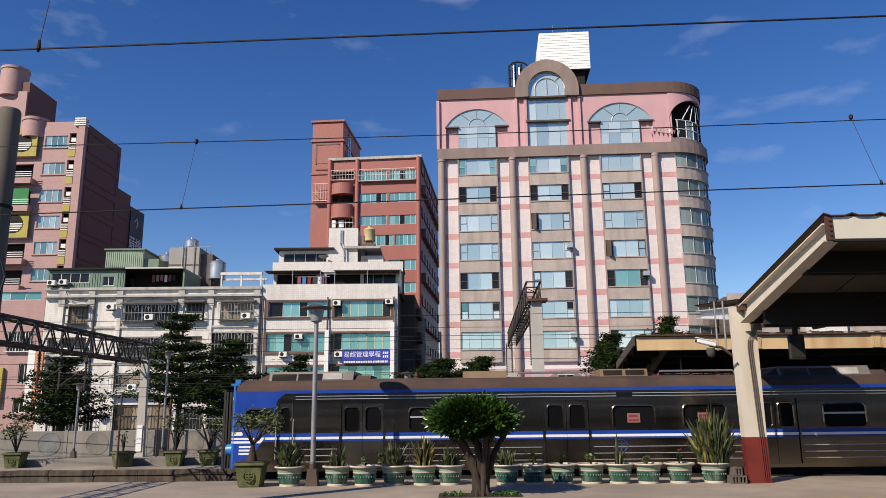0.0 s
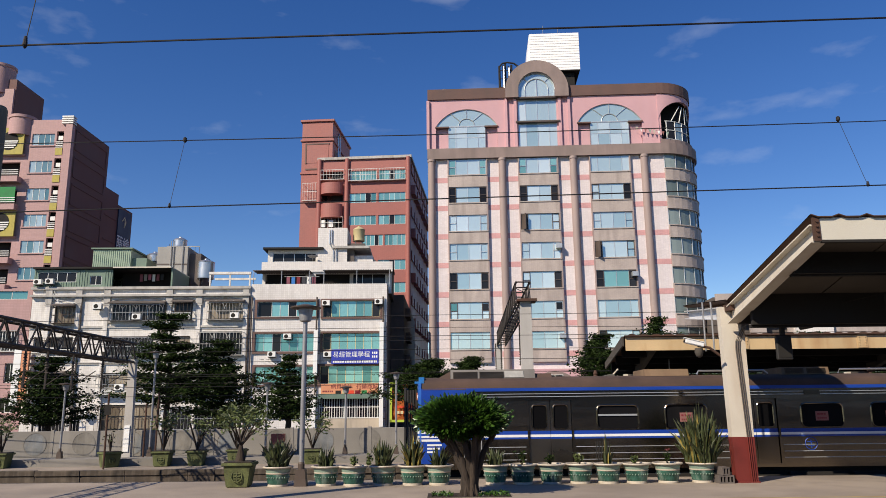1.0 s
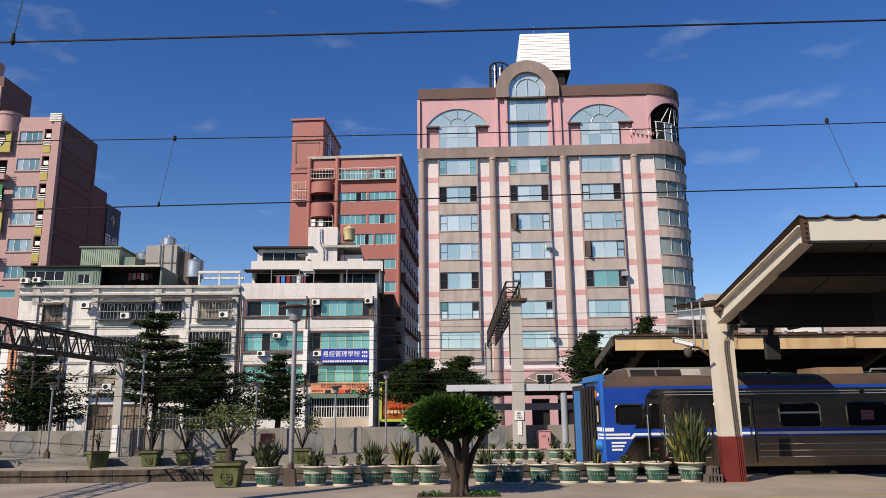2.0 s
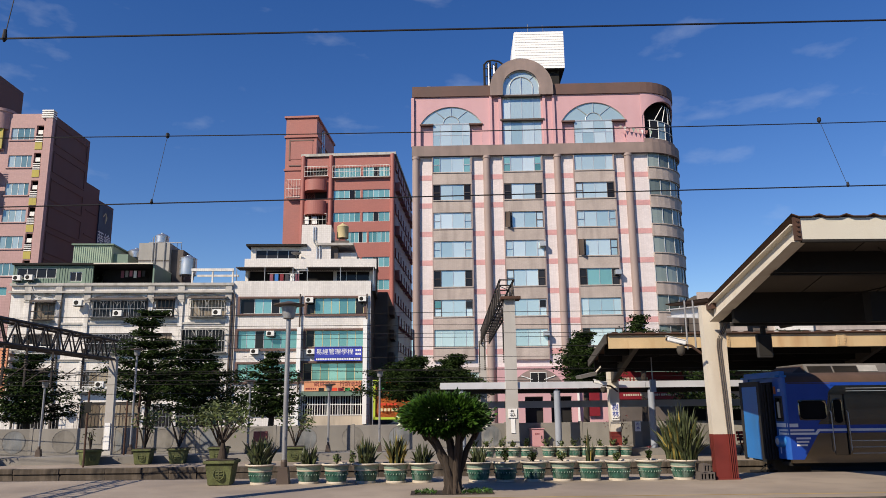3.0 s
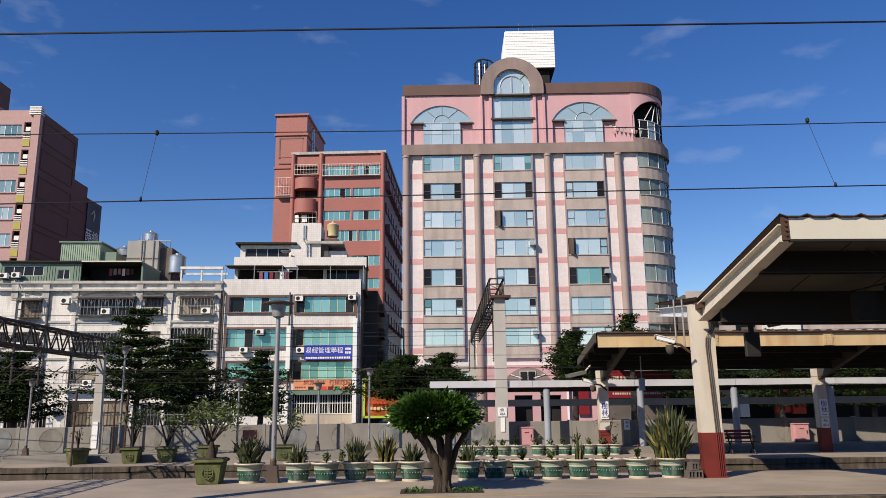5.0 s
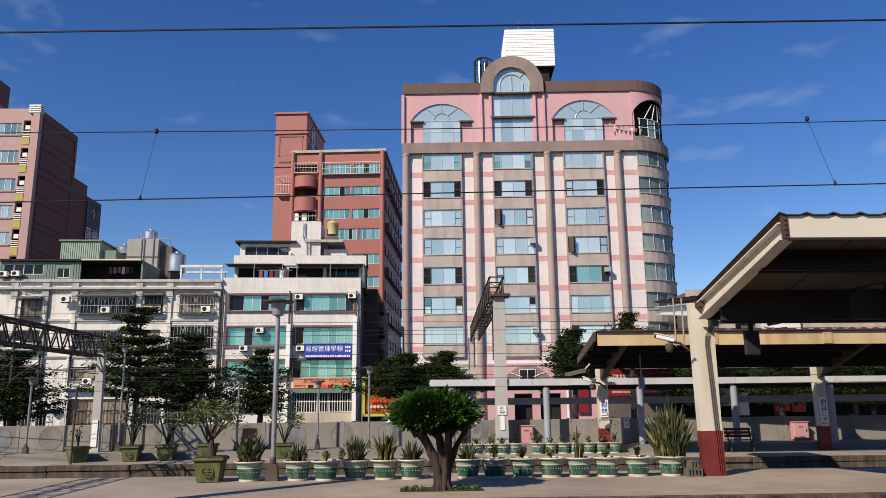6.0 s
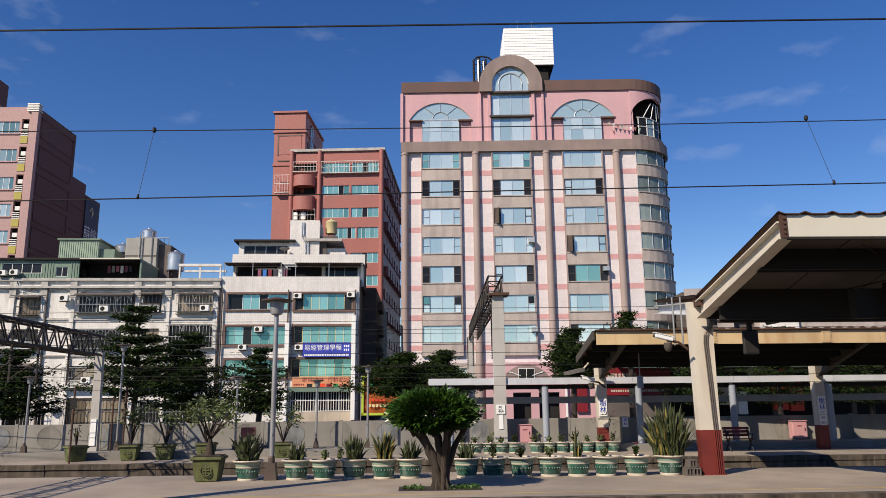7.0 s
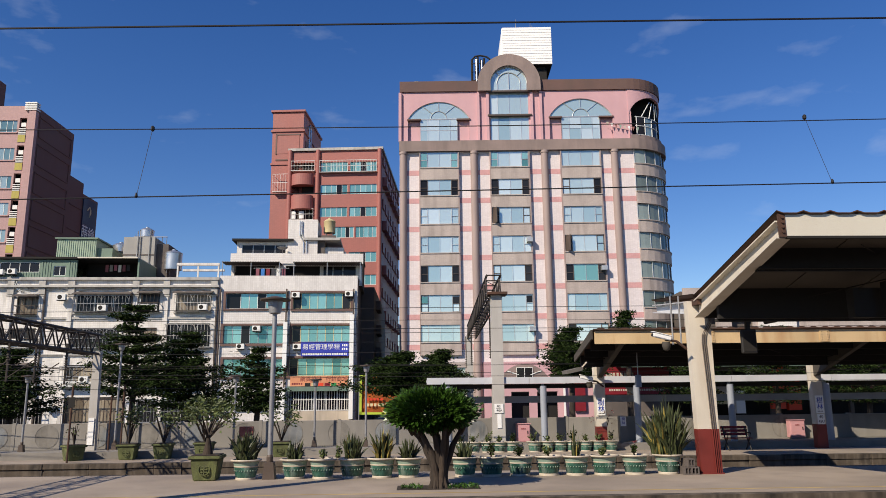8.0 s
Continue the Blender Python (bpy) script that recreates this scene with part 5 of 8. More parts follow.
def old_house():
    o = thing("row_house", "aged white tiled house with arched mouldings and barred windows", "building", ROW)
    H = [(-18.4, -16.5, 10.0, 11.7), (-15.9, -15.2, 10.0, 11.7), (-13.1, -8.1, 10.2, 11.9), (-7.25, -5.5, 10.25, 12.0), (-4.0, -0.7, 10.25, 12.0),
         (-20.1, -16.3, 6.9, 8.8), (-13.5, -9.0, 6.9, 8.8), (-7.2, -5.6, 6.9, 8.8), (-4.8, -0.5, 6.9, 9.2), (-20.1, -16.5, 3.4, 5.4),
         (-13.8, -9.2, 3.4, 5.4), (-7.2, -1.0, 3.4, 5.4), (-19.5, -15.2, 0, 2.4), (-13.6, -8, 0, 2.5), (-7, -1.0, 0.2, 2.3)]
    H = [h for h in H if h[1] - h[0] > 1.0]
    part("wall", holed(nb(), -20.6, -0.1, 0, 13.4, H, 0, 0.35), "old_tile", o)
    part("inner_wall", box(nb(), -20.5, -0.2, 0.8, 0.9, 0, 13.2), "black", o)
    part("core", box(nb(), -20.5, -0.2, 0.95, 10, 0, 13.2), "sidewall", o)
    for k, h in enumerate(H):
        a, b, c, d = h
        window(o, a, b, c, d, (0.33, 0.66), (), y=0.2, pane=("curtain", "darkglass", "darkglass")[k % 3], frame=("brownframe", "alu", "brownframe")[k % 3])
        n = max(5, int((b - a) / 0.3))
        cage(o, a, b, c + 0.05, d - 0.15, -0.6, 0, n, ("rustbar", "galv", "rustbar", "old_trim")[k % 4])
        if b - a > 3:
            # round-headed scrolls along the top of the grille
            bm = nb()
            m = int((b - a) / 1.1)
            for i in range(m):
                q = arc_pts(a + (i + 0.5) * (b - a) / m, (b - a) / m / 2, d - 0.75, 0, 180, 8)
                for p0, p1 in zip(q, q[1:]):
                    tube(bm, (p0[0], -0.6, p0[1]), (p1[0], -0.6, p1[1]), 0.022, n=4)
            part("grille_scroll", bm, ("rustbar", "galv", "rustbar", "old_trim")[k % 4], o)
        if k in (2, 4, 6, 9):
            bm = nb()
            for i in range(6):
                box(bm, a, b, -0.66, -0.62, c + 0.02 + 0.12 * i, c + 0.08 + 0.12 * i)
            part("slat_rail", bm, "whiteframe", o)
        if d > 9.5 or k in (8,):
            part("window_hood", prism(nb(), [(-0.75, d - 0.05), (0, d + 0.2), (0, d + 0.26), (-0.75, d + 0.02)], "x", a - 0.15, b + 0.15), "sidewall", o)
        part("sill", box(nb(), a - 0.15, b + 0.15, -0.25, 0.0, c - 0.14, c), "old_trim", o)
    # mouldings: arches under the eaves cornice, parapet piers
    part("cornice", box(nb(), -20.7, -0.05, -0.4, 0.0, 12.55, 12.75), "old_trim", o)
    part("cornice", box(nb(), -20.7, -0.05, -0.3, 0.0, 13.25, 13.5), "old_trim", o)
    part("floor_band", box(nb(), -20.6, -0.1, -0.12, 0.0, 9.6, 9.8), "old_trim", o)
    part("floor_band", box(nb(), -20.6, -0.1, -0.12, 0.0, 6.2, 6.4), "old_trim", o)
    for u in (-19.0, -16.2, -13.55, -7.7, -4.9, -0.5):
        part("pier", box(nb(), u - 0.3, u + 0.3, -0.22, 0.0, 11.9, 13.25), "old_trim", o)
        part("pier", box(nb(), u - 0.2, u + 0.2, -0.16, 0.0, 0, 11.7), "old_tile", o)
        part("pier_capital", box(nb(), u - 0.32, u + 0.32, -0.2, 0.0, 11.7, 11.85), "old_trim", o)
    for u0, u1 in ((-19, -16.2), (-16.2, -13.55), (-13.55, -7.7), (-7.7, -4.9), (-4.9, -0.5)):
        bm = nb()
        c, half = (u0 + u1) / 2, (u1 - u0) / 2
        pts = [(c + (half - 0.25) * math.cos(radians(a)), 11.8 + 0.62 * math.sin(radians(a)) ** 0.7) for a in range(0, 181, 9)]
        for p, q in zip(pts, pts[1:]):
            tube(bm, (p[0], -0.06, p[1]), (q[0], -0.06, q[1]), 0.06, n=5)
        box(bm, c - 0.14, c + 0.14, -0.14, 0.0, 12.3, 12.56)
        part("arch_moulding", bm, "old_trim", o)
    for u, z in ((-14.6, 11.3), (-10.9, 10.3), (-1.8, 10.35), (-18.5, 7.2), (-19.6, 4.0), (-12.0, 3.8), (-3.5, 3.6), (-15.0, 1.6)):
        ac_unit(o, u, z, -0.75, 1.1)
    for u in (-0.2, -8.0, -15.9):
        part("rain_pipe", tube(nb(), (u, -0.15, 0), (u, -0.15, 12.5), 0.07, n=6), "brownframe", o)
    bm = nb()
    for k in range(3):
        path_tube(bm, [(-19.2 + 0.2 * k, -0.15, 13.6), (-18.7 + 0.3 * k, -0.2, 12.6 - 0.2 * k), (-17.9, -0.2, 12.2 - 0.3 * k), (-16.4, -0.2, 12.0), (-16.2, -0.2, 10.5)], 0.03, 4)
    part("cables", bm, "white", o)
    # green rooftop rooms
    part("roof_room", holed(nb(), -20.65, -13.3, 13.5, 15.2, [(-20.3, -16.7, 14.0, 14.95), (-15.4, -14.3, 13.7, 14.6)], 0.0, 0.2), "greenmetal", o)
    bm = nb()
    for i in range(30):
        box(bm, -20.6 + 0.243 * i, -20.5 + 0.243 * i, -0.04, 0.0, 13.5, 14.0 if -20.4 < -20.6 + 0.243 * i < -16.5 else 15.2) if not -15.6 < -20.6 + 0.243 * i < -14.2 else None
    part("roof_room_ribs", bm, "greenmetal", o)
    window(o, -20.3, -16.7, 14.0, 14.95, (0.25, 0.5, 0.75), (), y=0.05, frame="whiteframe", pane="darkglass")
    window(o, -15.4, -14.3, 13.7, 14.6, (0.5,), (), y=0.05, frame="whiteframe", pane="darkglass")
    part("roof_room_roof", box(nb(), -20.7, -13.2, -0.3, 6, 15.25, 15.42), "dirtyshade", o)
    part("roof_room_back", box(nb(), -20.6, -7.6, 5.0, 5.2, 13.5, 15.3), "black", o)
    part("roof_shed_roof", box(nb(), -13.2, -7.7, -0.3, 6, 15.3, 15.42), "fascia", o)
    # black sheets added in place of the shade inside the open shed
    part("roof_shed_ceiling", box(nb(), -13.2, -7.76, -0.25, 5.0, 15.26, 15.295), "black", o)
    part("roof_shed_back", box(nb(), -13.25, -7.76, 2.2, 2.3, 13.5, 15.26), "black", o)
    part("roof_shed_side", box(nb(), -7.75, -7.6, 0.0, 5, 13.5, 15.3), "greenmetal", o)
    for i in range(6):
        part("garment", box(nb(), -11.3 + 0.4 * i, -11.03 + 0.4 * i, 1.6, 1.65, 14.3 + 0.07 * (i % 3), 15.0), ("cloth", "tankgrey", "cloth", "white", "cloth", "ink")[i], o)
    for u, z in ((-20.4, 13.7), (-19.3, 13.75)):
        ac_unit(o, u, z, -0.6, 1.0)
    bm = nb()
    box(bm, -17.5, -13.7, 5.0, 9.5, 13.4, 18.25)
    room = part("roof_room", bm, "palegreen", o, "pale green corrugated rooftop room")
    for i in range(18):
        part("rib", box(nb(), -17.5 + 0.21 * i, -17.4 + 0.21 * i, 4.95, 5.0, 15.4, 18.2), "palegreen", room)
    part("roof_room_side", box(nb(), -13.695, -12.2, 5.4, 9.5, 13.4, 17.4), "greenmetal", o)
    part("roof_room_lid", box(nb(), -17.7, -13.5, 4.8, 9.7, 18.26, 18.4), "greenmetal", o)
    # grey tank house and railing frame
    part("tank_house", box(nb(), -11.0, -7.9, 5.0, 9.0, 13.4, 18.5), "tankgrey", o)
    for z in (15.0, 16.6):
        part("tank_house_band", box(nb(), -11.03, -7.88, 4.96, 5.0, z, z + 0.12), "sidewall", o)
    for u in (-9.6, -9.35, -8.4):
        part("tank_house_pipe", tube(nb(), (u, 4.9, 13.5), (u, 4.9, 19.1), 0.05, n=6), "galv", o)
    part("tank_house_side", box(nb(), -7.895, -6.7, 5.6, 9.0, 13.4, 17.9), "sidewall", o)
    bm = nb()
    for i in range(8):
        tube(bm, (-10.2 + 0.45 * i, 6, 17.9), (-10.2 + 0.45 * i, 6, 19.0 - 0.05 * i), 0.03, n=4)
    box(bm, -10.4, -7.0, 5.95, 6.05, 18.7, 18.78)
    part("roof_rail", bm, "galv", o)
    bm = nb()
    for u in (-4.1, -2.2, -0.3):
        box(bm, u - 0.07, u + 0.07, 0.2, 0.35, 13.4, 14.8)
    box(bm, -4.2, -0.2, 0.15, 0.4, 14.7, 14.95)
    box(bm, -4.2, -0.2, 2.2, 2.4, 14.5, 14.7)
    part("roof_frame", bm, "old_tile", o)
    return o


def roof_tank(m, r, z0, z1, material, label):
    t = thing("water_tank", label, "water tank", m)
    part("body", lathe(nb(), [(r, z0), (r, z1 - 0.15), (r * 1.04, z1 - 0.12), (r * 1.04, z1 - 0.08), (r * 0.7, z1 + 0.1), (r * 0.25, z1 + 0.2)], 22), material, t, smooth=True)
    part("lid", lathe(nb(), [(r * 0.25, z1 + 0.2), (r * 0.25, z1 + 0.3), (r * 0.1, z1 + 0.34)], 12), material, t)
    bm = nb()
    for k in range(4):
        a = math.pi / 4 + k * math.pi / 2
        tube(bm, (r * 0.8 * math.cos(a), r * 0.8 * math.sin(a), z0 - 0.4), (r * 0.8 * math.cos(a), r * 0.8 * math.sin(a), z0), 0.04, n=5)
    part("stand", bm, "galv", t)
    return t


def pink_house():
    """Edge of a pink house with a teal window band, seen beside the mauve block."""
    p = thing("row_house", "pink rendered house with a teal window and yellow door trim", "building", ROW @ pose(3.85, 0, 0))
    holes = [(-29.5, -25.0, 12.4, 13.2), (-27.8, -25.4, 7.5, 9.4), (-26.4, -25.0, 4.6, 6.4), (-26.6, -25.0, 1.9, 3.2)]
    part("wall", holed(nb(), -33, -24.55, 0, 13.4, holes, 0.1, 0.35), "mauve", p)
    part("inner_wall", box(nb(), -33, -24.6, 0.9, 1.0, 0, 13.4), "black", p)
    for h in holes:
        window(p, *h, (0.33, 0.66), (), y=0.25, frame="whiteframe", pane="teal" if h[3] > 10 else "darkglass")
    cage(p, -27.8, -25.4, 7.5, 9.4, -0.2, 0.1, 9, "whiteframe")
    part("upright_sign", box(nb(), -24.95, -24.3, -1.2, -0.9, 2.5, 7.6), "white", p)
    part("upright_sign", box(nb(), -24.3, -23.6, -1.18, -0.92, 3.0, 7.4), "sign_orange", p)
    part("yellow_panel", box(nb(), -28.4, -27.7, -0.2, 0.1, 2.5, 6.0), "olive", p)
    return p


def side_street():
    """Dark flank of houses seen down the gap beside the hotel, and the banner on it."""
    h = thing("rear_house", "rear house beside the hotel, the gap's shade in its dark grey", "building", pose(-10.0, 79.8, 0, 0, 0, 0))
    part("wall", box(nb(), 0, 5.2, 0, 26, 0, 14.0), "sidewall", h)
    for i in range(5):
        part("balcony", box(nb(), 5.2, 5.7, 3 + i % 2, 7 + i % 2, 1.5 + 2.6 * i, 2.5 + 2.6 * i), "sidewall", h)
    b = thing("banner", "crumpled orange banner with a lime border hung on a frame", "banner", pose(-5.1, 66.5, 0, 0, 0, 2))
    bm = nb()
    n = 14
    vs = [[bm.verts.new((3.6 * i / n, 0.07 * math.sin(i * 1.3 + j) + 0.05 * math.sin(j * 2.1), 0.9 + 3.1 * j / n)) for j in range(n + 1)] for i in range(n + 1)]
    for i in range(n):
        for j in range(n):
            bm.faces.new((vs[i][j], vs[i + 1][j], vs[i + 1][j + 1], vs[i][j + 1]))
    bmesh.ops.solidify(bm, geom=bm.faces[:], thickness=0.02)
    part("cloth", bm, "banner", b, smooth=True)
    bm = nb()
    for a in ((-0.12, 0.08, 0.75, 4.1), (3.5, 3.72, 0.75, 4.1), (-0.12, 3.72, 4.0, 4.15), (-0.12, 3.72, 0.75, 0.95)):
        box(bm, a[0], a[1], -0.16, -0.12, a[2], a[3])
    part("border", bm, "banner_green", b)
    bars(b, 0.5, 2.8, 1.45, 1.7, 7, -0.17, "gold", seed=9)
    bars(b, 0.5, 2.0, 1.95, 2.15, 5, -0.17, "redbright", seed=10)
    part("frame_post", box(nb(), -0.2, -0.13, -0.12, 0.05, 0, 4.2), "galv", b)
    part("frame_post", box(nb(), 3.73, 3.8, -0.12, 0.05, 0, 4.2), "galv", b)
    part("emblem", prism(nb(), [(0.25, 3.2), (0.95, 3.2), (0.6, 3.8)], "y", -0.17, -0.165), "greenmesh", b)


# ---- train ----
TX, TY = 1.9, 21.75


def train():
    """The last car, with its end at the local origin and its near side on y = 0."""
    t = thing("train_car", "stainless steel commuter train car with blue and white stripes", "train", pose(TX, TY, 0))
    W, LEN = 2.85, 19.6
    doors = ((3.08, 4.3), (8.9, 10.17), (14.82, 16.08))
    wins = ((5.03, 6.21), (6.98, 8.17), (10.85, 12.05), (12.85, 14.07), (16.8, 18.0))
    holes = [(a, b, 0.3, 2.1) for a, b in doors] + [(a, b, 1.28, 1.95) for a, b in wins] + [(0.32, 1.12, 1.4, 1.95), (1.25, 1.68, 0.42, 2.12)]
    part("side_body", holed(nb(), 0.0, LEN, 0.2, 2.42, holes, 0, 0.12), "steel", t)
    part("far_side", box(nb(), 0.0, LEN, W - 0.12, W, 0.2, 2.42), "steel", t)
    part("floor", box(nb(), 0.0, LEN, 0.13, W - 0.13, 0.12, 0.22), "dirtyshade", t)
    # rounded eaves and roof
    prof = [(0.0, 2.42), (0.02, 2.55), (0.1, 2.66), (0.28, 2.74), (0.7, 2.80), (W / 2, 2.83), (W - 0.7, 2.80), (W - 0.28, 2.74), (W - 0.1, 2.66), (W, 2.42)]
    part("roof", prism(nb(), prof, "x", 0.02, LEN), "roof_brown", t, smooth=True)
    bm = nb()
    prism(bm, [(-0.012, 2.425), (0.012, 2.56), (0.085, 2.652), (0.1, 2.63), (0.03, 2.54), (0.005, 2.425)], "x", 0.05, LEN)
    part("cant_rail", bm, "roof_brown", t, smooth=True)
    # corrugated mouldings
    for z in (0.45, 0.62, 0.8, 2.2, 2.28):
        segs = []
        u = 1.75
        for a, b in (*doors, (LEN, LEN)):
            segs.append((u, a - 0.1))
            u = b + 0.1
        bm = nb()
        for a, b in (segs if z < 2.1 else ((1.75, LEN),)):
            box(bm, a, b, -0.014, 0.0, z, z + 0.018)
        part("moulding", bm, "alu", t)
    # stripes
    def stripe(name, u0, u1, z0, z1, material, y=-0.006):
        return part(name, box(nb(), u0, u1, y, 0.0, z0, z1), material, t)
    stripe("top_stripe", 1.3, LEN, 2.37, 2.46, "train_blue", -0.02)
    segs, u = [], 1.72
    for a, b in (*doors, (LEN, LEN)):
        segs.append((u, a))
        u = b
    for a, b in segs:
        stripe("belt_stripe", a, b, 1.03, 1.25, "train_blue")
        stripe("belt_stripe_white", a, b, 1.08, 1.15, "train_white", -0.01)
    # blue end with slanting rear edge
    def blue(pts):
        part("blue_panel", prism(nb(), pts, "y", -0.008, -0.001), "train_blue", t)
    blue([(0.0, 1.96), (1.19, 1.96), (1.21, 2.14), (1.24, 2.2), (1.34, 2.3), (1.5, 2.4), (1.72, 2.46), (0.0, 2.46)])
    blue([(0.0, 1.27), (0.31, 1.27), (0.31, 1.96), (0.0, 1.96)])
    blue([(1.13, 1.72), (1.17, 1.96), (1.13, 1.96)])
    blue([(0.31, 1.27), (0.83, 1.27), (0.93, 1.395), (0.31, 1.395)])
    blue([(0.0, 0.3), (0.34, 0.3), (0.79, 0.98), (0.86, 1.03), (1.24, 1.03), (1.24, 1.27), (0.0, 1.27)])
    stripe("white_block", 0.0, 0.25, 1.2, 1.3, "train_white", -0.014)
    for a, b, z, w in ((0.0, 0.7, 1.085, 0.055), (0.0, 0.73, 0.985, 0.06), (0.16, 0.58, 0.86, 0.05), (0.16, 0.52, 0.765, 0.05), (0.16, 0.47, 0.67, 0.05)):
        stripe("white_line", a, b, z, z + w, "train_white", -0.014)
    part("white_line", prism(nb(), [(0.73, 0.985), (0.77, 0.985), (0.86, 1.08), (1.24, 1.08), (1.24, 1.145), (0.81, 1.145), (0.73, 1.045)], "y", -0.014, -0.008), "train_white", t)
    # windows
    def pane(a, b, z0, z1, name="window", split=None):
        r = 0.14
        pts = []
        for cx, cz, a0 in ((b - r, z1 - r, 0), (a + r, z1 - r, 90), (a + r, z0 + r, 180), (b - r, z0 + r, 270)):
            pts += [(cx + r * math.cos(radians(a0 + k * 22.5)), cz + r * math.sin(radians(a0 + k * 22.5))) for k in range(5)]
        bm = nb()
        n = len(pts)
        cx, cz = (a + b) / 2, (z0 + z1) / 2
        for i in range(n):
            p, q = pts[i], pts[(i + 1) % n]
            tube(bm, (p[0], -0.005, p[1]), (q[0], -0.005, q[1]), 0.022, n=5)
        w = part(name, bm, "steel", t)
        part("pane", prism(nb(), pts, "y", 0.03, 0.04), "train_glass", w)
        # steel corners between the rounded frame and the opening
        c = nb()
        for i, (sx, sz) in enumerate(((b, z1), (a, z1), (a, z0), (b, z0))):
            arc = pts[i * 5:i * 5 + 5]
            prism(c, [(sx, sz), *arc], "y", 0.004, 0.028)
        part("corner_fill", c, "steel_dull", w)
        if split:
            part("sash_bar", box(nb(), a + 0.03, b - 0.03, 0.0, 0.03, z0 + (z1 - z0) * split, z0 + (z1 - z0) * split + 0.05), "alu", w)
        return w
    pane(0.32, 1.12, 1.4, 1.95, "cab_window")
    for i, (a, b) in enumerate(wins):
        w = pane(a, b, 1.28, 1.95, split=0.55 if i in (0, 4) else None)
        if i in (1, 2, 3):
            n = part("notice", box(nb(), a + 0.42, a + 0.78, 0.012, 0.026, 1.46, 1.72), "paper", w)
            bars(n, a + 0.46, a + 0.74, 1.62, 1.67, 3, 0.012, "maroon", seed=i)
            bars(n, a + 0.46, a + 0.74, 1.51, 1.55, 5, 0.012, "maroon", seed=i + 9)
    for a, b in doors:
        mid = (a + b) / 2
        bm = nb()
        for x0, x1, z0, z1 in ((a - 0.05, a, 0.3, 2.16), (b, b + 0.05, 0.3, 2.16), (a, b, 2.1, 2.16)):
            box(bm, x0, x1, -0.02, 0.05, z0, z1)
        part("door_frame", bm, "steel", t)
        for x0, x1 in ((a + 0.01, mid - 0.006), (mid + 0.006, b - 0.01)):
            wx0, wx1 = x0 + 0.085, x1 - 0.085
            bm = holed(nb(), x0, x1, 0.26, 2.1, [(wx0, wx1, 1.3, 1.98)], 0.03, 0.05)
            leaf = part("door", bm, "steel_dull", t)
            part("pane", box(nb(), wx0, wx1, 0.05, 0.06, 1.3, 1.98), "train_glass", leaf)
            g, fill, r, pts = nb(), nb(), 0.09, []
            for cx, cz, a0 in ((wx1 - r, 1.98 - r, 0), (wx0 + r, 1.98 - r, 90), (wx0 + r, 1.3 + r, 180), (wx1 - r, 1.3 + r, 270)):
                pts += [(cx + r * math.cos(radians(a0 + k * 22.5)), cz + r * math.sin(radians(a0 + k * 22.5))) for k in range(5)]
            for i, p in enumerate(pts):
                q = pts[(i + 1) % len(pts)]
                tube(g, (p[0], 0.027, p[1]), (q[0], 0.027, q[1]), 0.02, n=5)
            for i, (sx, sz) in enumerate(((wx1, 1.98), (wx0, 1.98), (wx0, 1.3), (wx1, 1.3))):
                prism(fill, [(sx, sz), *pts[i * 5:i * 5 + 5]], "y", 0.031, 0.049)
            part("corner_fill", fill, "steel_dull", leaf)
            part("window_frame", g, "steel", leaf)
            part("stripe", box(nb(), x0, x1, 0.024, 0.03, 1.03, 1.25), "train_blue", leaf)
            part("stripe", box(nb(), x0, x1, 0.02, 0.024, 1.08, 1.15), "train_white", leaf)
    # crew door
    leaf = part("crew_door", holed(nb(), 1.26, 1.67, 0.42, 2.12, [(1.33, 1.6, 1.3, 1.98)], 0.03, 0.05), "steel_dull", t)
    part("pane", box(nb(), 1.33, 1.6, 0.05, 0.06, 1.3, 1.98), "train_glass", leaf)
    pts, fill, g = [], nb(), nb()
    for cx, cz, a0 in ((1.5, 1.88, 0), (1.43, 1.88, 90), (1.43, 1.4, 180), (1.5, 1.4, 270)):
        pts += [(cx + 0.1 * math.cos(radians(a0 + k * 22.5)), cz + 0.1 * math.sin(radians(a0 + k * 22.5))) for k in range(5)]
    for i, p in enumerate(pts):
        q = pts[(i + 1) % len(pts)]
        tube(g, (p[0], 0.027, p[1]), (q[0], 0.027, q[1]), 0.016, n=5)
    for i, (sx, sz) in enumerate(((1.6, 1.98), (1.33, 1.98), (1.33, 1.3), (1.6, 1.3))):
        prism(fill, [(sx, sz), *pts[i * 5:i * 5 + 5]], "y", 0.031, 0.049)
    part("corner_fill", fill, "steel_dull", leaf)
    part("window_frame", g, "steel", leaf)
    part("stripe", box(nb(), 1.26, 1.67, 0.024, 0.03, 1.03, 1.25), "train_blue", leaf)
    part("stripe", box(nb(), 1.26, 1.67, 0.02, 0.024, 1.08, 1.15), "train_white", leaf)
    part("door_seal", path_tube(nb(), [(1.255, 0.0, 0.42), (1.255, 0.0, 2.12), (1.675, 0.0, 2.12), (1.675, 0.0, 0.42)], 0.014, 5), "rubber", t)
    for u in (1.22, 1.71):
        part("handrail", path_tube(nb(), [(u, 0.0, 0.5), (u, -0.06, 0.55), (u, -0.06, 1.6), (u, 0.0, 1.65)], 0.014, 6), "alu", t)
    # black sheet for the unlit inside so that the windows read deep
    part("inner_wall", box(nb(), 0.1, LEN, 0.5, 0.52, 0.2, 2.4), "black", t)
    # vent grille, emblem, small lamp
    bm = nb()
    for i in range(9):
        box(bm, 4.95 + 0.045 * i, 4.97 + 0.045 * i, -0.02, 0.0, 0.45, 0.95)
    part("vent_grille", bm, "rubber", t)
    bm = nb()
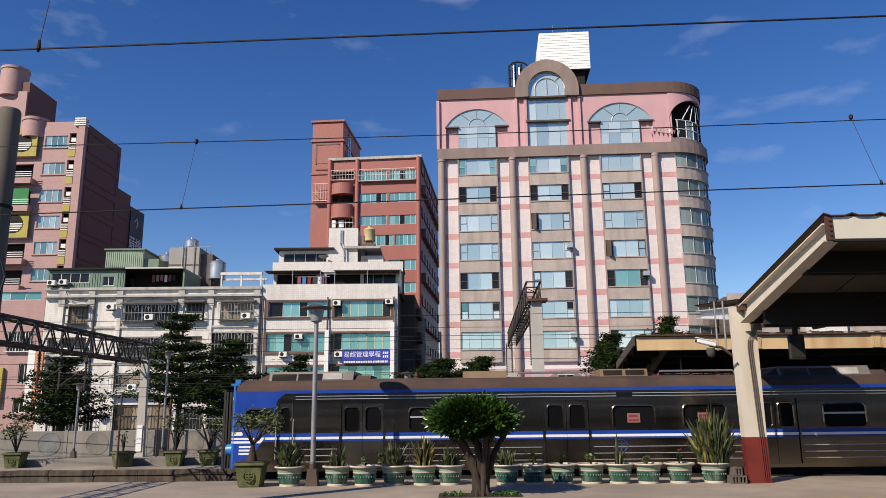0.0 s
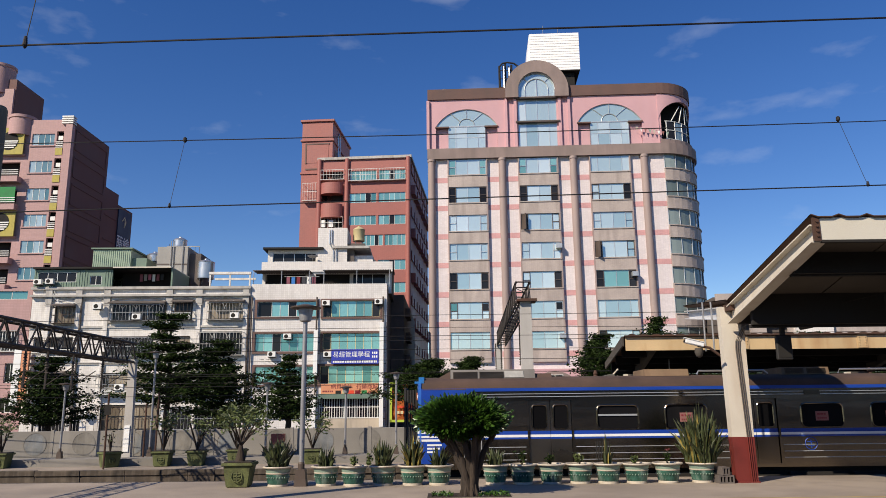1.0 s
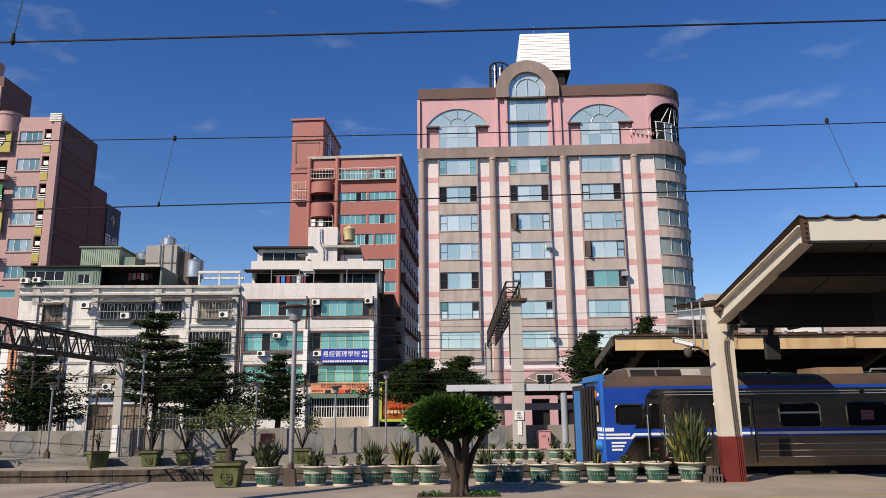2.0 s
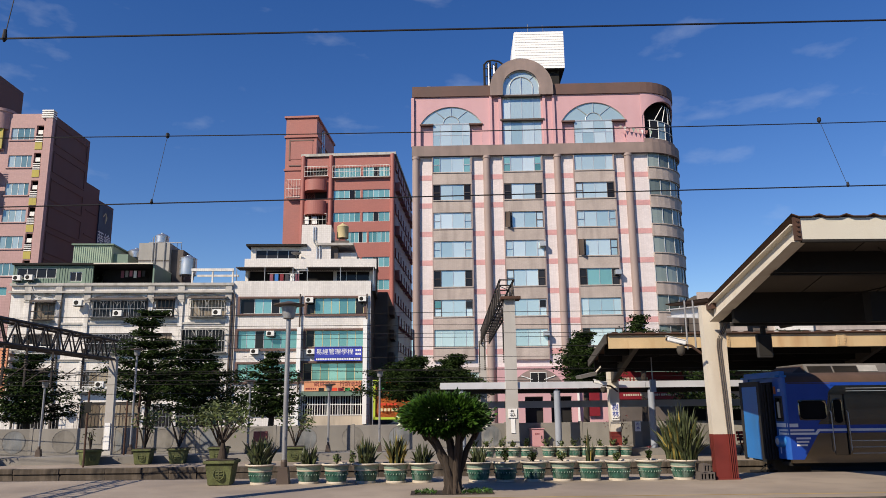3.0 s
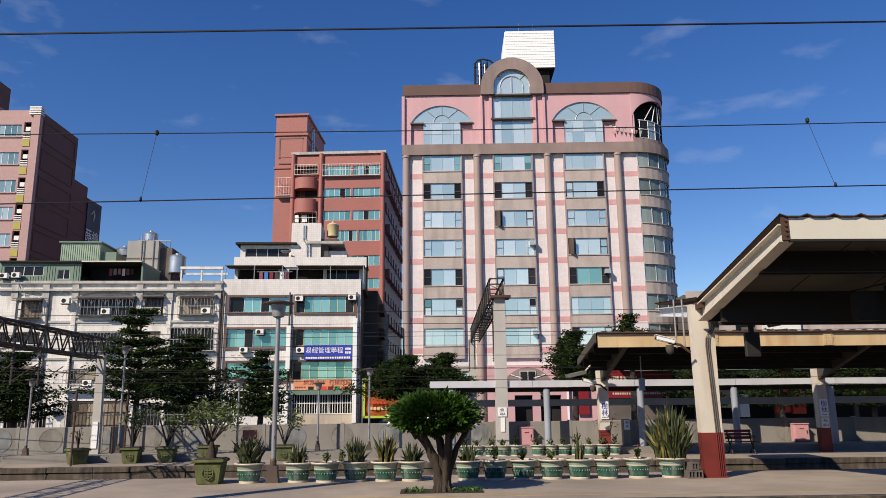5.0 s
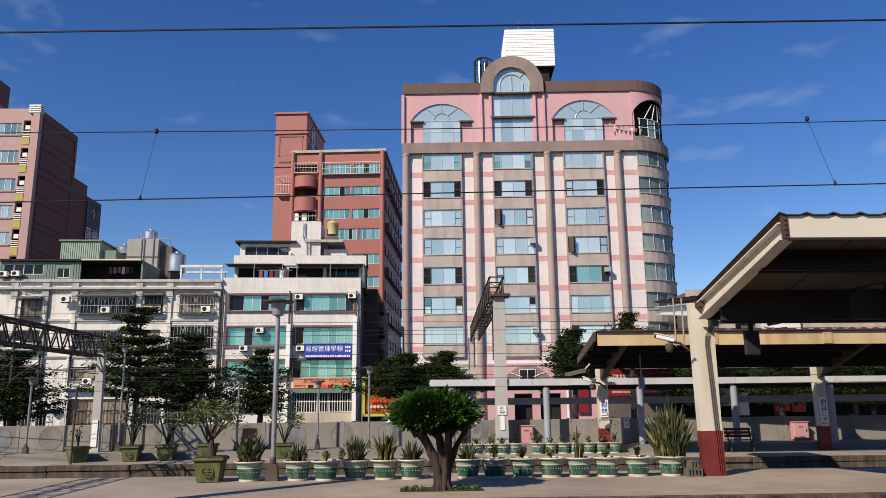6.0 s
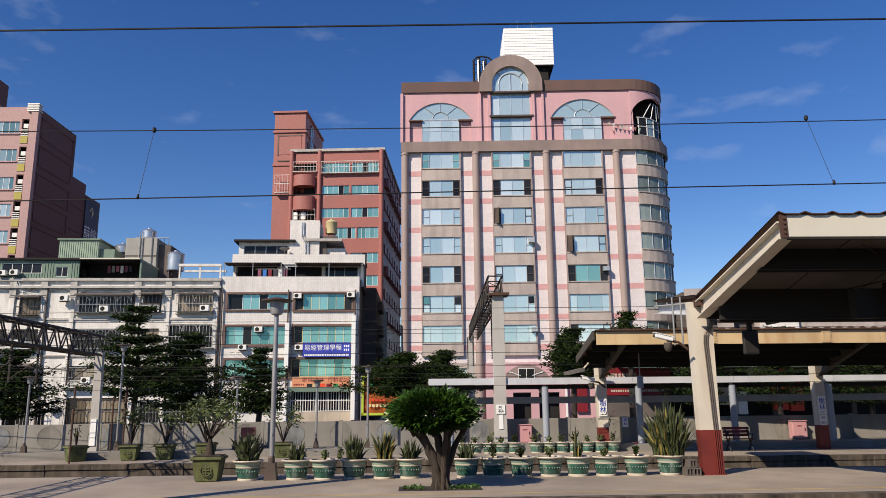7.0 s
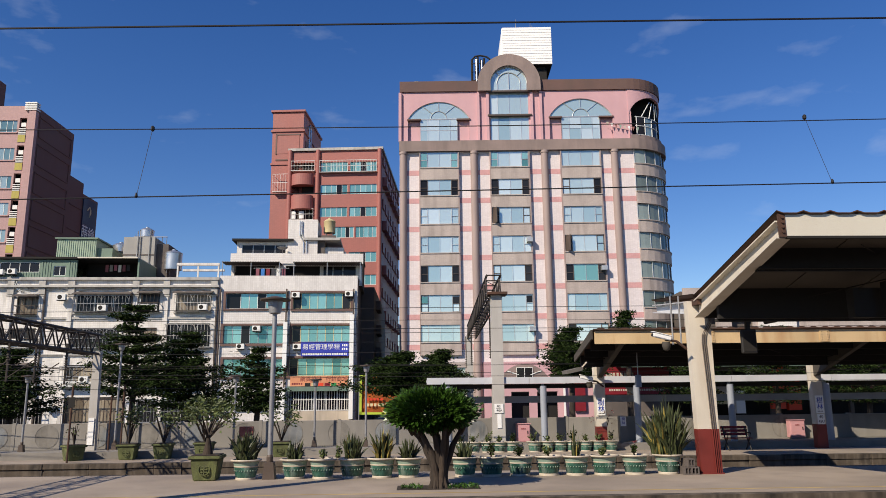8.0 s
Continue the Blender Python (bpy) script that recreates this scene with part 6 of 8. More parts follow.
    for k in range(20):
        a, b = 2 * math.pi * k / 20, 2 * math.pi * (k + 1) / 20
        tube(bm, (11.05 + 0.17 * math.cos(a), -0.01, 0.83 + 0.17 * math.sin(a)), (11.05 + 0.17 * math.cos(b), -0.01, 0.83 + 0.17 * math.sin(b)), 0.012, n=4)
    box(bm, 10.93, 11.17, -0.012, 0.0, 0.87, 0.89)
    box(bm, 10.96, 11.14, -0.012, 0.0, 0.76, 0.78)
    box(bm, 11.04, 11.06, -0.012, 0.0, 0.7, 0.95)
    part("emblem", bm, "train_blue", t)
    part("number_plate_blank", box(nb(), 10.98, 11.44, -0.018, 0.0, 2.19, 2.32), "steel_dull", t)
    bm = nb()
    for z in (2.2, 2.26, 2.32):
        lathe(bm, [(0.03, z), (0.07, z + 0.02), (0.03, z + 0.04)], 10, (7.45, -0.05))
    box(bm, 7.4, 7.5, -0.05, 0.0, 2.24, 2.3)
    part("side_lamp", bm, "rubber", t)
    bm = nb()
    for i in range(14):
        box(bm, 13.56 + 0.042 * i, 13.585 + 0.042 * i, -0.02, 0.0, 0.46, 0.96)
    part("vent_grille", bm, "roof_grey", t)
    # end: moulded blue cap, open gangway with rubber bellows, lamp, coupler
    shell = [(0.0, 0.0), (-0.03, 0.012), (-0.06, 0.04), (-0.09, 0.1), (-0.11, 0.2), (-0.12, 0.35), (-0.125, 0.56), (0.0, 0.56)]
    for flip in (False, True):
        pts = [(x, W - y if flip else y) for x, y in shell]
        part("end_cap", prism(nb(), pts[::-1] if flip else pts, "z", 0.3, 2.62), "train_end", t, smooth=True)
    bm = nb()
    box(bm, -0.2, 0.2, 0.06, W - 0.06, 2.5, 2.8)
    bmesh.ops.bevel(bm, geom=bm.edges[:], offset=0.12, segments=4, affect="EDGES")
    part("end_cap", bm, "train_sky", t, smooth=True)
    # end window with a cream post behind the glass, wrap-round stripes
    def on_shell(y0, y1, z0, z1, out, material, name):
        def x_at(y):
            for (xa, ya), (xb, yb) in zip(shell, shell[1:]):
                if ya <= y <= yb:
                    return xa + (xb - xa) * (y - ya) / (yb - ya)
        ys = [y0 + (y1 - y0) * i / 6 for i in range(7)]
        return part(name, prism(nb(), [(x_at(y) - out, y) for y in ys] + [(x_at(y) + 0.01, y) for y in reversed(ys)], "z", z0, z1), material, t)
    on_shell(0.1, 0.5, 1.36, 2.08, 0.012, "rubber", "end_window_seal")
    on_shell(0.14, 0.46, 1.42, 2.02, 0.016, "train_glass", "end_window")
    on_shell(0.22, 0.36, 1.46, 1.92, 0.019, "tanwall", "end_window_post")
    on_shell(0.02, 0.52, 1.2, 1.31, 0.006, "train_white", "white_wrap")
    on_shell(0.02, 0.42, 1.085, 1.14, 0.006, "train_white", "white_wrap")
    on_shell(0.02, 0.36, 0.985, 1.045, 0.006, "train_white", "white_wrap")
    on_shell(0.37, 0.42, 0.45, 1.14, 0.006, "train_white", "white_wrap")
    on_shell(0.16, 0.27, 2.2, 2.29, 0.012, "white", "end_number_blank")
    part("end_wall", box(nb(), -0.05, 0.0, 0.56, W - 0.56, 0.2, 2.6), "dirtyshade", t)
    bm = nb()
    for k in range(5):
        x = -0.06 - 0.085 * k
        box(bm, x - 0.055, x, 0.62 + 0.03 * (k % 2), 0.8, 0.25, 2.45)
        box(bm, x - 0.055, x, W - 0.8, W - 0.62, 0.25, 2.45)
        box(bm, x - 0.055, x, 0.8, W - 0.8, 2.3, 2.45)
    part("bellows", bm, "rubber", t)
    bm = nb()
    box(bm, -0.53, -0.47, 0.62, 0.78, 0.2, 2.52)
    box(bm, -0.53, -0.47, W - 0.98, W - 0.82, 0.2, 2.52)
    box(bm, -0.53, -0.47, 0.78, W - 0.98, 2.38, 2.52)
    part("gangway_frame", bm, "rubber", t)
    part("gangway_door", box(nb(), -0.52, -0.49, 0.785, W - 0.985, 0.25, 2.37), "train_sky", t)
    part("tail_lamp", tube(nb(), (-0.27, 0.27, 0.8), (-0.05, 0.27, 0.8), 0.15, 0.19, 18), "train_sky", t, smooth=True)
    part("tail_lamp_glass", tube(nb(), (-0.29, 0.27, 0.8), (-0.27, 0.27, 0.8), 0.08, 0.1, 14), "alu", t)
    part("marker_lamp", box(nb(), -0.15, -0.11, 0.4, 0.49, 2.15, 2.36), "banner", t)
    bm = nb()
    path_tube(bm, [(-0.25, 0.9, 0.1), (-0.5, 0.9, -0.3), (-0.35, 1.1, -0.45)], 0.04)
    path_tube(bm, [(-0.25, 1.2, 0.1), (-0.55, 1.2, -0.2), (-0.4, 1.4, -0.5)], 0.03)
    box(bm, -0.6, 0.1, 1.25, 1.6, -0.35, -0.1)
    part("coupler", bm, "dirtyshade", t)
    # underframe and wheels
    bm = nb()
    box(bm, 0.6, LEN, 0.2, W - 0.2, -0.5, 0.12)
    for u in (4.6, 6.4, 8.3, 10.4, 12.2):
        box(bm, u, u + 1.2, 0.05, 0.6, -0.55, 0.05)
    part("underframe", bm, "dirtyshade", t)
    for u in (2.0, 4.1, 15.4, 17.5):
        for y in (W / 2 - 0.56, W / 2 + 0.5):
            part("wheel", tube(nb(), (u, y, RAIL + 0.43), (u, y + 0.13, RAIL + 0.43), 0.43, n=24), "lattice", t)
    # roof equipment
    def ac_long(u0, u1):
        bm = nb()
        prism(bm, [(0.35, 2.68), (0.55, 3.02), (W - 0.55, 3.02), (W - 0.35, 2.68)], "x", u0, u1)
        a = part("air_conditioner", bm, "roof_grey", t)
        n = 2
        span = (u1 - u0) * 0.62
        slope = math.degrees(math.atan2(0.34, 0.2))
        for i in range(n):
            p0, p1 = u0 + 0.08 + span * i / n, u0 + 0.02 + span * (i + 1) / n
            g = nb()
            for k in range(9):
                f0 = 0.12 + 0.08 * k
                y, z = 0.35 + 0.2 * f0, 2.68 + 0.34 * f0
                box(g, p0, p1, y - 0.022, y + 0.01, z, z + 0.014)
            part("louvre", g, "lattice", a)
        g = nb()
        prism(g, [(0.35 + 0.2 * 0.3 - 0.02, 2.68 + 0.34 * 0.3), (0.35 + 0.2 * 0.85 - 0.02, 2.68 + 0.34 * 0.85), (0.35 + 0.2 * 0.85 + 0.01, 2.68 + 0.34 * 0.85), (0.35 + 0.2 * 0.3 + 0.01, 2.68 + 0.34 * 0.3)], "x", u1 - 0.9, u1 - 0.34)
        part("hatch", g, "hatchpale", a)
        g = nb()
        lo = [g.verts.new((u0 - 0.5, 0.42, 2.7)), g.verts.new((u0 - 0.5, W - 0.42, 2.7))]
        hi = [g.verts.new((u0 - 0.01, 0.6, 2.98)), g.verts.new((u0 - 0.01, W - 0.6, 2.98))]
        ft = [g.verts.new((u0 - 0.01, 0.4, 2.7)), g.verts.new((u0 - 0.01, W - 0.4, 2.7))]
        for f in ((lo[0], hi[0], hi[1], lo[1]), (lo[0], ft[0], hi[0]), (lo[1], hi[1], ft[1]), (ft[0], ft[1], hi[1], hi[0]), (lo[0], lo[1], ft[1], ft[0])):
            g.faces.new(f)
        part("shroud", g, "roof_brown", a)
        g = nb()
        prism(g, [(0.4, 2.7), (0.65, 2.9), (W - 0.65, 2.9), (W - 0.4, 2.7)], "x", u1 + 0.003, u1 + 0.5)
        part("shroud", g, "roof_brown", a)
        g = nb()
        box(g, u0 - 0.02, u1 + 0.02, 0.3, 0.36, 2.66, 2.72)
        part("base_rail", g, "galv", a)
    ac_long(0.85, 3.35)
    ac_long(15.85, 18.5)
    bm = nb()
    prism(bm, [(0.5, 2.78), (0.56, 3.0), (1.9, 3.0), (1.96, 2.78)], "x", 10.65, 12.05)
    a = part("roof_fan_box", bm, "ac_tan", t)
    for p0, p1 in ((10.75, 11.3), (11.4, 11.95)):
        g = nb()
        for k in range(7):
            box(g, p0, p1, 0.495 + 0.006 * k, 0.52 + 0.006 * k, 2.82 + 0.022 * k, 2.83 + 0.022 * k)
        part("louvre", g, "lattice", a)
    bm = nb()
    prism(bm, [(0.5, 2.78), (0.56, 2.98), (1.9, 2.98), (1.96, 2.78)], "x", 6.6, 7.9)
    part("roof_fan_box", bm, "ac_tan", t)
    bm = nb()
    path_tube(bm, [(8.2, 0.7, 2.82), (8.25, 0.7, 2.92), (10.2, 0.7, 2.92), (10.3, 0.7, 2.82)], 0.03)
    path_tube(bm, [(12.4, 0.7, 2.82), (12.45, 0.7, 2.93), (14.6, 0.7, 2.93), (14.7, 0.7, 2.82)], 0.03)
    part("roof_pipe", bm, "tank", t)
    bm = nb()
    for u in (5.2, 13.4, 14.2):
        lathe(bm, [(0.07, 2.8), (0.05, 2.84), (0.07, 2.88), (0.05, 2.92), (0.03, 2.98)], 10, (u, 0.8))
    part("insulator", bm, "rust", t)
    return t


# ---- canopies ----
def canopy_near():
    c = thing("platform_canopy", "cream steel butterfly platform canopy with a rusty roof edge", "canopy")
    X, X1 = 7.35, 30.0
    eave, valley, back = (14.5, 5.6), (19.35, 4.5), (23.6, 4.85)
    # corrugated roof sheets
    def sheet(p, q, name, x_end):
        bm = nb()
        n = int((x_end - X + 0.1) / 0.14)
        rows = []
        for i in range(n + 1):
            x, dz = X - 0.06 + 0.14 * i, 0.05 * (i % 4 == 0)
            rows.append([bm.verts.new((x, p[0], p[1] + dz)), bm.verts.new((x, q[0], q[1] + dz)), bm.verts.new((x, p[0], p[1] + dz - 0.02)), bm.verts.new((x, q[0], q[1] + dz - 0.02))])
        for a, b in zip(rows, rows[1:]):
            bm.faces.new((a[0], b[0], b[1], a[1]))
            bm.faces.new((a[2], a[3], b[3], b[2]))
            bm.faces.new((a[0], a[2], b[2], b[0]))
            bm.faces.new((a[1], b[1], b[3], a[3]))
        part(name, bm, "rust", c)
    sheet((14.4, 5.6), (19.35, 4.53), "roof_sheet", X1)
    sheet((19.35, 4.58), (22.9, 4.9), "roof_sheet", 9.4)
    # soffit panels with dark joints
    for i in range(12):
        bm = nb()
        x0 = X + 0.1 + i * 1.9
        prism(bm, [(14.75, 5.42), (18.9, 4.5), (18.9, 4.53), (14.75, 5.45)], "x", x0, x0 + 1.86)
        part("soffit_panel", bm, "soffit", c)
    part("fascia", box(nb(), X + 0.12, X1, 14.46, 14.5, 5.12, 5.58), "fascia", c)
    part("fascia_lip", box(nb(), X + 0.12, X1, 14.44, 14.56, 5.07, 5.12), "dirtyshade", c)
    bm = nb()
    box(bm, X - 0.02, X + 0.12, 14.44, 14.5, 5.1, 5.6)
    for k in range(4):
        tube(bm, (X + 0.05, 14.41, 5.2 + 0.1 * k), (X + 0.05, 14.45, 5.2 + 0.1 * k), 0.025, n=6)
    part("fascia_end", bm, "rust", c)
    # end rafter as an I beam
    def rafter(x):
        bm = nb()
        w = 0.15
        prism(bm, [(14.5, 5.1), (14.5, 5.42), (19.3, 4.42), (19.3, 4.0)], "x", x - 0.012, x + 0.012)
        prism(bm, [(14.5, 5.42), (14.5, 5.45), (19.3, 4.45), (19.3, 4.42)], "x", x - w, x + w)
        prism(bm, [(14.5, 5.08), (14.5, 5.11), (19.3, 4.02), (19.3, 3.99)], "x", x - w, x + w)
        part("rafter", bm, "creampaint", c)
        bm = nb()
        prism(bm, [(19.7, 4.15), (19.7, 4.45), (22.8, 4.74), (22.8, 4.54)], "x", x - 0.012, x + 0.012)
        prism(bm, [(19.7, 4.45), (19.7, 4.475), (22.8, 4.765), (22.8, 4.74)], "x", x - w, x + w)
        prism(bm, [(19.7, 4.125), (19.7, 4.15), (22.8, 4.54), (22.8, 4.515)], "x", x - w, x + w)
        part("rafter", bm, "silver", c)
    for x in (X + 0.08, X + 8.5, X + 17):
        rafter(x)
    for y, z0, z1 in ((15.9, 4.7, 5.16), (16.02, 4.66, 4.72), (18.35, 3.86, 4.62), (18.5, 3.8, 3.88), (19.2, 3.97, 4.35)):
        part("girder", box(nb(), X + 0.2, X1, y, y + 0.14, z0, z1), "dirtyshade", c)
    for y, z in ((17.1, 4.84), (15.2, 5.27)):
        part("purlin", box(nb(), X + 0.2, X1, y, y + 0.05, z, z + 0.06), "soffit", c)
    part("gutter", box(nb(), X - 0.05, X1, 19.1, 19.6, 4.32, 4.5), "rust", c)
    # tapered columns, red below and cream above, with three conduits
    for x in (X + 0.1, X + 8.6, X + 17.1):
        x += 0.04
        bm = nb()
        prism(bm, [(x - 0.28, 1.12), (x + 0.27, 1.12), (x + 0.275, 3.3), (x + 0.28, 3.85), (x + 0.1, 4.2), (x + 0.1, 4.45), (x - 0.32, 4.45), (x - 0.31, 3.8)], "y", 19.5, 19.78)
        col = part("column", bm, "creampaint", c)
        bm = nb()
        prism(bm, [(x - 0.265, 0.0), (x + 0.285, 0.0), (x + 0.275, 1.12), (x - 0.285, 1.12)], "y", 19.495, 19.785)
        part("column_foot", bm, "redpaint", col, "dark red painted foot")
        for k in range(3):
            d = 0.048 * k
            for name, pts, m_name in (("conduit", [(x + 0.085 + d, 19.47, 1.12), (x + 0.04 + d, 19.47, 2.4), (x + 0.0 + d, 19.47, 3.35), (x + 0.02 + d, 19.47, 3.55), (x + 0.1 + d, 19.47, 3.7), (x + 0.2 + d, 19.47, 3.86), (x + 0.23 + d, 19.47, 4.1)], "conduitgrey"),
                                      ("conduit", [(x + 0.115 + d, 19.47, 0.0), (x + 0.085 + d, 19.47, 1.12)], "redpaint")):
                part(name, path_tube(nb(), pts, 0.013, 6), m_name, col)
        part("base_plate", box(nb(), x - 0.3, x + 0.32, 19.46, 19.82, 0.0, 0.03), "redpaint", col)
        bm = nb()
        for dx in (-0.19, 0.19):
            for k in range(12):
                tube(bm, (x + dx * 1.25, 19.492, 1.3 + 0.2 * k), (x + dx * 1.25, 19.5, 1.3 + 0.2 * k), 0.007, n=5)
        part("rivets", bm, "creampaint", col)
    bm = nb()
    for x in (X + 0.1 + 4.2, X + 12.6):
        tube(bm, (x - 2, 15.5, 5.15), (x + 2, 18.5, 4.35), 0.015, n=5)
        tube(bm, (x + 2, 15.5, 5.15), (x - 2, 18.5, 4.35), 0.015, n=5)
    part("brace_rod", bm, "dirtyshade", c)
    for x in (6.76, 6.98):
        part("conduit_pipe", tube(nb(), (x, 19.6, 3.3), (x, 19.6, 4.6), 0.025, n=8), "galv", c)
    # dark cabin-like signs hung under the roof
    for x, y, z0, z1, w in ((X + 3.0, 17.2, 3.75, 4.45, 0.5), (X + 3.75, 17.0, 3.8, 4.6, 0.4)):
        part("hung_sign_box", box(nb(), x, x + w, y, y + 0.3, z0, z1), "dirtyshade", c)
    return c


def canopy_far():
    c = thing("platform_canopy", "dark steel canopy with a yellowed rusty fascia on the far platform", "canopy")
    X, X1 = 5.85, 40.0
    for i in range(9):
        x0 = X + i * 3.9
        part("fascia", box(nb(), x0, x0 + 3.88, 24.6, 24.65, 3.7, 4.17), "fascia_y", c)
        bm = nb()
        box(bm, x0 + 3.72, x0 + 4.04, 24.57, 24.6, 3.72, 4.15)
        for dx in (3.78, 3.98):
            for k in range(4):
                tube(bm, (x0 + dx, 24.55, 3.8 + 0.09 * k), (x0 + dx, 24.575, 3.8 + 0.09 * k), 0.02, n=5)
        part("splice_plate", bm, "fascia_y", c)
    def wing(y0, z0, y1, z1):
        """Corrugated roof sheet between two lines along x."""
        bm, rows = nb(), []
        for i in range(int((X1 - X) / 0.1) + 1):
            x, dz = X - 0.05 + 0.1 * i, 0.035 * (i // 2 % 2)
            rows.append([bm.verts.new(v) for v in ((x, y0, z0 + dz), (x, y1, z1 + dz), (x, y1, z1 - 0.04), (x, y0, z0 - 0.04))])
        for p, q in zip(rows, rows[1:]):
            for k in range(4):
                bm.faces.new((p[k], q[k], q[(k + 1) % 4], p[(k + 1) % 4]))
        part("roof_sheet", bm, "rust", c)
    wing(24.5, 4.2, 27.5, 3.5)
    for y, z0, z1 in ((25.6, 3.55, 3.9), (26.6, 3.38, 3.66), (27.36, 3.06, 3.48)):
        part("girder", box(nb(), X + 0.1, X1, y, y + 0.12, z0, z1), "dirtyshade", c)
    for i in range(9):
        x0 = X + 0.6 + i * 4.1
        part("brace_rod", path_tube(nb(), [(x0, 25.0, 3.9), (x0 + 3.6, 27.3, 3.3)], 0.02, 5), "dirtyshade", c)
        part("brace_rod", path_tube(nb(), [(x0 + 3.6, 25.0, 3.9), (x0, 27.3, 3.3)], 0.02, 5), "dirtyshade", c)
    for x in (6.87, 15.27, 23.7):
        # rafters wear the dark soffit colour, which includes their shade
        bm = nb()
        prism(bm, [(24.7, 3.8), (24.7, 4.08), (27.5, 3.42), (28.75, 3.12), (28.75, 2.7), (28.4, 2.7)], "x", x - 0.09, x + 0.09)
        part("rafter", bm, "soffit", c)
        bm = nb()
        prism(bm, [(x - 0.19, 0.89), (x + 0.19, 0.89), (x + 0.195, 3.1), (x - 0.2, 3.1)], "y", 28.45, 28.75)
        col = part("column", bm, "creampaint", c)
        part("column_foot", prism(nb(), [(x - 0.195, 0.0), (x + 0.195, 0.0), (x + 0.193, 0.89), (x - 0.193, 0.89)], "y", 28.44, 28.76), "redpaint", col, "dark red painted foot")
        s = part("name_board", box(nb(), x - 0.15, x + 0.15, 28.4, 28.43, 1.3, 1.95), "white", col)
        up = Euler((radians(90), 0, 0)).to_matrix().to_4x4()
        text_mesh("樹", 0.25, "inkblue", s, Matrix.Translation((x, 28.395, 1.76)) @ up)
        text_mesh("林", 0.25, "inkblue", s, Matrix.Translation((x, 28.395, 1.52)) @ up)
        bars(s, x - 0.11, x + 0.11, 1.35, 1.38, 4, 28.4, "ink", seed=3)
        if x > 10:
            n2 = part("position_plate", box(nb(), x - 0.13, x + 0.13, 28.4, 28.43, 0.88, 1.25), "white", col)
            text_mesh("40", 0.16, "ink", n2, Matrix.Translation((x, 28.395, 1.15)) @ up)
            text_mesh("45U", 0.14, "ink", n2, Matrix.Translation((x, 28.395, 0.98)) @ up)
    # end of the roof, its shadow painted in with the dark soffit colour
    bm = nb()
    prism(bm, [(24.6, 3.86), (24.6, 4.17), (27.5, 3.48), (27.5, 3.25)], "x", X - 0.12, X - 0.06)
    part("end_fascia", bm, "soffit", c)
    return c


def canopy_silver():
    c = thing("walkway_canopy", "low silver edged walkway canopy on blue grey round posts", "canopy")
    for i in range(6):
        part("edge_panel", box(nb(), 0.3 + 4.0 * i, 4.285 + 4.0 * i, 29.2, 29.26, 2.52, 2.77), "silver", c)
    part("roof", box(nb(), 0.3, 24.3, 29.26, 31.4, 2.62, 2.7), "silver", c)
    for y, z0, z1 in ((29.5, 2.34, 2.5), (30.6, 1.78, 2.05)):
        part("beam", box(nb(), 0.5, 24.2, y, y + 0.15, z0, z1), "dirtyshade" if z0 > 2 else "bluegrey", c)
    for x in (1.15, 4.85, 8.53, 12.25, 16.1, 20.0):
        part("post", tube(nb(), (x, 29.35, 0.25), (x, 29.35, 2.43), 0.13, n=16), "bluegrey", c, smooth=True)
        part("bracket", prism(nb(), [(29.4, 2.0), (30.8, 2.35), (30.8, 2.5), (29.4, 2.5)], "x", x - 0.05, x + 0.05), "bluegrey", c)
    return c


# ---- masts, gantries, wires ----
def lattice_beam(parent, p0, p1, w, hgt, cells, name="beam"):
    """Box lattice girder between two points on its bottom centre line, along y."""
    x, z = p0[0], p0[2]
    bm = nb()
    y0, y1 = p0[1], p1[1]
    def P(s, side, top):
        return (p0[0] + (p1[0] - p0[0]) * s + side * w / 2, y0 + (y1 - y0) * s, z + (p1[2] - z) * s + (hgt if top else 0))
    for side in (-1, 1):
        for top in (0, 1):
            tube(bm, P(0, side, top), P(1, side, top), 0.05, n=4)
    for i in range(cells):
        a, b = i / cells, (i + 1) / cells
        for side in (-1, 1):
            tube(bm, P(a, side, 0), P((a + b) / 2, side, 1), 0.03, n=4)
            tube(bm, P((a + b) / 2, side, 1), P(b, side, 0), 0.03, n=4)
        for top in (0, 1):
            tube(bm, P(a, -1, top), P(a, 1, top), 0.028, n=4)
        if i % 2:
            tube(bm, P(a, -1, 1), P(b, 1, 1), 0.018, n=4)
    return part(name, bm, "lattice", parent)


def insulator(bm, x, y, z0, z1):
    n = 5
    for i in range(n):
        z = z0 + (z1 - z0) * (i + 0.5) / n
        tube(bm, (x, y, z - 0.02), (x, y, z + 0.02), 0.07, 0.04, 8)
    tube(bm, (x, y, z0), (x, y, z1), 0.02, n=5)


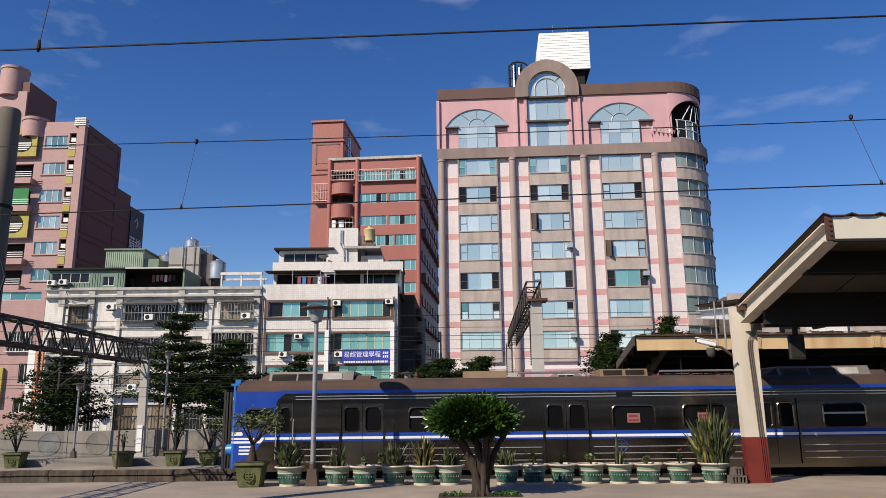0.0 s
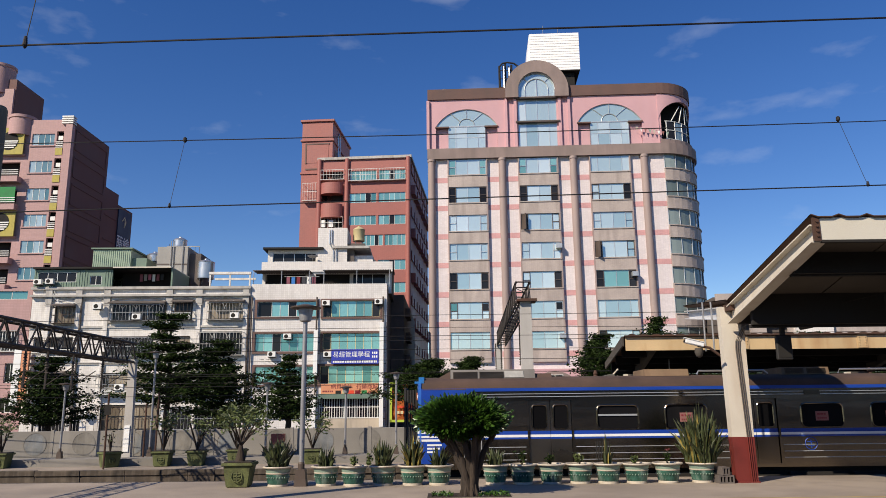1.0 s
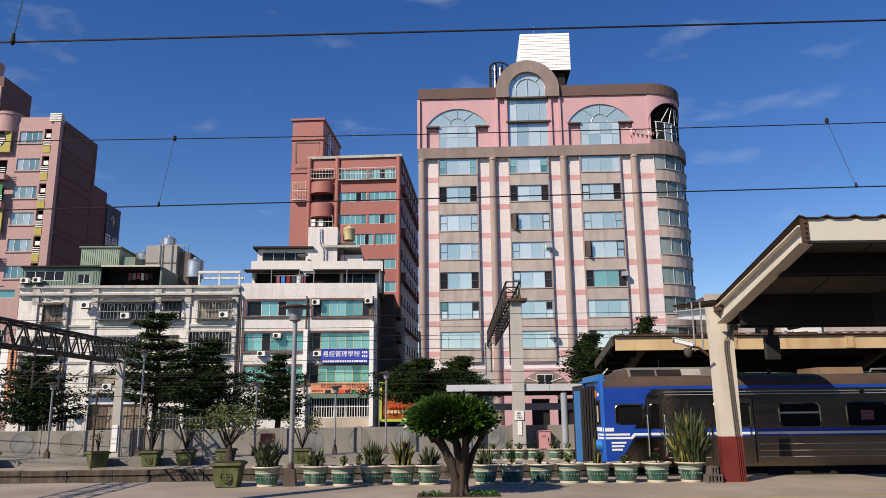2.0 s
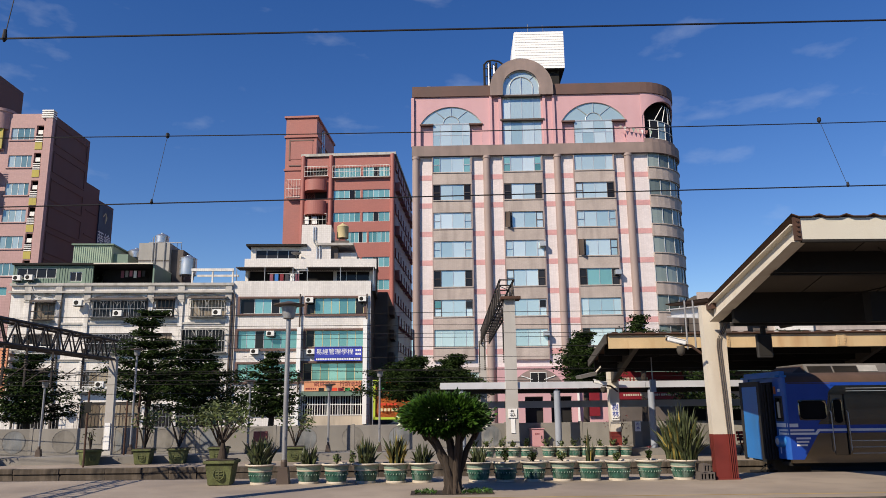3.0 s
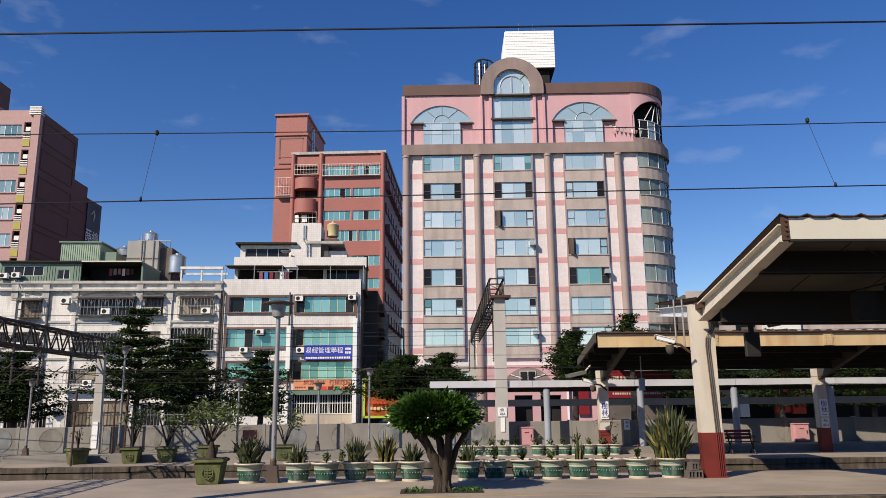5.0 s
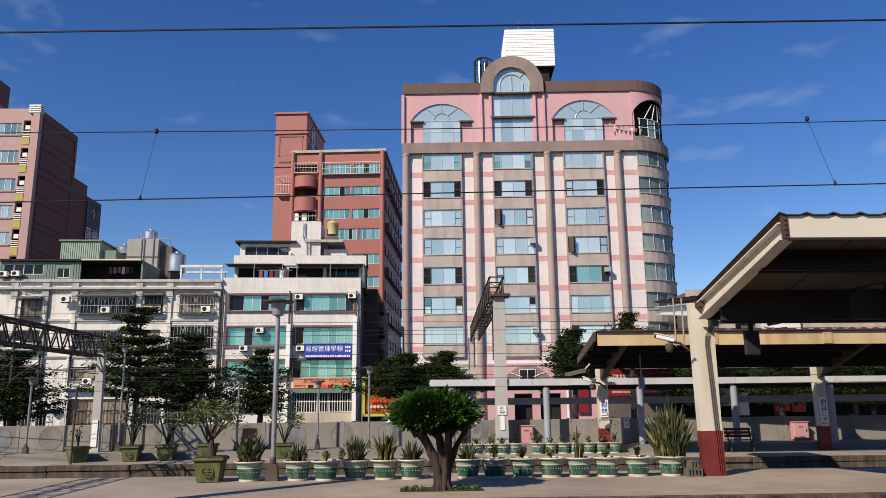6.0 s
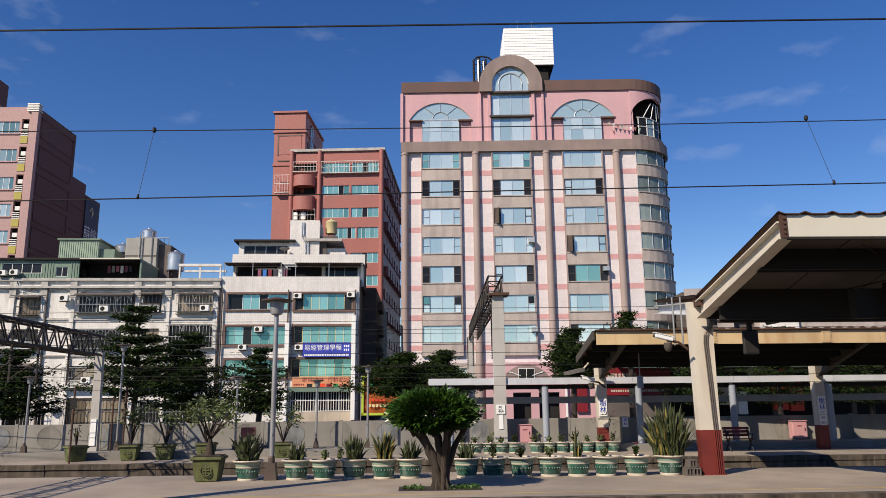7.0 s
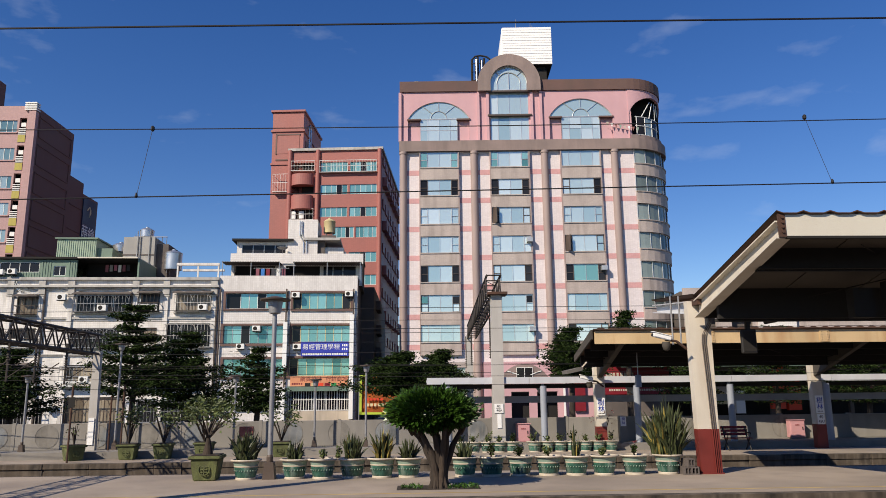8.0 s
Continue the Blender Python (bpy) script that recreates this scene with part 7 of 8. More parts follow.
def masts():
    g = thing("catenary_gantry", "pale concrete mast carrying a dark lattice girder across the tracks", "gantry")
    part("mast", prism(nb(), [(2.83, 0), (3.31, 0), (3.28, 6.0), (2.86, 6.0)], "y", 29.1, 29.5), "pale_conc", g)
    part("cap_plate", box(nb(), 2.72, 3.5, 28.9, 29.7, 6.0, 6.1), "rust", g)
    lattice_beam(g, (3.0, 29.2, 5.95), (3.55, 50, 5.95), 0.55, 0.85, 15)
    part("mast", box(nb(), 3.2, 3.6, 50, 50.4, 0, 6.2), "pale_conc", g)
    for y, x in ((36.5, 3.5), (44, 3.1), (47.5, 3.0)):
        bm = nb()
        tube(bm, (x, y, 5.9), (x, y, 4.5), 0.04, n=5)
        insulator(bm, x, y, 3.9, 4.5)
        part("hanger", bm, "lattice", g)
    part("number_plate", box(nb(), 3.0, 3.16, 29.07, 29.095, 0.85, 1.38), "white", g)
    pl = part("number_plate", box(nb(), 2.9, 3.24, 29.06, 29.095, 1.42, 1.76), "white", g)
    up = Euler((radians(90), 0, 0)).to_matrix().to_4x4()
    text_mesh("40", 0.14, "ink", pl, Matrix.Translation((3.05, 29.055, 1.67)) @ up)
    part("rule", box(nb(), 2.95, 3.14, 29.052, 29.06, 1.588, 1.598), "ink", pl)
    text_mesh("46A", 0.13, "ink", pl, Matrix.Translation((3.08, 29.055, 1.51)) @ up)
    g2 = thing("catenary_gantry", "pale concrete mast with a long dark lattice girder", "gantry")
    part("mast", prism(nb(), [(-12.2, 0.2), (-11.88, 0.2), (-11.94, 3.85), (-12.2, 3.85)], "y", 28.4, 28.6), "pale_conc", g2)
    part("mast_plate", box(nb(), -12.15, -11.95, 28.36, 28.395, 0.45, 1.4), "white", g2)
    lattice_beam(g2, (-12.25, 28.6, 3.75), (-12.4, 9.0, 3.75), 0.5, 0.7, 24)
    for y in (26.5, 24.4, 22.8, 21.6):
        bm = nb()
        tube(bm, (-12.3, y, 4.0), (-12.3, y, 2.6), 0.035, n=5)
        tube(bm, (-12.3, y, 2.7), (-11.4, y - 0.3, 3.2), 0.016, n=5)
        tube(bm, (-12.3, y, 3.1), (-11.2, y - 0.2, 3.0), 0.016, n=5)
        insulator(bm, -12.3, y, 3.2, 3.6)
        part("bracket_arm", bm, "lattice", g2)
    part("mast", box(nb(), -12.6, -12.2, 8.7, 9.0, -1.0, 4.6), "pole_conc", g2)
    p = thing("concrete_pole", "dark weathered round concrete pole standing beside the track", "pole")
    part("shaft", lathe(nb(), [(0.26, -1.0), (0.2, 7.5), (0.18, 7.55)], 20, (-8.47, 13.0)), "pole_conc", p, smooth=True)
    bm = nb()
    for z in (3.0, 5.6):
        lathe(bm, [(0.235, z), (0.235, z + 0.06)], 20, (-8.47, 13.0))
    part("clamp", bm, "dirtyshade", p)
    part("cable", path_tube(nb(), [(-8.25, 12.85, 1.0), (-8.24, 12.85, 3.6), (-8.1, 12.85, 4.3), (-8.2, 12.85, 4.6)], 0.02, 6), "wire", p)


def wires():
    def wire(label, pts, r, group="catenary wires"):
        bm = nb()
        path_tube(bm, pts, r, 6)
        return solid("overhead_wire", bm, "wire", label, "wire", group)
    def line(x0, x1, y, f, n=24):
        return [(x0 + (x1 - x0) * i / n, y, f(x0 + (x1 - x0) * i / n)) for i in range(n + 1)]
    wire("thin dark contact wire strung over a track", line(-26, 26, 4.2, lambda x: 4.213 + 0.02 * x), 0.006)
    b = wire("dark messenger wire above the second track", line(-30, 30, 8.5, lambda x: 5.177 + 0.0145 * x + 0.0009 * x * x * (abs(x) < 7) + (0.044 if abs(x) >= 7 else 0)), 0.006)
    wire("dark contact wire below its messenger wire", line(-30, 30, 8.1, lambda x: 4.25 + 0.0195 * x), 0.007)
    for x, z1 in ((-3.18, 5.147), (4.78, 5.31)):
        d = thing("wire_dropper", "thin dropper with dark clamps between two wires", "dropper", group="droppers")
        part("rod", tube(nb(), (x, 8.5, z1), (x + 0.02, 8.1, 4.25 + 0.0195 * x), 0.0028, n=5), "wire", d)
        bm = nb()
        lathe(bm, [(0.008, z1 - 0.035), (0.024, z1 - 0.015), (0.024, z1 + 0.02), (0.01, z1 + 0.035)], 8, (x, 8.5))
        part("clamp", bm, "wire", d)
        bm = nb()
        lathe(bm, [(0.008, 4.24 + 0.0195 * x), (0.018, 4.26 + 0.0195 * x), (0.01, 4.3 + 0.0195 * x)], 8, (x + 0.02, 8.1))
        part("clamp", bm, "wire", d)
    d = thing("wire_dropper", "thin dropper with dark clamps between two wires", "dropper", group="droppers")
    part("rod", tube(nb(), (-2.62, 4.2, 4.17), (-2.6, 4.35, 5.2), 0.003, n=5), "wire", d)
    part("clamp", lathe(nb(), [(0.006, 4.14), (0.016, 4.16), (0.01, 4.22)], 8, (-2.62, 4.2)), "wire", d)
    for y, z, s in ((23.1, 4.1, 0.0), (23.1, 4.75, 0.004), (25.9, 3.55, 0.0), (26.2, 3.1, 0.003), (27.0, 2.75, 0.0), (27.3, 2.45, 0.002), (31.0, 4.3, 0.0), (31.0, 5.2, -0.003), (33.5, 4.9, 0.002), (36.0, 3.6, 0.0), (36.2, 3.2, 0.0)):
        wire("thin pale line wire over the far tracks", line(-34, 34, y, lambda x: z + s * x + 0.0003 * (x % 17 - 8) ** 2, 30), 0.008 if y < 30 else 0.01, "far wires")


# ---- station things ----
def lamp_post(m, h=4.55, label="grey steel platform lamp post with a wide flat head", s=1.0):
    l = thing("street_lamp", label, "street lamp", m, "platform lamps")
    bm = nb()
    prism(bm, [(-0.16 * s, 0), (0.16 * s, 0), (0.11 * s, 0.42 * s), (-0.11 * s, 0.42 * s)], "y", -0.14 * s, 0.14 * s)
    part("base", bm, "brownframe", l)
    part("pole", tube(nb(), (0, 0, 0.38 * s), (0, 0, h - 0.3 * s), 0.07 * s, 0.06 * s, 14), "galv", l, smooth=True)
    part("collar", lathe(nb(), [(0.085 * s, 0.4 * s), (0.085 * s, 0.55 * s), (0.07 * s, 0.6 * s)], 14), "brownframe", l)
    part("head", lathe(nb(), [(0.07 * s, h - 0.35 * s), (0.15 * s, h - 0.32 * s), (0.2 * s, h - 0.05 * s), (0.2 * s, h)], 20), "galv", l, smooth=True)
    part("shade", lathe(nb(), [(0.2 * s, h), (0.4 * s, h + 0.02), (0.41 * s, h + 0.05), (0.12 * s, h + 0.12 * s), (0.05 * s, h + 0.14 * s)], 24), "brownframe", l, smooth=True)
    return l


def pot(rnd):
    k = 1.14
    p = thing("flower_pot", "round green glazed flower pot with cream rim and white bands", "flower pot", group="pots along the platform")
    part("rim", lathe(nb(), [(k * r, z) for r, z in ((0.275, 0.44), (0.335, 0.455), (0.345, 0.475), (0.335, 0.495), (0.29, 0.495), (0.28, 0.45))], 28), "potcream", p, smooth=True)
    part("upper_band", lathe(nb(), [(k * r, z) for r, z in ((0.262, 0.345), (0.288, 0.44), (0.278, 0.445))], 28), "potpale", p, smooth=True)
    part("white_band", lathe(nb(), [(k * r, z) for r, z in ((0.255, 0.305), (0.268, 0.315), (0.27, 0.34), (0.262, 0.345))], 28), "potcream", p, smooth=True)
    b = part("belly", lathe(nb(), [(k * r, z) for r, z in ((0.213, 0.06), (0.226, 0.085), (0.262, 0.295), (0.255, 0.305))], 28), "potglaze", p, smooth=True)
    bm = nb()
    for i in range(26):
        a = 2 * math.pi * i / 26
        bmesh.ops.create_icosphere(bm, subdivisions=1, radius=0.014, matrix=Matrix.Translation((0.258 * k * math.cos(a), 0.258 * k * math.sin(a), 0.225)) @ Matrix.Diagonal((1, 1, 1.5, 1)))
    part("relief", bm, "potpale", p)
    part("foot", lathe(nb(), [(k * r, z) for r, z in ((0.222, 0.0), (0.222, 0.04), (0.205, 0.06))], 28), "potcream", p, smooth=True)
    part("soil", lathe(nb(), [(k * r, z) for r, z in ((0.28, 0.44), (0.28, 0.46))], 20), "soil", p)
    return p


def snake_plant(m, n, hgt, spread, seed, yellow=0.0, label="clump of upright snake plant blades"):
    rnd = random.Random(seed)
    s = thing("snake_plant", label, "plant", m)
    for name, material, cnt in (("blade_clump", "blade", int(1.3 * n * (1 - yellow))), ("yellow_blade_clump", "blade_y", int(n * yellow) + (2 if yellow else 0))):
        if not cnt:
            continue
        bm = nb()
        for _ in range(cnt):
            a, r = rnd.uniform(0, 6.28), spread * 0.45 * math.sqrt(rnd.random())
            x, y = r * math.cos(a), r * math.sin(a)
            lean = spread * rnd.uniform(0.0, 0.7) * (r / (spread * 0.45))
            h = hgt * rnd.uniform(0.34, 1.0) * (1.0 - 0.38 * r / (spread * 0.45))
            a += rnd.gauss(0, 0.9)
            w = rnd.uniform(0.026, 0.042)
            t = rnd.uniform(0, 3.14)
            ring = []
            for k, (f, ww) in enumerate(((0, 0.7), (0.35, 1.0), (0.75, 0.8), (1.0, 0.05))):
                cx, cy, cz = x + lean * f * f * math.cos(a), y + lean * f * f * math.sin(a), h * f
                tw = t + 0.5 * f
                dx, dy = w * ww * math.cos(tw), w * ww * math.sin(tw)
                nx, ny = -0.3 * dy, 0.3 * dx
                ring.append([bm.verts.new(v) for v in ((cx - dx, cy - dy, cz), (cx + nx, cy + ny, cz), (cx + dx, cy + dy, cz), (cx - nx, cy - ny, cz))])
            for p, q in zip(ring, ring[1:]):
                for i in range(4):
                    bm.faces.new((p[i], p[(i + 1) % 4], q[(i + 1) % 4], q[i]))
        part(name, bm, material, s)
    return s


def small_plant(m, seed, size=0.25, material="paleleaf", flowers=None, label="small leafy plant with thin stems"):
    rnd = random.Random(seed)
    s = thing("small_plant", label, "plant", m)
    bm, pts = nb(), []
    for _ in range(9):
        a = rnd.uniform(0, 6.28)
        h = size * rnd.uniform(0.5, 1.2)
        tip = (size * 0.8 * math.cos(a) * rnd.random(), size * 0.8 * math.sin(a) * rnd.random(), h)
        tube(bm, (0, 0, 0), tip, 0.008, 0.004, 4)
        for _ in range(10):
            f = rnd.uniform(0.35, 1.0)
            pts.append([tip[k] * f + rnd.uniform(-0.03, 0.03) for k in range(3)])
    part("stem", bm, "bark", s)
    leaf_part("foliage", pts, 0.09, material, s, seed)
    if flowers:
        leaf_part("flowers", [[p[0], p[1], size * 1.25 + p[2] * 0.15] for p in pts[:25]], 0.06, flowers, s, seed + 1)
    return s


def square_planter(m, s=1.0, material="planter"):
    p = thing("planter", "square tapered green ceramic planter with a worn emblem", "planter", m, "square planters")
    bm = nb()
    def ring(h, z):
        return [bm.verts.new((x * h, y * h, z)) for x, y in ((-1, -1), (1, -1), (1, 1), (-1, 1))]
    rs = [ring(0.26 * s, 0), ring(0.27 * s, 0.06 * s), ring(0.33 * s, 0.5 * s)]
    for a, b in zip(rs, rs[1:]):
        for i in range(4):
            bm.faces.new((a[i], a[(i + 1) % 4], b[(i + 1) % 4], b[i]))
    bm.faces.new(rs[0][::-1])
    bm.faces.new(rs[-1])
    bmesh.ops.bevel(bm, geom=[e for e in bm.edges], offset=0.02 * s, segments=2, affect="EDGES")
    part("body", bm, material, p)
    bm = nb()
    box(bm, -0.38 * s, 0.38 * s, -0.38 * s, 0.38 * s, 0.5 * s, 0.58 * s)
    bmesh.ops.bevel(bm, geom=bm.edges[:], offset=0.02 * s, segments=2, affect="EDGES")
    part("rim", bm, material, p)
    part("soil", box(nb(), -0.32 * s, 0.32 * s, -0.32 * s, 0.32 * s, 0.58 * s, 0.6 * s), "soil", p)
    bm = nb()
    lean = pose(0, -0.315 * s, 0.27 * s, -7.8)
    for k in range(20):
        a, b = 2 * math.pi * k / 20, 2 * math.pi * (k + 1) / 20
        tube(bm, lean @ Vector((0.13 * s * math.cos(a), 0, 0.13 * s * math.sin(a))), lean @ Vector((0.13 * s * math.cos(b), 0, 0.13 * s * math.sin(b))), 0.014 * s, n=5)
    for z in (-0.06, 0, 0.06):
        box(bm, -0.08 * s, 0.08 * s, -0.014 * s, 0.01 * s, z * s - 0.012 * s, z * s + 0.012 * s, lean)
    box(bm, -0.012 * s, 0.012 * s, -0.014 * s, 0.01 * s, -0.12 * s, 0.12 * s, lean)
    part("emblem", bm, material, p)
    return p


def shrub(m, seed, h=1.2, spread=0.7, n=300, lf=0.13, material="paleleaf", caudex=0.0, label="bare stemmed shrub with tufts of olive leaves"):
    rnd = random.Random(seed)
    s = thing("potted_shrub", label, "shrub", m)
    bm, pts = nb(), []
    if caudex:
        lathe(bm, [(caudex, 0), (caudex * 0.8, 0.12), (caudex * 0.35, 0.4), (caudex * 0.3, 0.5)], 12)
    z0 = 0.4 if caudex else 0.0
    for _ in range(7):
        a = rnd.uniform(0, 6.28)
        r = spread * rnd.uniform(0.35, 1.0)
        mid = (r * 0.45 * math.cos(a), r * 0.45 * math.sin(a), z0 + (h - z0) * 0.4)
        tip = (r * math.cos(a), r * math.sin(a), z0 + (h - z0) * rnd.uniform(0.6, 1.0))
        tube(bm, (0, 0, z0), mid, 0.03, 0.022, 6)
        tube(bm, mid, tip, 0.022, 0.012, 6)
        for _ in range(n // 7):
            g = [rnd.gauss(0, 0.13) for _ in range(3)]
            f = rnd.uniform(0.75, 1.05)
            pts.append([mid[k] + (tip[k] - mid[k]) * f + g[k] for k in range(3)])
    part("stem", bm, "bark", s, smooth=True)
    leaf_part("foliage", pts, lf, material, s, seed, 0.6, 2.6)
    return s


def topiary():
    t = thing("topiary_tree", "clipped round-headed tree with a thick twisted brown trunk", "tree", pose(0.44, 17.25, 0))
    rnd = random.Random(5)
    trunk = nb()

    def limb(pts, r0, r1, n=10):
        """A bent tapering limb with a knobbly skin."""
        rings = []
        for i, p in enumerate(pts):
            d = (Vector(pts[min(i + 1, len(pts) - 1)]) - Vector(pts[max(i - 1, 0)])).normalized()
            side = d.cross(Vector((0.1, 0.95, 0.2))).normalized()
            up = side.cross(d)
            r = r0 + (r1 - r0) * i / (len(pts) - 1)
            ring = []
            for k in range(n):
                a, rr = 2 * math.pi * k / n, r * rnd.uniform(0.78, 1.2)
                ring.append(trunk.verts.new(Vector(p) + side * (rr * math.cos(a)) + up * (rr * math.sin(a))))
            rings.append(ring)
        for a, b in zip(rings, rings[1:]):
            for k in range(n):
                trunk.faces.new((a[k], a[(k + 1) % n], b[(k + 1) % n], b[k]))
        trunk.faces.new(rings[0][::-1])
        trunk.faces.new(rings[-1])
    for bx, by, tx, ty, r0 in ((-0.1, 0.0, -0.62, 0.05, 0.12), (-0.06, -0.1, -0.42, -0.3, 0.11), (0.06, -0.06, -0.12, -0.35, 0.12), (0.1, 0.04, 0.34, -0.1, 0.13),
                               (0.0, 0.1, 0.02, 0.45, 0.13), (0.12, 0.1, 0.7, 0.25, 0.12), (-0.1, 0.1, -0.4, 0.4, 0.12), (0.05, -0.12, 0.25, -0.4, 0.11)):
        bx, by, r0 = bx * 0.8, by * 0.8, r0 * 0.84
        pts = [(bx * 1.3, by * 1.3, -0.04), (bx * 1.1, by * 1.1, 0.12)]
        for k in range(1, 9):
            f = k / 8
            w = f ** 1.7
            pts.append((bx + (tx - 0.12 * w - bx) * w + rnd.uniform(-0.025, 0.025), by + (ty - by) * w + rnd.uniform(-0.025, 0.025), 0.12 + 1.3 * f))
        limb(pts, r0, 0.045)
        x, y, z = pts[-2]
        for _ in range(4):
            limb([(x, y, z - 0.1), (x * 1.15 + rnd.uniform(-0.15, 0.15), y * 1.1 + rnd.uniform(-0.15, 0.15), z + 0.15), (x * 1.3 + rnd.uniform(-0.3, 0.3), y * 1.3 + rnd.uniform(-0.3, 0.3), z + rnd.uniform(0.25, 0.5))], 0.04, 0.012, 6)
    for k in range(9):
        a = k * 0.7
        limb([(0.08 * math.cos(a), 0.08 * math.sin(a), 0.45), (0.15 * math.cos(a), 0.15 * math.sin(a), 0.15), (0.23 * math.cos(a), 0.22 * math.sin(a), -0.03)], 0.06, 0.045, 7)
    part("trunk", trunk, "bark", t, smooth=True)
    r = np.random.RandomState(8)
    d = r.normal(size=(12000, 3))
    d /= np.linalg.norm(d, axis=1)[:, None]
    rad = 1 - 0.34 * r.random_sample(12000) ** 1.6 + 0.05 * np.sin(7 * d[:, 0] + 5 * d[:, 2]) + 0.05 * np.sin(13 * d[:, 1] + 9 * d[:, 0]) + 0.04 * np.sin(19 * d[:, 0] - 15 * d[:, 2]) + 0.15 * (r.random_sample(12000) > 0.92)
    pts = np.stack([d[:, 0] * 0.99 * rad - 0.17, d[:, 1] * 0.92 * rad, np.where(d[:, 2] > 0, d[:, 2] * 0.54, d[:, 2] * 0.36) * rad + 1.62], 1)
    core = r.uniform(-1, 1, (2600, 3))
    core = core[(core ** 2).sum(1) < 1] * (0.86, 0.82, 0.3) + (-0.15, 0, 1.7)
    leaf_part("crown", np.concatenate([pts, core]), 0.115, "leaf", t, 8, 1.0, 2.1)
    # square of bare earth with weeds at its foot
    s = solid("tree_pit", box(nb(), -0.5, 1.35, 16.95, 17.75, 0.002, 0.012), "soil", kind="structure")
    g = thing("weeds", "tufts of green weeds round the tree foot", "weeds", kind="stuff")
    q = np.stack([r.uniform(-0.4, 1.3, 500), r.uniform(17.0, 17.6, 500), r.uniform(0.01, 0.08, 500)], 1)
    q = q[(np.abs(q[:, 0] - 0.33) > 0.25)]
    leaf_part("foliage", q, 0.09, "leaf", g, 4, 1.5, 3.0)


def street_tree(m, seed, crown_r, z0, z1, n=9000, label="dark leafy street tree with layered branches", material="treeleaf", lf=0.2):
    rnd = random.Random(seed)
    r = np.random.RandomState(seed)
    t = thing("tree", label, "tree", m, "street trees")
    bm, cl = nb(), []
    tube(bm, (0, 0, -0.05), (0.1, 0, z0 + 0.3), 0.2, 0.15, 10)
    tube(bm, (0.1, 0, z0 + 0.3), (0, 0, z1 - 0.4), 0.15, 0.04, 8)
    tiers = 9
    for k in range(tiers):
        f = k / (tiers - 1)
        z = z0 + (z1 - z0) * (0.05 + 0.9 * f)
        rr = crown_r * (1.0 - 0.78 * f ** 1.3) * rnd.uniform(0.85, 1.1)
        for j in range(7 if f < 0.7 else 4):
            a = j * 0.9 + k * 1.3 + rnd.uniform(-0.3, 0.3)
            L = rr * rnd.uniform(0.45, 1.25)
            tip = (L * math.cos(a), L * math.sin(a), z + 0.12 * L)
            tube(bm, (0, 0, z - 0.25), tip, 0.05, 0.012, 5)
            for q in np.linspace(0.35, 1.0, 4):
                cl.append((tip[0] * q, tip[1] * q, z - 0.25 + (tip[2] - z + 0.25) * q, 0.2 + 0.16 * L / crown_r))
    part("trunk", bm, "bark", t, smooth=True)
    cl = np.array(cl)
    n = int(1.35 * n)
    pick = r.randint(0, len(cl), n)
    g = r.normal(size=(n, 3)) * (1.0, 1.0, 0.3) * cl[pick, 3:4] * (crown_r / 3.0) ** 0.5
    leaf_part("crown", cl[pick, :3] + g, lf, material, t, seed, 0.35, 2.2)
    return t


def bench():
    b = thing("bench", "dark red slatted bench on black iron legs on the far platform", "bench", pose(11.8, 28.0, 0))
    for i in range(4):
        part("seat_slat", box(nb(), -0.5, 0.5, -0.2 + 0.1 * i, -0.12 + 0.1 * i, 0.42, 0.45), "redpaint", b)
    for i in range(3):
        part("back_slat", box(nb(), -0.5, 0.5, 0.22 + 0.02 * i, 0.25 + 0.02 * i, 0.52 + 0.12 * i, 0.62 + 0.12 * i), "red", b)
    for x in (-0.42, 0.42):
        bm = nb()
        path_tube(bm, [(x, -0.22, 0.0), (x, 0.1, 0.42), (x, 0.26, 0.85)], 0.025)
        path_tube(bm, [(x, 0.25, 0.0), (x, -0.1, 0.42), (x, -0.22, 0.62), (x, 0.2, 0.64)], 0.025)
        part("leg", bm, "rubber", b)


def cabinet(x, w):
    c = thing("utility_cabinet", "faded pink metal cabinet standing on the step by the wall", "cabinet", pose(x, 29.42 + 0.064 * x, 0.25, 0, 0, 3.66), "pink cabinets")
    h = w / 2 + 0.05
    bm = nb()
    box(bm, -h, h, 0, 0.3, 0.04, 0.72)
    bmesh.ops.bevel(bm, geom=bm.edges[:], offset=0.012, segments=1, affect="EDGES")
    part("body", bm, "pinkbox", c)
    part("lid", box(nb(), -h - 0.02, h + 0.02, -0.03, 0.31, 0.72, 0.75), "pinkbox", c)
    part("door", box(nb(), -h + 0.04, h - 0.04, -0.012, 0.0, 0.08, 0.68), "pinkbox", c)
    part("handle", box(nb(), h - 0.12, h - 0.09, -0.03, -0.012, 0.35, 0.47), "dirtyshade", c)
    bars(c, -0.1, 0.1, 0.52, 0.56, 3, -0.012, "maroon", seed=2)
    part("plinth", box(nb(), -h + 0.02, h - 0.02, 0.02, 0.28, 0.0, 0.04), "concrete", c)


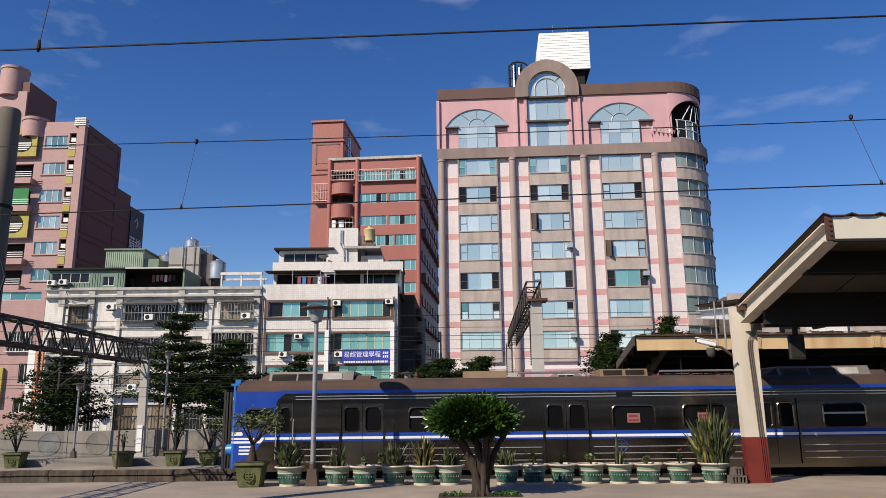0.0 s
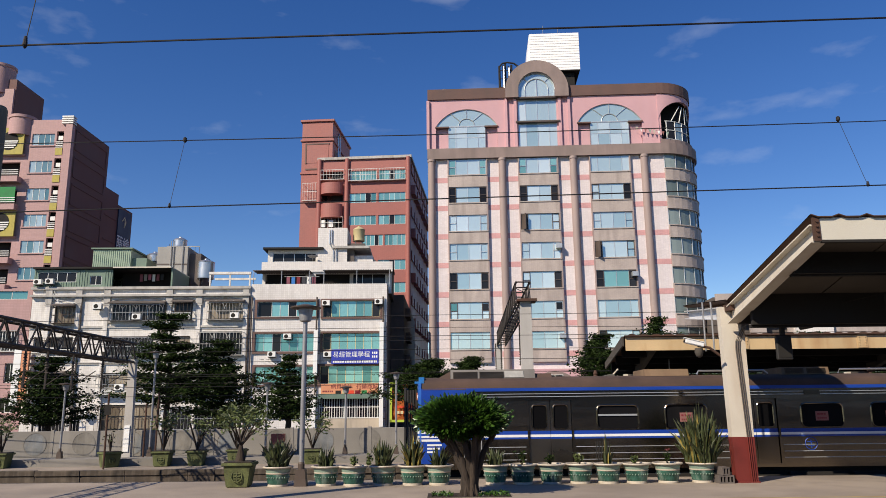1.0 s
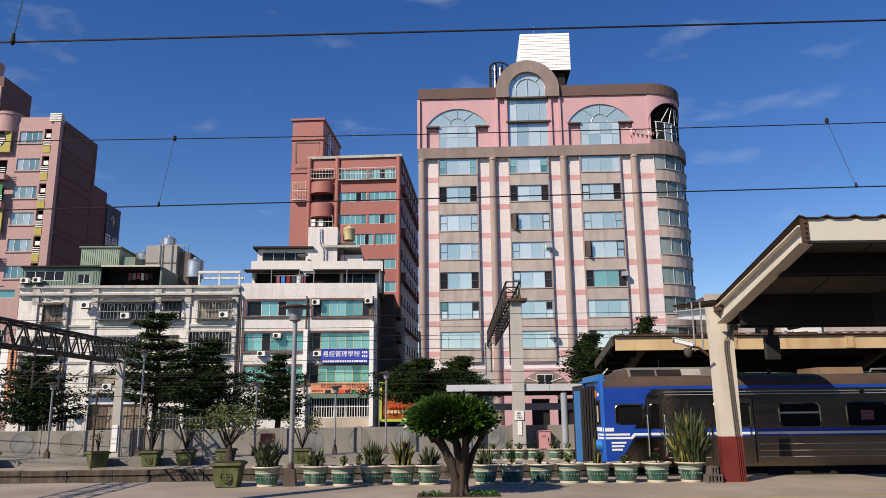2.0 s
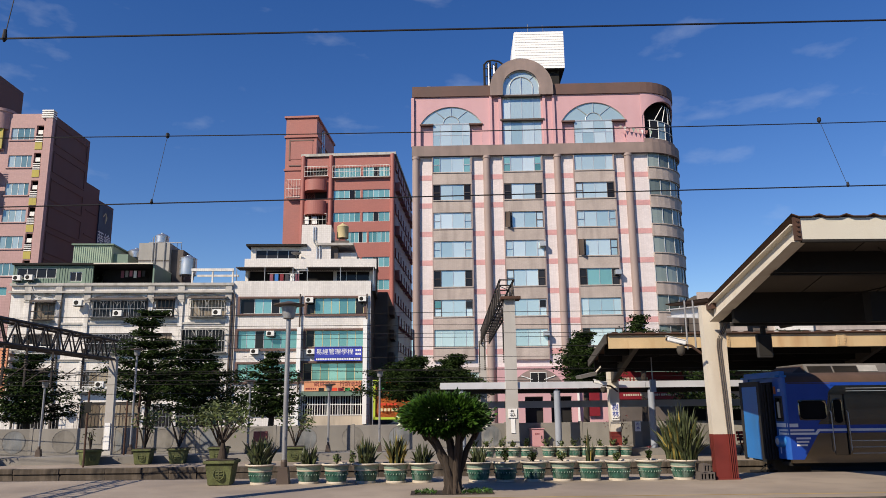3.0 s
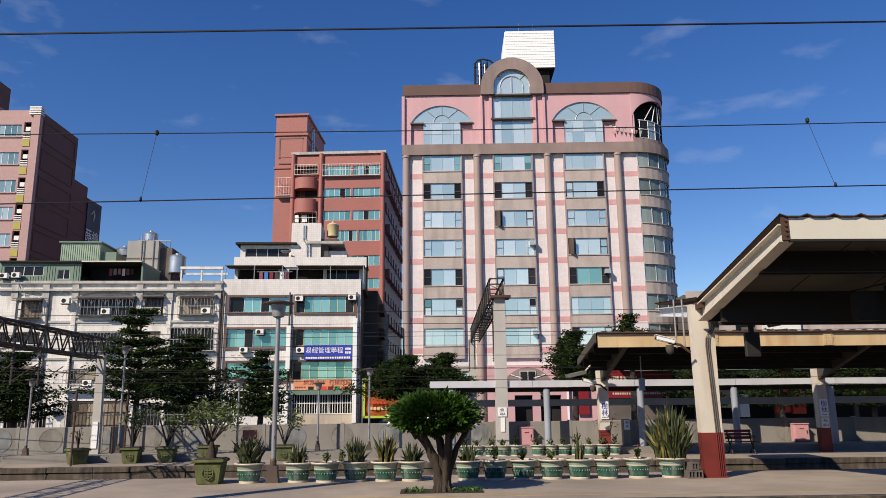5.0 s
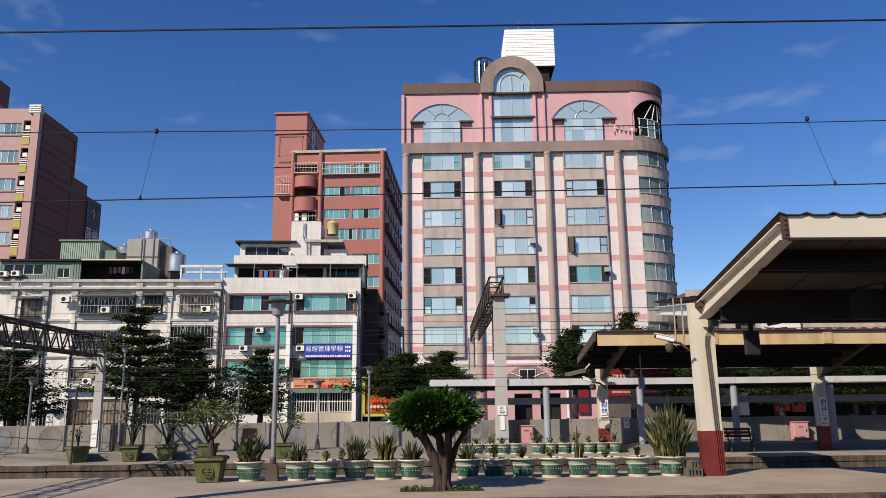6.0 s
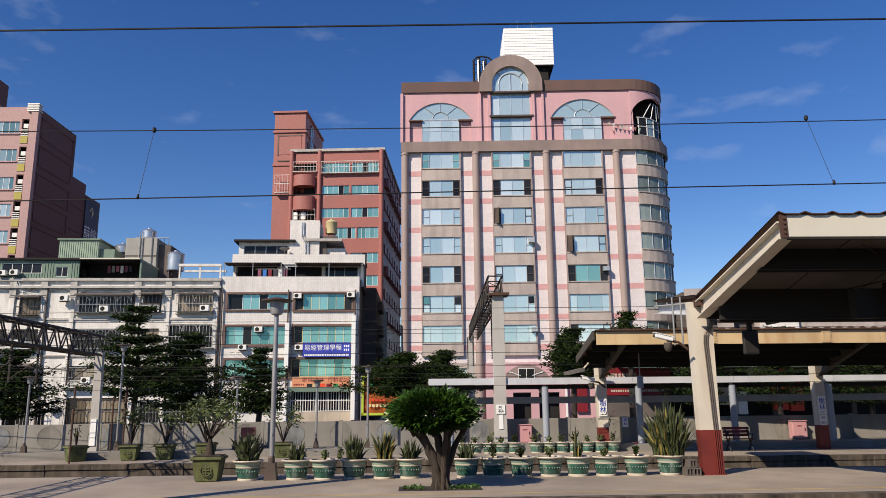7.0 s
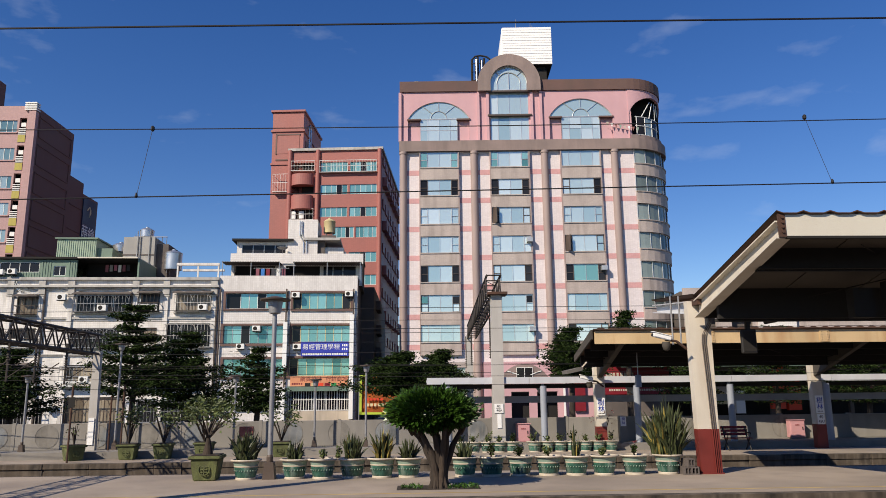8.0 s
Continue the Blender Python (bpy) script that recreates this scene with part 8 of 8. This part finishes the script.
def cctv(m, label="white box surveillance camera on a bracket arm"):
    c = thing("security_camera", label, "camera", m, "surveillance cameras")
    bm = nb()
    tilt = pose(0, 0, 0, 0, 14, 0)
    box(bm, -0.34, 0.14, -0.08, 0.08, 0.0, 0.11, tilt)
    bmesh.ops.bevel(bm, geom=bm.edges[:], offset=0.015, segments=2, affect="EDGES")
    part("housing", bm, "white", c)
    part("hood", box(nb(), -0.38, 0.14, -0.09, 0.09, 0.115, 0.13, tilt), "white", c)
    part("lens", tube(nb(), (-0.35, 0, 0.13), (-0.33, 0, 0.125), 0.04, n=10), "rubber", c)
    part("dome", lathe(nb(), [(0.1, -0.06), (0.11, -0.16), (0.08, -0.26), (0.03, -0.3)], 16, (0.02, 0)), "soffit", c, smooth=True)
    part("arm", path_tube(nb(), [(0.0, 0, 0.0), (0.3, 0, -0.05), (0.55, 0, -0.25)], 0.035, 8), "rust", c)
    return c


def speaker_clock(m, label):
    s = thing("hanging_signal_box", label, "signal box", m)
    part("rod", box(nb(), -0.05, 0.05, -0.05, 0.05, 0.55, 1.1), "dirtyshade", s)
    bm = nb()
    box(bm, -0.19, 0.19, -0.06, 0.06, -0.05, 0.55)
    bmesh.ops.bevel(bm, geom=bm.edges[:], offset=0.02, segments=1, affect="EDGES")
    part("case", bm, "rubber", s)
    part("screen", box(nb(), -0.16, 0.16, -0.07, -0.06, 0.0, 0.5), "dirtyshade", s)


def loudspeaker(m):
    s = thing("loudspeaker", "small dark horn loudspeaker hung under the canopy", "loudspeaker", m)
    part("horn", tube(nb(), (-0.14, 0, 0), (0.16, 0, 0.02), 0.1, 0.07, 14), "rubber", s)
    part("yoke", path_tube(nb(), [(0, 0, 0.1), (0, 0, 0.24), (0.05, 0, 0.3)], 0.02, 6), "rubber", s)


def cinder_blocks():
    for i, (x, z, r) in enumerate(((6.82, 0.0, 4), (7.03, 0.0, -8), (6.9, 0.2, 10))):
        b = thing("concrete_block", "grey hollow concrete block stacked beside the column", "concrete block", pose(x, 19.5, z, 0, 0, r), "stacked blocks")
        bm = nb()
        holed(bm, -0.1, 0.1, 0, 0.195, [(-0.06, -0.01, 0.03, 0.16), (0.02, 0.07, 0.03, 0.16)], -0.15, 0.35)
        part("body", bm, "sidewall", b)


def station_things():
    rnd = random.Random(2)
    lamp_post(pose(-3.82, 19.75, 0))
    lamp_post(pose(-11.3, 28.75, 0.25), 3.85, "grey steel lamp post by the back wall", 0.6)
    lamp_post(pose(-14.3, 28.0, 0.25), 2.65, "slim grey lamp post by the back wall", 0.6)
    lamp_post(pose(-3.95, 28.9, 0.25), 2.45, "slim grey lamp post by the back wall", 0.6)
    lamp_post(pose(-2.0, 28.6, 0.25), 2.95, "slim grey lamp post by the back wall", 0.6)
    lamp_post(pose(-6.85, 28.4, 0.25), 2.6, "slim grey lamp post by the back wall", 0.6)
    base = pot(rnd)
    spots = [(-4.42, 1), (-3.19, 1), (-2.47, 1), (-1.72, 1), (-0.96, 1), (-0.28, 1), (1.17, 1), (1.86, 1), (2.6, 1), (3.34, 1), (4.05, 1), (4.77, 1), (5.58, 1), (6.45, 1)]
    base.matrix_basis = pose(spots[0][0], 19.78, 0)
    for x, s in spots[1:]:
        copy_thing(base, pose(x, 19.78 + rnd.uniform(-0.04, 0.04), 0, 0, 0, rnd.uniform(0, 90)))
    for i in range(12):
        x = 1.55 + 0.48 * i + (0.35 if i > 4 else 0)
        p = copy_thing(base, pose(x, 29.35 - 0.9, 0, 0, 0, 30 * i) @ Matrix.Scale(0.78, 4))
        p.scale = (0.78, 0.78, 0.78)
        small_plant(pose(x, 28.45, 0.36), 60 + i, 0.22 + 0.06 * (i % 3), "paleleaf" if i % 4 else "treeleaf")
    T = 0.46
    snake_plant(pose(-4.42, 19.78, T), 115, 1.0, 0.5, 1, 0.0, "dense clump of dark green snake plant blades")
    snake_plant(pose(-3.19, 19.78, T), 36, 0.76, 0.36, 2)
    small_plant(pose(-2.47, 19.78, T), 3, 0.3)
    small_plant(pose(-2.1, 19.85, T - 0.02), 13, 0.3)
    snake_plant(pose(-1.72, 19.78, T), 64, 0.9, 0.42, 4, 0.12)
    snake_plant(pose(-0.96, 19.78, T), 74, 0.98, 0.44, 5, 0.55, "clump of yellowing snake plant blades")
    snake_plant(pose(-0.28, 19.78, T), 40, 0.65, 0.38, 6)
    snake_plant(pose(1.17, 19.78, T), 40, 0.55, 0.42, 7)
    small_plant(pose(1.86, 19.78, T), 8, 0.34, "treeleaf")
    small_plant(pose(2.6, 19.78, T), 9, 0.3, "treeleaf")
    small_plant(pose(3.34, 19.78, T), 10, 0.26)
    snake_plant(pose(4.05, 19.78, T), 11, 0.95, 0.22, 11, 0.4)
    small_plant(pose(4.77, 19.78, T), 12, 0.2)
    small_plant(pose(5.58, 19.78, T), 14, 0.26, "treeleaf", "redleaf", "small plant with dull red flowers")
    snake_plant(pose(6.45, 19.78, T), 280, 1.68, 0.84, 15, 0.06, "large tall clump of dark green snake plant blades")
    # square planters
    square_planter(pose(-5.4, 19.75, 0, 0, 0, 3), 1.05)
    shrub(pose(-5.4, 19.75, 0.62), 3, 1.15, 0.95, 260, 0.17, caudex=0.14, label="desert rose with a swollen trunk and olive leaf tufts")
    for x, y, sd, h, lbl in ((-10.2, 27.2, 21, 1.35, "slim shrub with pale stems"), (-9.05, 27.4, 22, 1.2, "spreading shrub with pale leaves"), (-4.95, 27.6, 24, 1.25, "thin shrub with few leaves"), (-15.8, 26.9, 26, 1.1, "thin shrub with few leaves")):
        square_planter(pose(x, y, 0, 0, 0, 5), 0.9)
        shrub(pose(x, y, 0.53), sd, h, 0.62, 170, 0.18, label=lbl)
    square_planter(pose(-12.0, 27.0, 0, 0, 0, 45), 0.9)
    shrub(pose(-12.0, 27.0, 0.53), 30, 0.7, 0.2, 30, 0.12, label="nearly bare shrub stem")
    square_planter(pose(-7.75, 27.9, 0, 0, 0, 0), 0.9)
    shrub(pose(-7.75, 27.9, 0.53), 31, 1.45, 0.85, 700, 0.2, label="dense round shrub with olive leaves")
    shrub(pose(7.0, 28.9, 0.3), 33, 1.1, 0.3, 60, 0.12, "redleaf", label="slim dark red leaved shrub")
    topiary()
    # slim poles by the far platform edge
    for x, y, h in ((-11.75, 26.0, 2.55), (-10.75, 27.9, 2.6), (-11.35, 28.3, 2.2)):
        p = thing("slim_pole", "thin dark steel pole with a small plate on the far platform", "pole", pose(x, y, 0), "slim poles")
        part("shaft", tube(nb(), (0, 0, 0), (0, 0, h), 0.035, n=8), "rust", p)
        if y < 27:
            part("plate", box(nb(), -0.1, 0.12, -0.045, -0.035, h - 0.75, h - 0.4), "dirtyshade", p)
    bench()
    cabinet(4.08, 0.42)
    cabinet(15.33, 0.52)
    cctv(pose(6.45, 19.3, 3.42))
    cctv(pose(6.35, 28.0, 2.6), "small white surveillance cameras on the far canopy post")
    speaker_clock(pose(8.35, 18.6, 3.05), "dark display box hung from the canopy")
    loudspeaker(pose(9.05, 18.8, 3.85))
    b = thing("hanging_speaker", "slim grey speaker box hung under the far canopy", "speaker", pose(7.7, 26.2, 2.3))
    part("case", box(nb(), -0.09, 0.09, -0.08, 0.08, 0.0, 0.42), "bluegrey", b)
    part("rod", tube(nb(), (0, 0, 0.42), (0, 0, 1.2), 0.02, n=6), "galv", b)
    s = thing("metal_louvre_lamp", "pale metal flood lamp at the end of the far canopy", "lamp", pose(5.5, 26.5, 2.85, 0, 0, 10))
    part("case", box(nb(), -0.35, 0.25, -0.25, 0.25, 0.0, 0.12, pose(0, 0, 0, 0, -12, 0)), "roof_grey", s)
    part("arm", tube(nb(), (0.2, 0, 0.05), (0.5, 0, 0.35), 0.03, n=6), "creampaint", s)
    cinder_blocks()
    box_ = thing("hydrant_box", "small faded red metal box on a post by the wall", "box", pose(-6.45, 28.7, 0.25))
    part("post", tube(nb(), (0, 0, 0), (0, 0, 0.4), 0.04, n=8), "rust", box_)
    part("case", box(nb(), -0.25, 0.25, -0.1, 0.1, 0.38, 0.78), "fadedred", box_)
    part("door", box(nb(), -0.21, 0.21, -0.112, -0.1, 0.42, 0.74), "fadedred", box_)
    small = thing("station_name_post", "small white station name plate on a grey wall pier", "sign", pose(8.0, 29.6, 0))
    part("pier", box(nb(), -0.14, 0.14, 0, 0.3, 0.25, 1.25), "concrete", small)
    pl = part("plate", box(nb(), -0.11, 0.11, -0.02, -0.003, 0.85, 1.22), "white", small)
    up = Euler((radians(90), 0, 0)).to_matrix().to_4x4()
    text_mesh("樹", 0.13, "inkblue", pl, Matrix.Translation((0, -0.025, 1.12)) @ up)
    text_mesh("林", 0.13, "inkblue", pl, Matrix.Translation((0, -0.025, 0.97)) @ up)


def street_things():
    street_tree(pose(-23.4, 44, 0), 1, 2.8, 1.2, 5.1, 8000)
    street_tree(pose(-16.9, 45, 0), 2, 2.9, 2.3, 7.8, 11000)
    street_tree(pose(-13.9, 46, 0), 3, 2.9, 1.5, 6.2, 10000)
    street_tree(pose(-9.6, 45, 0), 4, 1.95, 1.4, 5.2, 6000)
    street_tree(pose(-1.2, 48, 0), 5, 3.3, 2.3, 4.9, 13500, "broad bushy dark street tree")
    street_tree(pose(1.5, 50, 0), 6, 2.2, 2.2, 5.2, 10500, "broad bushy dark street tree")
    street_tree(pose(8.9, 44, 0), 7, 2.0, 3.0, 6.1, 8000)
    street_tree(pose(12.9, 46, 0), 8, 1.6, 4.4, 7.3, 4200)
    for i, x in enumerate((18, 23, 29, 35)):
        street_tree(pose(x, 48, 0), 9 + i, 3.0, 1.5, 6.0 + 0.5 * (i % 2), 6000)
    # shop signs across the street, seen below the far canopy
    s = thing("shop_sign", "long dark red shop signboard with white lettering bars", "sign", pose(13.6, 56, 0))
    part("board", box(nb(), 0, 5.2, 0, 0.3, 2.2, 4.4), "red", s)
    bars(s, 0.4, 2.6, 3.45, 3.8, 8, -0.01, "potcream", seed=2)
    bars(s, 0.6, 4.8, 2.45, 2.6, 24, -0.01, "potcream", seed=3)
    part("support", box(nb(), 0.2, 5.0, 0.3, 0.5, 0, 2.2), "sidewall", s)
    s = thing("shop", "pink ground floor shop front across the street", "shop", pose(6.5, 58, 0))
    part("wall", holed(nb(), 0, 7.0, 0, 3.2, [(0.6, 2.0, 0.4, 2.5), (2.6, 4.2, 0, 2.5)], 0, 0.3), "pinkw", s)
    part("inner_wall", box(nb(), 0, 7, 1.0, 1.1, 0, 3.1), "black", s)
    part("post", box(nb(), 4.6, 4.75, -0.3, -0.2, 0, 3.4), "white", s)
    part("banner", box(nb(), 5.4, 6.3, -0.25, -0.15, 1.0, 3.6), "red", s)
    s = thing("shop", "cluttered dark shop front with bright signs across the street", "shop", pose(19.0, 57, 0))
    part("wall", holed(nb(), -4.5, 24, 0, 7.0, [(-4.0 + 3.1 * i, -1.2 + 3.1 * i, 0.0, 3.9) for i in range(9)], 0.5, 0.3), "sidewall", s)
    # black sheets stand in for the unlit arcade
    part("inner_wall", box(nb(), -4.5, 24, 2.4, 2.6, 0, 7.0), "black", s)
    part("arcade_ceiling", box(nb(), -4.5, 24, 0.81, 2.4, 3.95, 4.1), "black", s)
    # awning added only to throw shade on this shop front
    part("awning", prism(nb(), [(-3.6, 4.1), (0.5, 4.9), (0.5, 5.0), (-3.6, 4.2)], "x", -4.5, 24), "greenmetal", s)
    for i, (u, w, z0, z1, c) in enumerate(((0.5, 2.2, 2.6, 3.6, "white"), (3.2, 1.6, 1.4, 2.6, "tankbeige"), (6.3, 2.4, 3.0, 4.2, "white"), (8.0, 1.1, 1.0, 4.6, "redbright"), (9.3, 1.0, 0.9, 3.2, "redbright"), (11.0, 3.0, 2.8, 3.6, "fascia"), (2.0, 0.8, 0.6, 1.9, "alu"), (5.2, 0.7, 0.7, 2.4, "white"), (14.5, 3.0, 2.0, 3.4, "red"))):
        part("sign", box(nb(), u, u + w, 0.2 - 0.02 * i, 0.45, z0, z1), c, s)
    up = Euler((radians(90), 0, 0)).to_matrix().to_4x4()
    # pale building behind the canopies
    b = thing("rear_building", "pale beige building behind the station canopies", "building", pose(20, 72, 0, 0, 0, -4))
    part("wall", holed(nb(), 6, 30, 0, 12.5, [(7, 9, 8, 10), (10.5, 12.5, 8, 10)], 0, 0.3), "spandrel", b)
    part("core", box(nb(), 6, 30, 1, 10, 0, 12.3), "sidewall", b)
    part("white_wall", box(nb(), 13, 16.5, -0.5, 0.0, 0, 12.0), "white_tile", b)
    roof_tank(ROW @ pose(-6.1, 5.5, 0), 0.85, 15.2, 17.0, "tank", "shiny stainless steel roof water tank")
    roof_tank(ROW @ pose(-9.4, 7.0, 0), 0.7, 18.9, 19.7, "tank", "small stainless steel roof water tank")
    roof_tank(ROW @ pose(9.7, 5.0, 0), 0.6, 19.0, 20.3, "tankbeige", "beige plastic roof water tank")
    roof_tank(ROW @ pose(-12.5, 8.5, 0), 0.8, 17.6, 18.4, "tank", "small stainless steel roof water tank")
    laundry = thing("laundry", "coloured laundry hung on the roof terrace", "laundry", ROW)
    for i in range(6):
        part("garment", box(nb(), 3.0 + 0.5 * i, 3.35 + 0.5 * i, 1.3, 1.36, 13.6, 14.6), ("cloth", "blueplastic", "red", "ink", "white", "cloth")[i], laundry)
    part("pole", tube(nb(), (2.8, 1.33, 14.65), (6.2, 1.33, 14.65), 0.03, n=6), "alu", laundry)
    small_plant(ROW @ pose(5.2, 1.6, 14.0), 77, 0.8, "treeleaf", label="terrace plant with long leaves")
    dish = thing("satellite_dish", "grey satellite dish on the attic wall", "dish", ROW @ pose(5.2, 3.3, 16.9))
    part("bowl", lathe(nb(), [(0.05, 0), (0.35, 0.06), (0.55, 0.2), (0.53, 0.22), (0.3, 0.09)], 18), "galv", dish, smooth=True)
    part("arm", tube(nb(), (0, 0, 0), (0, 0.4, -0.5), 0.03, n=6), "galv", dish)


# ---- build ----
ground_and_platforms()
far_wall()
hotel()
street_flags()
tower()
mauve_block()
white_house()
old_house()
pink_house()
side_street()
TRAIN = train()
canopy_near()
canopy_far()
canopy_silver()
masts()
wires()
station_things()
street_things()


def motions():
    rows = ((0, -8.40), (0.5, -5.47), (1.0, -2.70), (1.5, 0.08), (2.0, 2.84), (2.5, 5.60), (3.0, 8.36), (3.5, 11.13), (4.0, 13.85), (5.0, 19.2), (6.0, 24.4), (7.0, 29.5), (8.0, 34.5))
    walk(TRAIN, [(t, pose(TX + dx, TY, 0)) for t, dx in rows])


motions()
